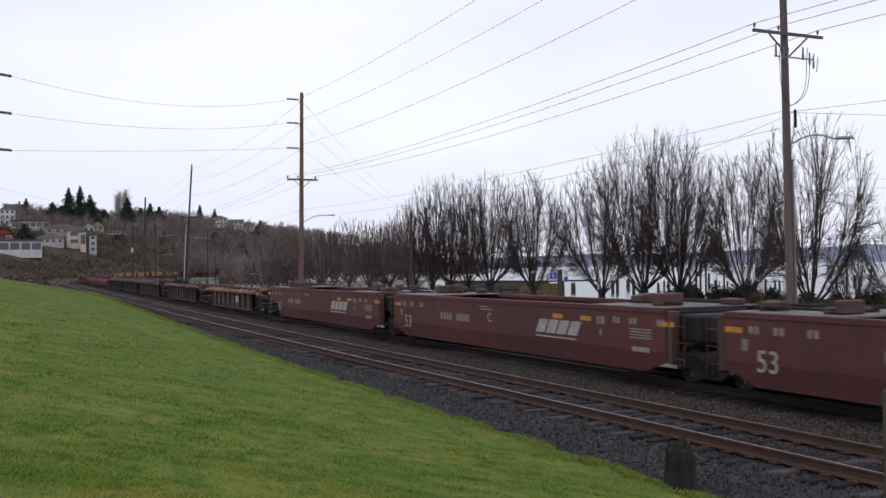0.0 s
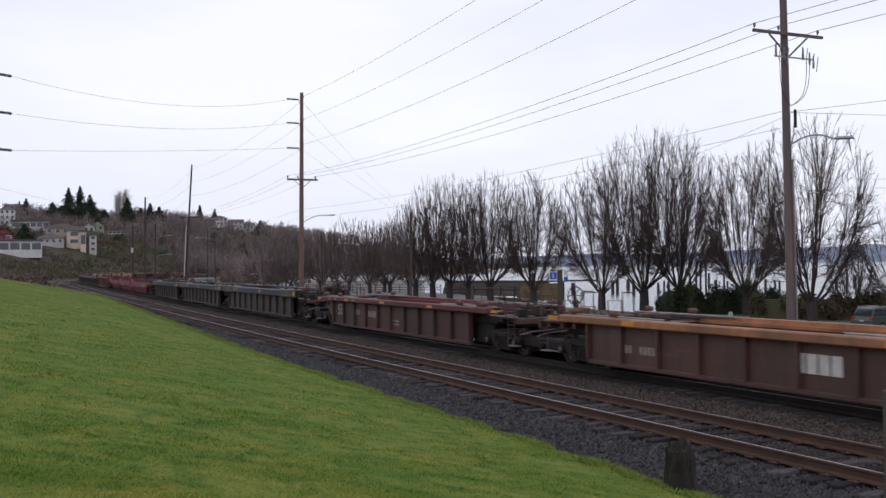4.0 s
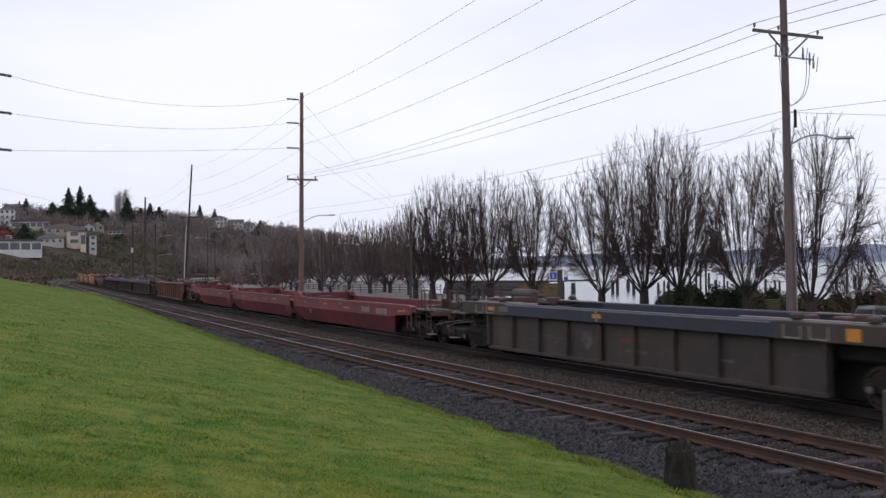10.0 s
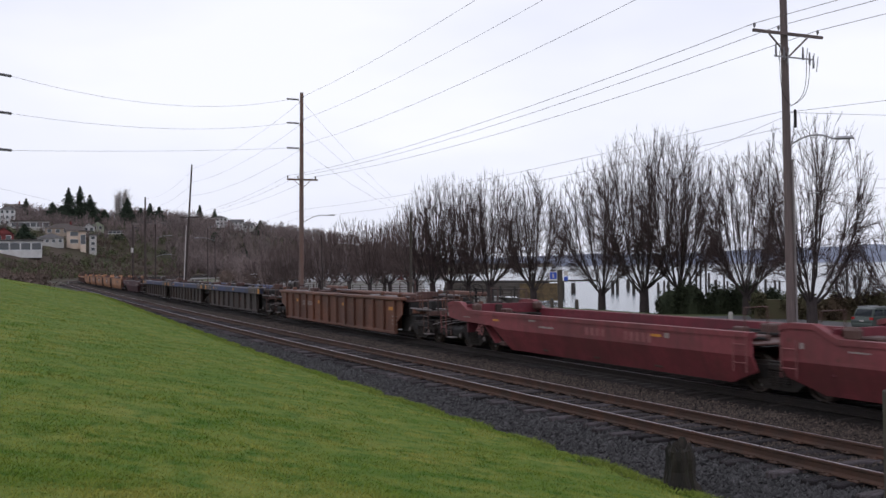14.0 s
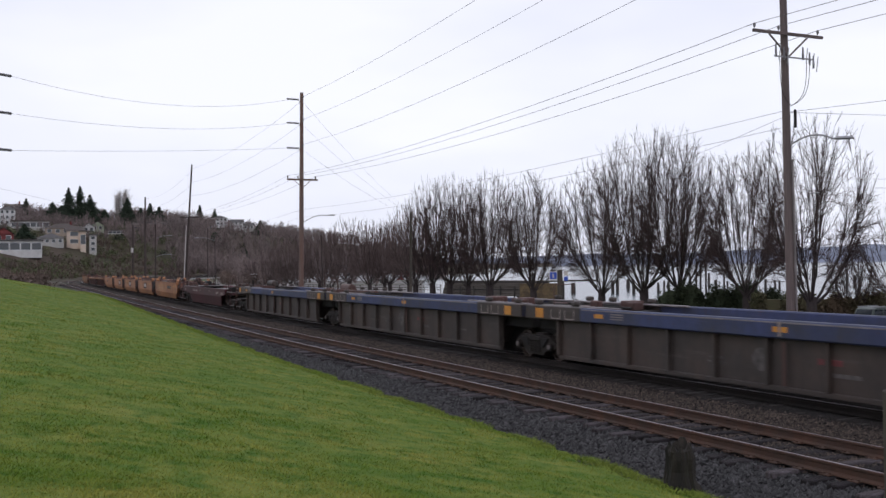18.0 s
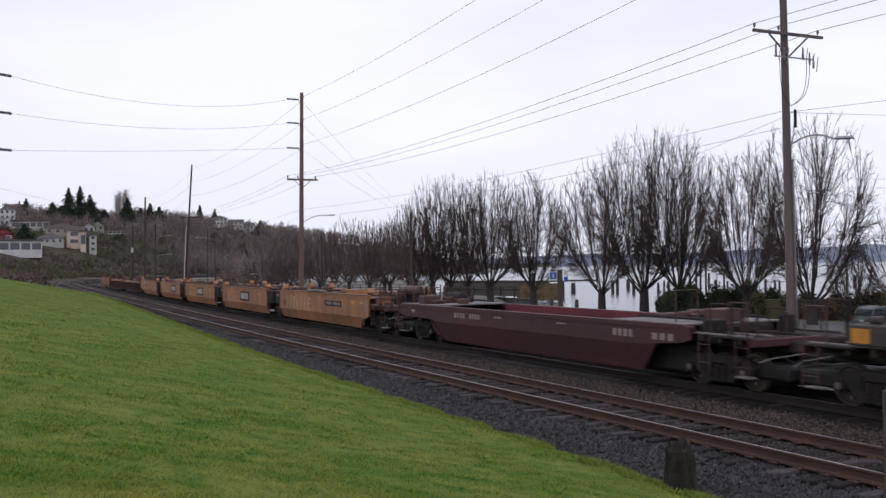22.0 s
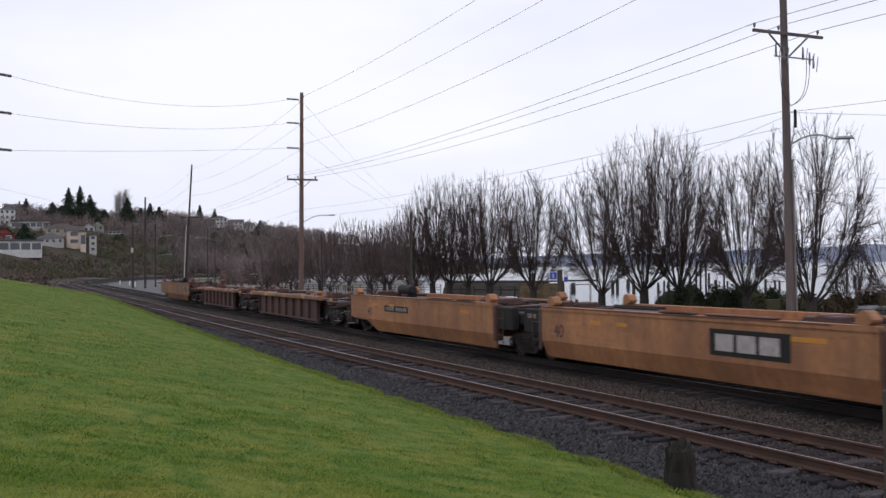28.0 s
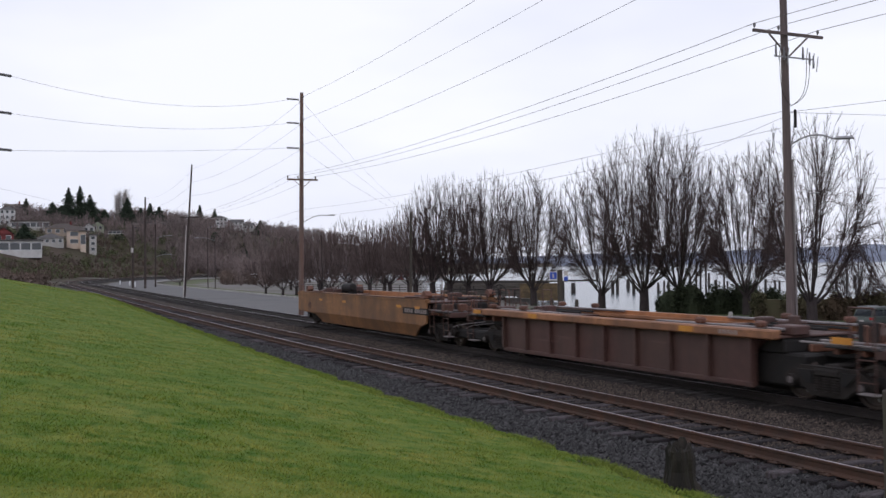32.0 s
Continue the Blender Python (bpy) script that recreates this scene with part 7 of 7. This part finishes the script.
for i, (x, y, L, d) in enumerate(((-44, 333, 8, 5), (-36, 338, 10, -8), (-28, 334, 9, 12), (-19, 336, 8, -4), (-63, 330, 6, 20), (-9, 338, 9, 4))):
    bt = thing("motor_boat", "white motor boat laid up in the yard behind the trees", "boat", pose(x, y, float(ground_z([x], [y])[0]) + 0.3, 0, 0, d), group="laid-up boats")
    part("hull", Build().prism([(-L / 2, -0.3), (L / 2 - 1.2, -0.3), (L / 2, 1.25), (-L / 2, 1.05)], -1.4, 1.4, HULL), bt)
    part("cabin", Build().prism([(-L / 4, 1.08), (L / 5, 1.12), (L / 8, 2.3), (-L / 4, 2.3)], -1.0, 1.0, HULL), bt)
    part("window_band", Build().prism([(-L / 4 + 0.1, 1.6), (L / 6.5, 1.6), (L / 8 + 0.05, 2.05), (-L / 4 + 0.1, 2.05)], -1.02, 1.02, GLASS), bt, "dark cabin windows")


# ---- houses on the hill ----
def house(x, y, z, w, d, h, rot, wall_m, roof_m, label, roof="gable", floors=2, cols=4, chimney=True, pitch=0.45, name="house"):
    """Front faces local -y."""
    t = thing(name, label, "house", pose(x, y, z, 0, 0, rot), group="houses on the hill")
    part("wall", Build().box(-w / 2, w / 2, -d / 2, d / 2, -1.3, h, wall_m), t)
    o = 0.45
    if roof == "gable":
        k = d / 2 * pitch
        b = Build().add([(-w / 2 - o, -d / 2 - o, h), (w / 2 + o, -d / 2 - o, h), (w / 2 + o, d / 2 + o, h), (-w / 2 - o, d / 2 + o, h), (-w / 2 - o, 0, h + k), (w / 2 + o, 0, h + k), (-w / 2 - o, -d / 2 - o, h - 0.18), (w / 2 + o, -d / 2 - o, h - 0.18)], [(0, 1, 5, 4), (2, 3, 4, 5), (0, 4, 3), (1, 2, 5), (6, 7, 1, 0), (3, 2, 1, 0)], roof_m)
    elif roof == "front":
        k = w / 2 * pitch
        b = Build().add([(-w / 2 - o, -d / 2 - o, h), (w / 2 + o, -d / 2 - o, h), (w / 2 + o, d / 2 + o, h), (-w / 2 - o, d / 2 + o, h), (0, -d / 2 - o, h + k), (0, d / 2 + o, h + k)], [(0, 4, 5, 3), (1, 2, 5, 4), (2, 3, 5), (3, 2, 1, 0)], roof_m)
        part("gable_wall", Build().prism([(-w / 2, h), (w / 2, h), (0, h + k - 0.15)], -d / 2 - 0.02, -d / 2 + 0.2, wall_m), t)
    elif roof == "hip":
        k, r = min(w, d) / 2 * pitch, max(0.2, (w - d) / 2)
        b = Build().add([(-w / 2 - o, -d / 2 - o, h), (w / 2 + o, -d / 2 - o, h), (w / 2 + o, d / 2 + o, h), (-w / 2 - o, d / 2 + o, h), (-r, 0, h + k), (r, 0, h + k)], [(0, 1, 5, 4), (2, 3, 4, 5), (3, 0, 4), (1, 2, 5), (3, 2, 1, 0)], roof_m)
    else:
        b = Build().box(-w / 2 - o, w / 2 + o, -d / 2 - o * 1.6, d / 2 + o, h + 0.002, h + 0.35, roof_m, 0.05)
    rf = part("roof", b, t)
    if chimney:
        part("chimney", Build().box(w * 0.22, w * 0.22 + 0.8, 0.2, 1.0, h - 0.2, h + d * 0.5 * pitch + 0.9, RED_W, 0.04), rf, "brick chimney")
    fh = h / floors
    for fl in range(floors):
        for c in range(cols):
            cx = -w / 2 + w * (c + 0.5) / cols
            ww, z0 = w / cols * (0.86 if roof == "flat" and floors == 1 else 0.5), fh * fl + fh * 0.32
            win = part("window", Build().box(cx - ww / 2 - 0.08, cx + ww / 2 + 0.08, -d / 2 - 0.06, -d / 2 - 0.003, z0 - 0.08, z0 + fh * 0.5 + 0.08, HULL), t, "white window frame")
            part("pane", Build().box(cx - ww / 2, cx + ww / 2, -d / 2 - 0.075, -d / 2 - 0.064, z0, z0 + fh * 0.5, GLASS), win, "dark window pane")
    return t


def hz(x, y):
    return float(ground_z([x], [y])[0])


HOUSES = (
    (-138.6, 324, 13.0, 8, 4.3, 22, WHITE_W, ROOF_GREY, "white flat-roofed house with broad dark windows", "flat", 1, 4, False),
    (-156.5, 352, 6.4, 7, 3.4, 22, RED_W, ROOF_GREY, "small red house with a front gable", "front", 1, 2, False),
    (-204.1, 463, 6.6, 8, 7.4, 22, WHITE_W, ROOF_GREY, "tall white three-storey house with a grey hip roof", "hip", 3, 3, False),
    (-184.3, 442, 15.5, 8, 3.6, 18, PALE_SIDE, ROOF_BROWN, "long low pale house with a flat brown roof", "flat", 1, 6, False),
    (-139.6, 374, 5.4, 8, 5.6, 20, CREAM, ROOF_BROWN, "cream stucco house with a wide blank gable end", "gable", 2, 1, False),
    (-135.2, 371, 2.0, 4, 7.0, 20, CREAM, ROOF_BROWN, "cream stucco chimney tower beside the house", "flat", 1, 1, False),
    (-132.6, 374, 2.6, 6, 6.4, 20, PALE_SIDE, ROOF_GREY, "narrow pale house wing with stacked windows", "flat", 3, 1, False),
    (-161.0, 418, 13.0, 9, 2.8, 18, TAN_W, ROOF_BROWN, "low house with a broad dark brown roof", "hip", 1, 4, True),
    (-145.0, 365, 9.0, 8, 2.4, 20, PALE_SIDE, ROOF_GREY, "grey-roofed house with pale walls", "hip", 1, 4, False),
    (-159.8, 446, 4.6, 6, 2.3, 18, WHITE_W, ROOF_GREY, "small white gabled house on the hill", "front", 1, 2, False),
    (-160.2, 459, 4.8, 6, 2.7, 16, GREEN_W, ROOF_GREY, "sage green house with a steep front gable", "front", 1, 2, False),
    (-148.2, 454, 10.5, 6, 1.8, 18, PALE_SIDE, ROOF_GREY, "long low house with a pale roof edge", "flat", 1, 6, False),
    (-262.0, 604, 11.0, 8, 4.6, 20, TAN_W, ROOF_GREY, "low wide house on the hilltop", "flat", 1, 4, True),
    (-152.0, 500, 9.0, 6, 2.4, 16, TAN_W, ROOF_BROWN, "low house half hidden on the hillside", "gable", 1, 4, False),
    (-138.0, 612, 9.0, 8, 4.4, 10, WHITE_W, ROOF_GREY, "white house on the wooded ridge", "hip", 2, 4, False),
    (-129.0, 618, 8.0, 8, 3.6, 8, WHITE_W, ROOF_GREY, "white house among trees on the ridge", "gable", 2, 3, False),
    (-122.0, 622, 6.0, 8, 3.0, 8, PALE_SIDE, ROOF_GREY, "pale gabled house among trees on the ridge", "gable", 1, 3, False),
)
for x, y, w, d, h, rot, wm, rm, lb, rf, fl, co, ch in HOUSES:
    house(x, y, hz(x, y) + (0.2 if y < 600 else 2.4), w, d, h, rot, wm, rm, lb, rf, fl, co, ch, pitch=0.75 if rf == "front" else 0.45)
house(-42, 388, hz(-42, 388), 11, 8, 4.4, 10, SIDING_D, ROOF_GREY, "dark boathouse at the edge of the yard", "gable", 1, 4, False, name="boathouse")
house(-31, 350, hz(-31, 350), 13, 7, 3.0, 6, SIDING_D, ROOF_GREY, "long dark marina shed beside the laid-up boats", "flat", 1, 5, False, name="marina_shed")
house(-13, 344, hz(-13, 344), 7, 6, 3.2, 4, RED_W, ROOF_BROWN, "red-brown marina building with a low roof", "gable", 2, 4, False, name="marina_building")
house(-17, 388, hz(-17, 388), 9, 8, 3.4, -6, TAN_W, ROOF_GREY, "low tan waterfront building behind the trees", "gable", 1, 4, False, name="waterfront_building")


# ---- conifers and hillside woods ----
def conifer(x, y, h, r, seed, label, slim=False):
    rg = np.random.RandomState(seed)
    t = thing("conifer", label, "tree", pose(x, y, hz(x, y) - 0.3), group="conifers on the hill")
    part("trunk", Build().pipe([(0, 0, -1), (0, 0, h * 0.5), (0.1, 0, h)], [h * 0.02, h * 0.013, 0.04], 8, BARK), t)
    tris = []
    lay = int(h * 1.5)
    for k in range(lay):
        q = k / lay
        z = h * (0.04 + 0.94 * q)
        rad = r * 2.3 * ((1 - q) ** (0.7 if slim else 0.92)) * rg.uniform(0.6, 1.1)
        nb = 11 if q < 0.8 else 7
        for j in range(nb):
            a = rg.uniform(0, 6.28)
            ln = rad * rg.uniform(0.65, 1.1)
            m = 9
            f = np.linspace(0.12, 1, m)
            p = np.stack([np.cos(a) * ln * f, np.sin(a) * ln * f, z - (0.1 + 0.25 * (1 - q)) * ln * f ** 1.4 + 0.12 * ln], 1)
            p = np.repeat(p, 4, 0) + rg.normal(0, (0.22 + 0.05 * r) * (1.15 - q), (m * 4, 3))
            tris.append(p[:, None, :] + rg.normal(0, 0.36 * (1.2 - 0.7 * q), (m * 4, 3, 3)) * np.array([1, 1, 0.7]))
    tagged(part("foliage", soup("foliage", np.concatenate(tris), 3, [NEEDLE]), t, "dark green drooping needles"), kind="stuff")


for i, (x, y, h, r, sl) in enumerate(((-186.3, 492, 20.0, 4.0, 0), (-182.5, 497, 21.0, 3.3, 0), (-179.2, 502, 16.8, 4.2, 0), (-174.0, 508, 9.5, 3.4, 0), (-162.8, 510, 16.6, 3.9, 0), (-159.1, 520, 11.5, 2.7, 0), (-156.1, 527, 14.0, 3.1, 0), (-152.5, 531, 12.5, 3.0, 0), (-208.3, 527, 10.5, 3.9, 0), (-204.5, 530, 9.0, 3.4, 0), (-254.0, 602, 12.0, 1.7, 1), (-155.6, 367, 7.8, 2.9, 0), (-152.0, 618, 14.5, 2.6, 0), (-143.5, 622, 13.5, 2.4, 0), (-113, 612, 10.5, 3.4, 0), (-86, 600, 9, 2.6, 0), (-72, 590, 8.5, 2.4, 0), (-52, 560, 9, 2.4, 0), (-61, 566, 10, 2.4, 0), (-120, 520, 6, 2.4, 0), (-104, 516, 7, 2.4, 0), (-142.0, 470, 8.0, 3.0, 0))):
    conifer(x, y, h, r, 300 + i, "tall dark green conifer on the hillside" if h > 15 else "dark green conifer among bare woods", bool(sl))


def woods(name, n, seed, area, hmin, hmax, mat, label, slender=1.0, twigs=70, width=0.10):
    """A far bare wood: each tree a fan of thin upright stems and twigs."""
    rg = np.random.RandomState(seed)
    pts = []
    while len(pts) < n:
        az, r = rg.uniform(area[0], area[1]), rg.uniform(area[2], area[3])
        y = r / math.sqrt(1 + az * az)
        pts.append((az * y, y))
    pts = np.array(pts)
    s, u = track_coords(pts[:, 0], pts[:, 1])
    ok = (u < area[5]) & (u > area[4]) & (np.abs(u) > 4.4) & (s > 104)
    ok &= (u < -4) | (u > 12)
    for hx, hy, w, d, *_ in HOUSES:
        ok &= ~((np.abs(pts[:, 0] - hx) < w * 0.75) & (pts[:, 1] < hy + d) & (pts[:, 1] > hy - 34))
        if hy > 600:
            ok &= ~((np.abs(pts[:, 0] / pts[:, 1] - hx / hy) < w * 0.42 / hy) & (pts[:, 1] < hy) & (pts[:, 1] > 575))
    pts = pts[ok]
    z = ground_z(pts[:, 0], pts[:, 1])
    out = []
    for (x, y), zz in zip(pts, z):
        h = rg.uniform(hmin, hmax)
        r = h * rg.uniform(0.26, 0.42) * slender
        base = np.array([x, y, zz - 0.4])
        m = 10
        a = rg.uniform(0, 6.28, m)
        q = rg.rand(m) ** 0.6
        tip = base + np.stack([np.cos(a) * r * q, np.sin(a) * r * q, h * np.sqrt(1 - 0.55 * q * q)], 1)
        side = np.stack([np.cos(a + 1.57), np.sin(a + 1.57), a * 0], 1) * width * 1.6
        out.append(np.stack([base - side, base + side, tip], 1))
        t = rg.rand(twigs, 1) ** 0.7
        k = rg.randint(0, m, twigs)
        p = base + (tip[k] - base) * (0.02 + 0.98 * t)
        e = p + (rg.normal(0, 0.55, (twigs, 3)) + np.array([0, 0, 0.7])) * h * 0.16
        w = rg.normal(0, 1, (twigs, 3)) * width
        out.append(np.stack([p - w, p + w, e], 1))
    tagged(new(name, soup(name, np.concatenate(out), 3, [mat])), label, "woods", kind="stuff")


# brown of the far woods, raised so that the colour holds the haze
WOOD_A = surf("hazed_wood_brown", (0.225, 0.175, 0.166), (0.155, 0.128, 0.124), scale=0.04, rough=0.95, bump=0, island=True, rnd=0.2, spec=0.1)
WOOD_B = surf("bare_wood_russet", (0.150, 0.108, 0.090), (0.105, 0.084, 0.072), scale=0.05, rough=0.95, bump=0, island=True, rnd=0.2, spec=0.1)
WOOD_P = surf("pale_poplar", (0.32, 0.29, 0.275), (0.24, 0.215, 0.21), scale=0.1, rough=0.95, bump=0, island=True, rnd=0.25, spec=0.1)
BRUSH_G = surf("green_brush", (0.080, 0.098, 0.048), (0.11, 0.104, 0.062), scale=0.1, rough=0.95, bump=0, island=True, rnd=0.22, spec=0.1)
woods("hill_woods", 1900, 71, (-0.32, 0.0, 430, 800, -700, 400), 6, 10, WOOD_A, "bare brown winter woods on the hillside", 1.15, 105, 0.075)
woods("garden_woods", 520, 77, (-0.47, -0.30, 430, 680, -700, -5), 3.5, 8, WOOD_A, "bare brown trees between the houses", 1.2, 90, 0.08)
woods("lower_woods", 620, 72, (-0.26, -0.02, 385, 470, -170, 400), 5, 9, WOOD_A, "bare brown woods massed at the foot of the hill", 1.3, 130, 0.065)
woods("shore_woods", 34, 75, (-0.21, -0.06, 235, 330, 26, 90), 7, 11, WOOD_A, "scattered bare trees round the gravel yard", 1.2, 150, 0.06)
woods("shore_thicket", 150, 76, (-0.225, -0.165, 275, 385, 21, 90), 2.0, 4.0, WOOD_B, "low brown thicket along the shore road", 1.6, 70, 0.07)
woods("trackside_brush", 2200, 73, (-0.46, -0.24, 215, 430, -190, -4.6), 0.9, 3.0, WOOD_B, "russet bare brush beside the tracks", 1.1, 60, 0.07)
woods("ridge_poplars", 9, 74, (-0.331, -0.318, 570, 600, -400, -16), 15, 19, WOOD_P, "pale tall bare poplars on the ridge", 0.30, 260, 0.06)


def brush(name, n, seed, area, size, mat, label):
    rg = np.random.RandomState(seed)
    az, r = rg.uniform(area[0], area[1], n), rg.uniform(area[2], area[3], n)
    y = r / np.sqrt(1 + az * az)
    x = az * y
    s, u = track_coords(x, y)
    ok = (u < -5.5) & (s > 106)
    for hx, hy, w, d, *_ in HOUSES:
        ok &= ~((np.abs(x - hx) < w * 0.75) & (y < hy + d) & (y > hy - 16))
    x, y = x[ok], y[ok]
    c = np.stack([x, y, ground_z(x, y) + size * 0.35], 1)
    rad = np.stack([size * rg.uniform(0.7, 1.5, len(x)), size * rg.uniform(0.7, 1.3, len(x)), size * rg.uniform(0.5, 0.9, len(x))], 1)
    tagged(new(name, soup(name, leaf_tris(c, rad, 60, size * 0.14, seed), 3, [mat])), label, "brush", kind="stuff")


brush("green_brush", 900, 81, (-0.46, -0.25, 260, 560), 1.9, BRUSH_G, "dull green shrubs on the hillside below the houses")
GARDEN = surf("garden_shrub_leaves", (0.10, 0.105, 0.06), (0.14, 0.12, 0.085), scale=0.1, rough=0.95, bump=0, island=True, rnd=0.4, spec=0.1)
brush("garden_shrubs", 300, 84, (-0.47, -0.32, 400, 560), 2.0, GARDEN, "pale olive garden shrubs between the houses")
brush("dark_brush", 160, 82, (-0.47, -0.05, 430, 640), 2.6, SHRUB, "dark evergreen undergrowth in the woods")
brush("verge_brush", 150, 83, (-0.46, -0.36, 118, 260), 1.5, WOOD_B, "brown bramble thicket past the end of the lawn")

for x, y in ((-76.6, 234.0), (-70.5, 222.0), (-64.0, 205.0)):
    single("marker_post", Build().box(-0.12, 0.12, -0.12, 0.12, -0.3, 1.1, HULL, 0.04), "short white marker post at the road edge", "marker post", pose(x, y, float(ground_z([x], [y])[0])), group="marker posts")

for x, y, h, m in ((8.2, 75.0, 1.55, OLDWOOD), (10.1, 75.0, 1.55, OLDWOOD), (17.4, 60.0, 1.25, CONCRETE), (2.6, 90.0, 1.9, OLDWOOD)):
    z = float(ground_z([x], [y])[0])
    single("bollard", Build().lathe([(-0.3, 0.15), (h - 0.1, 0.14), (h, 0.10)], 10, m), "short weathered bollard at the edge of the road", "bollard", pose(x, y, z), group="bollards")

for x, y, rot, m, lb, wg in ((-54.0, 300.0, 10, CAR_WHITE, "white van-backed car parked in the yard", True), (-49.5, 301.0, 8, CAR_GREY, "grey car parked in the yard", False), (-45.5, 303.0, 14, CAR_WHITE, "white car parked in the yard", False), (-30.0, 300.0, 170, CAR_WHITE, "white wagon parked by the boats", True), (-20.0, 296.0, 5, CAR_GREY, "grey wagon parked by the boats", True)):
    parked_car(x, y, float(ground_z([x], [y])[0]), rot, m, lb, wg)


motions()
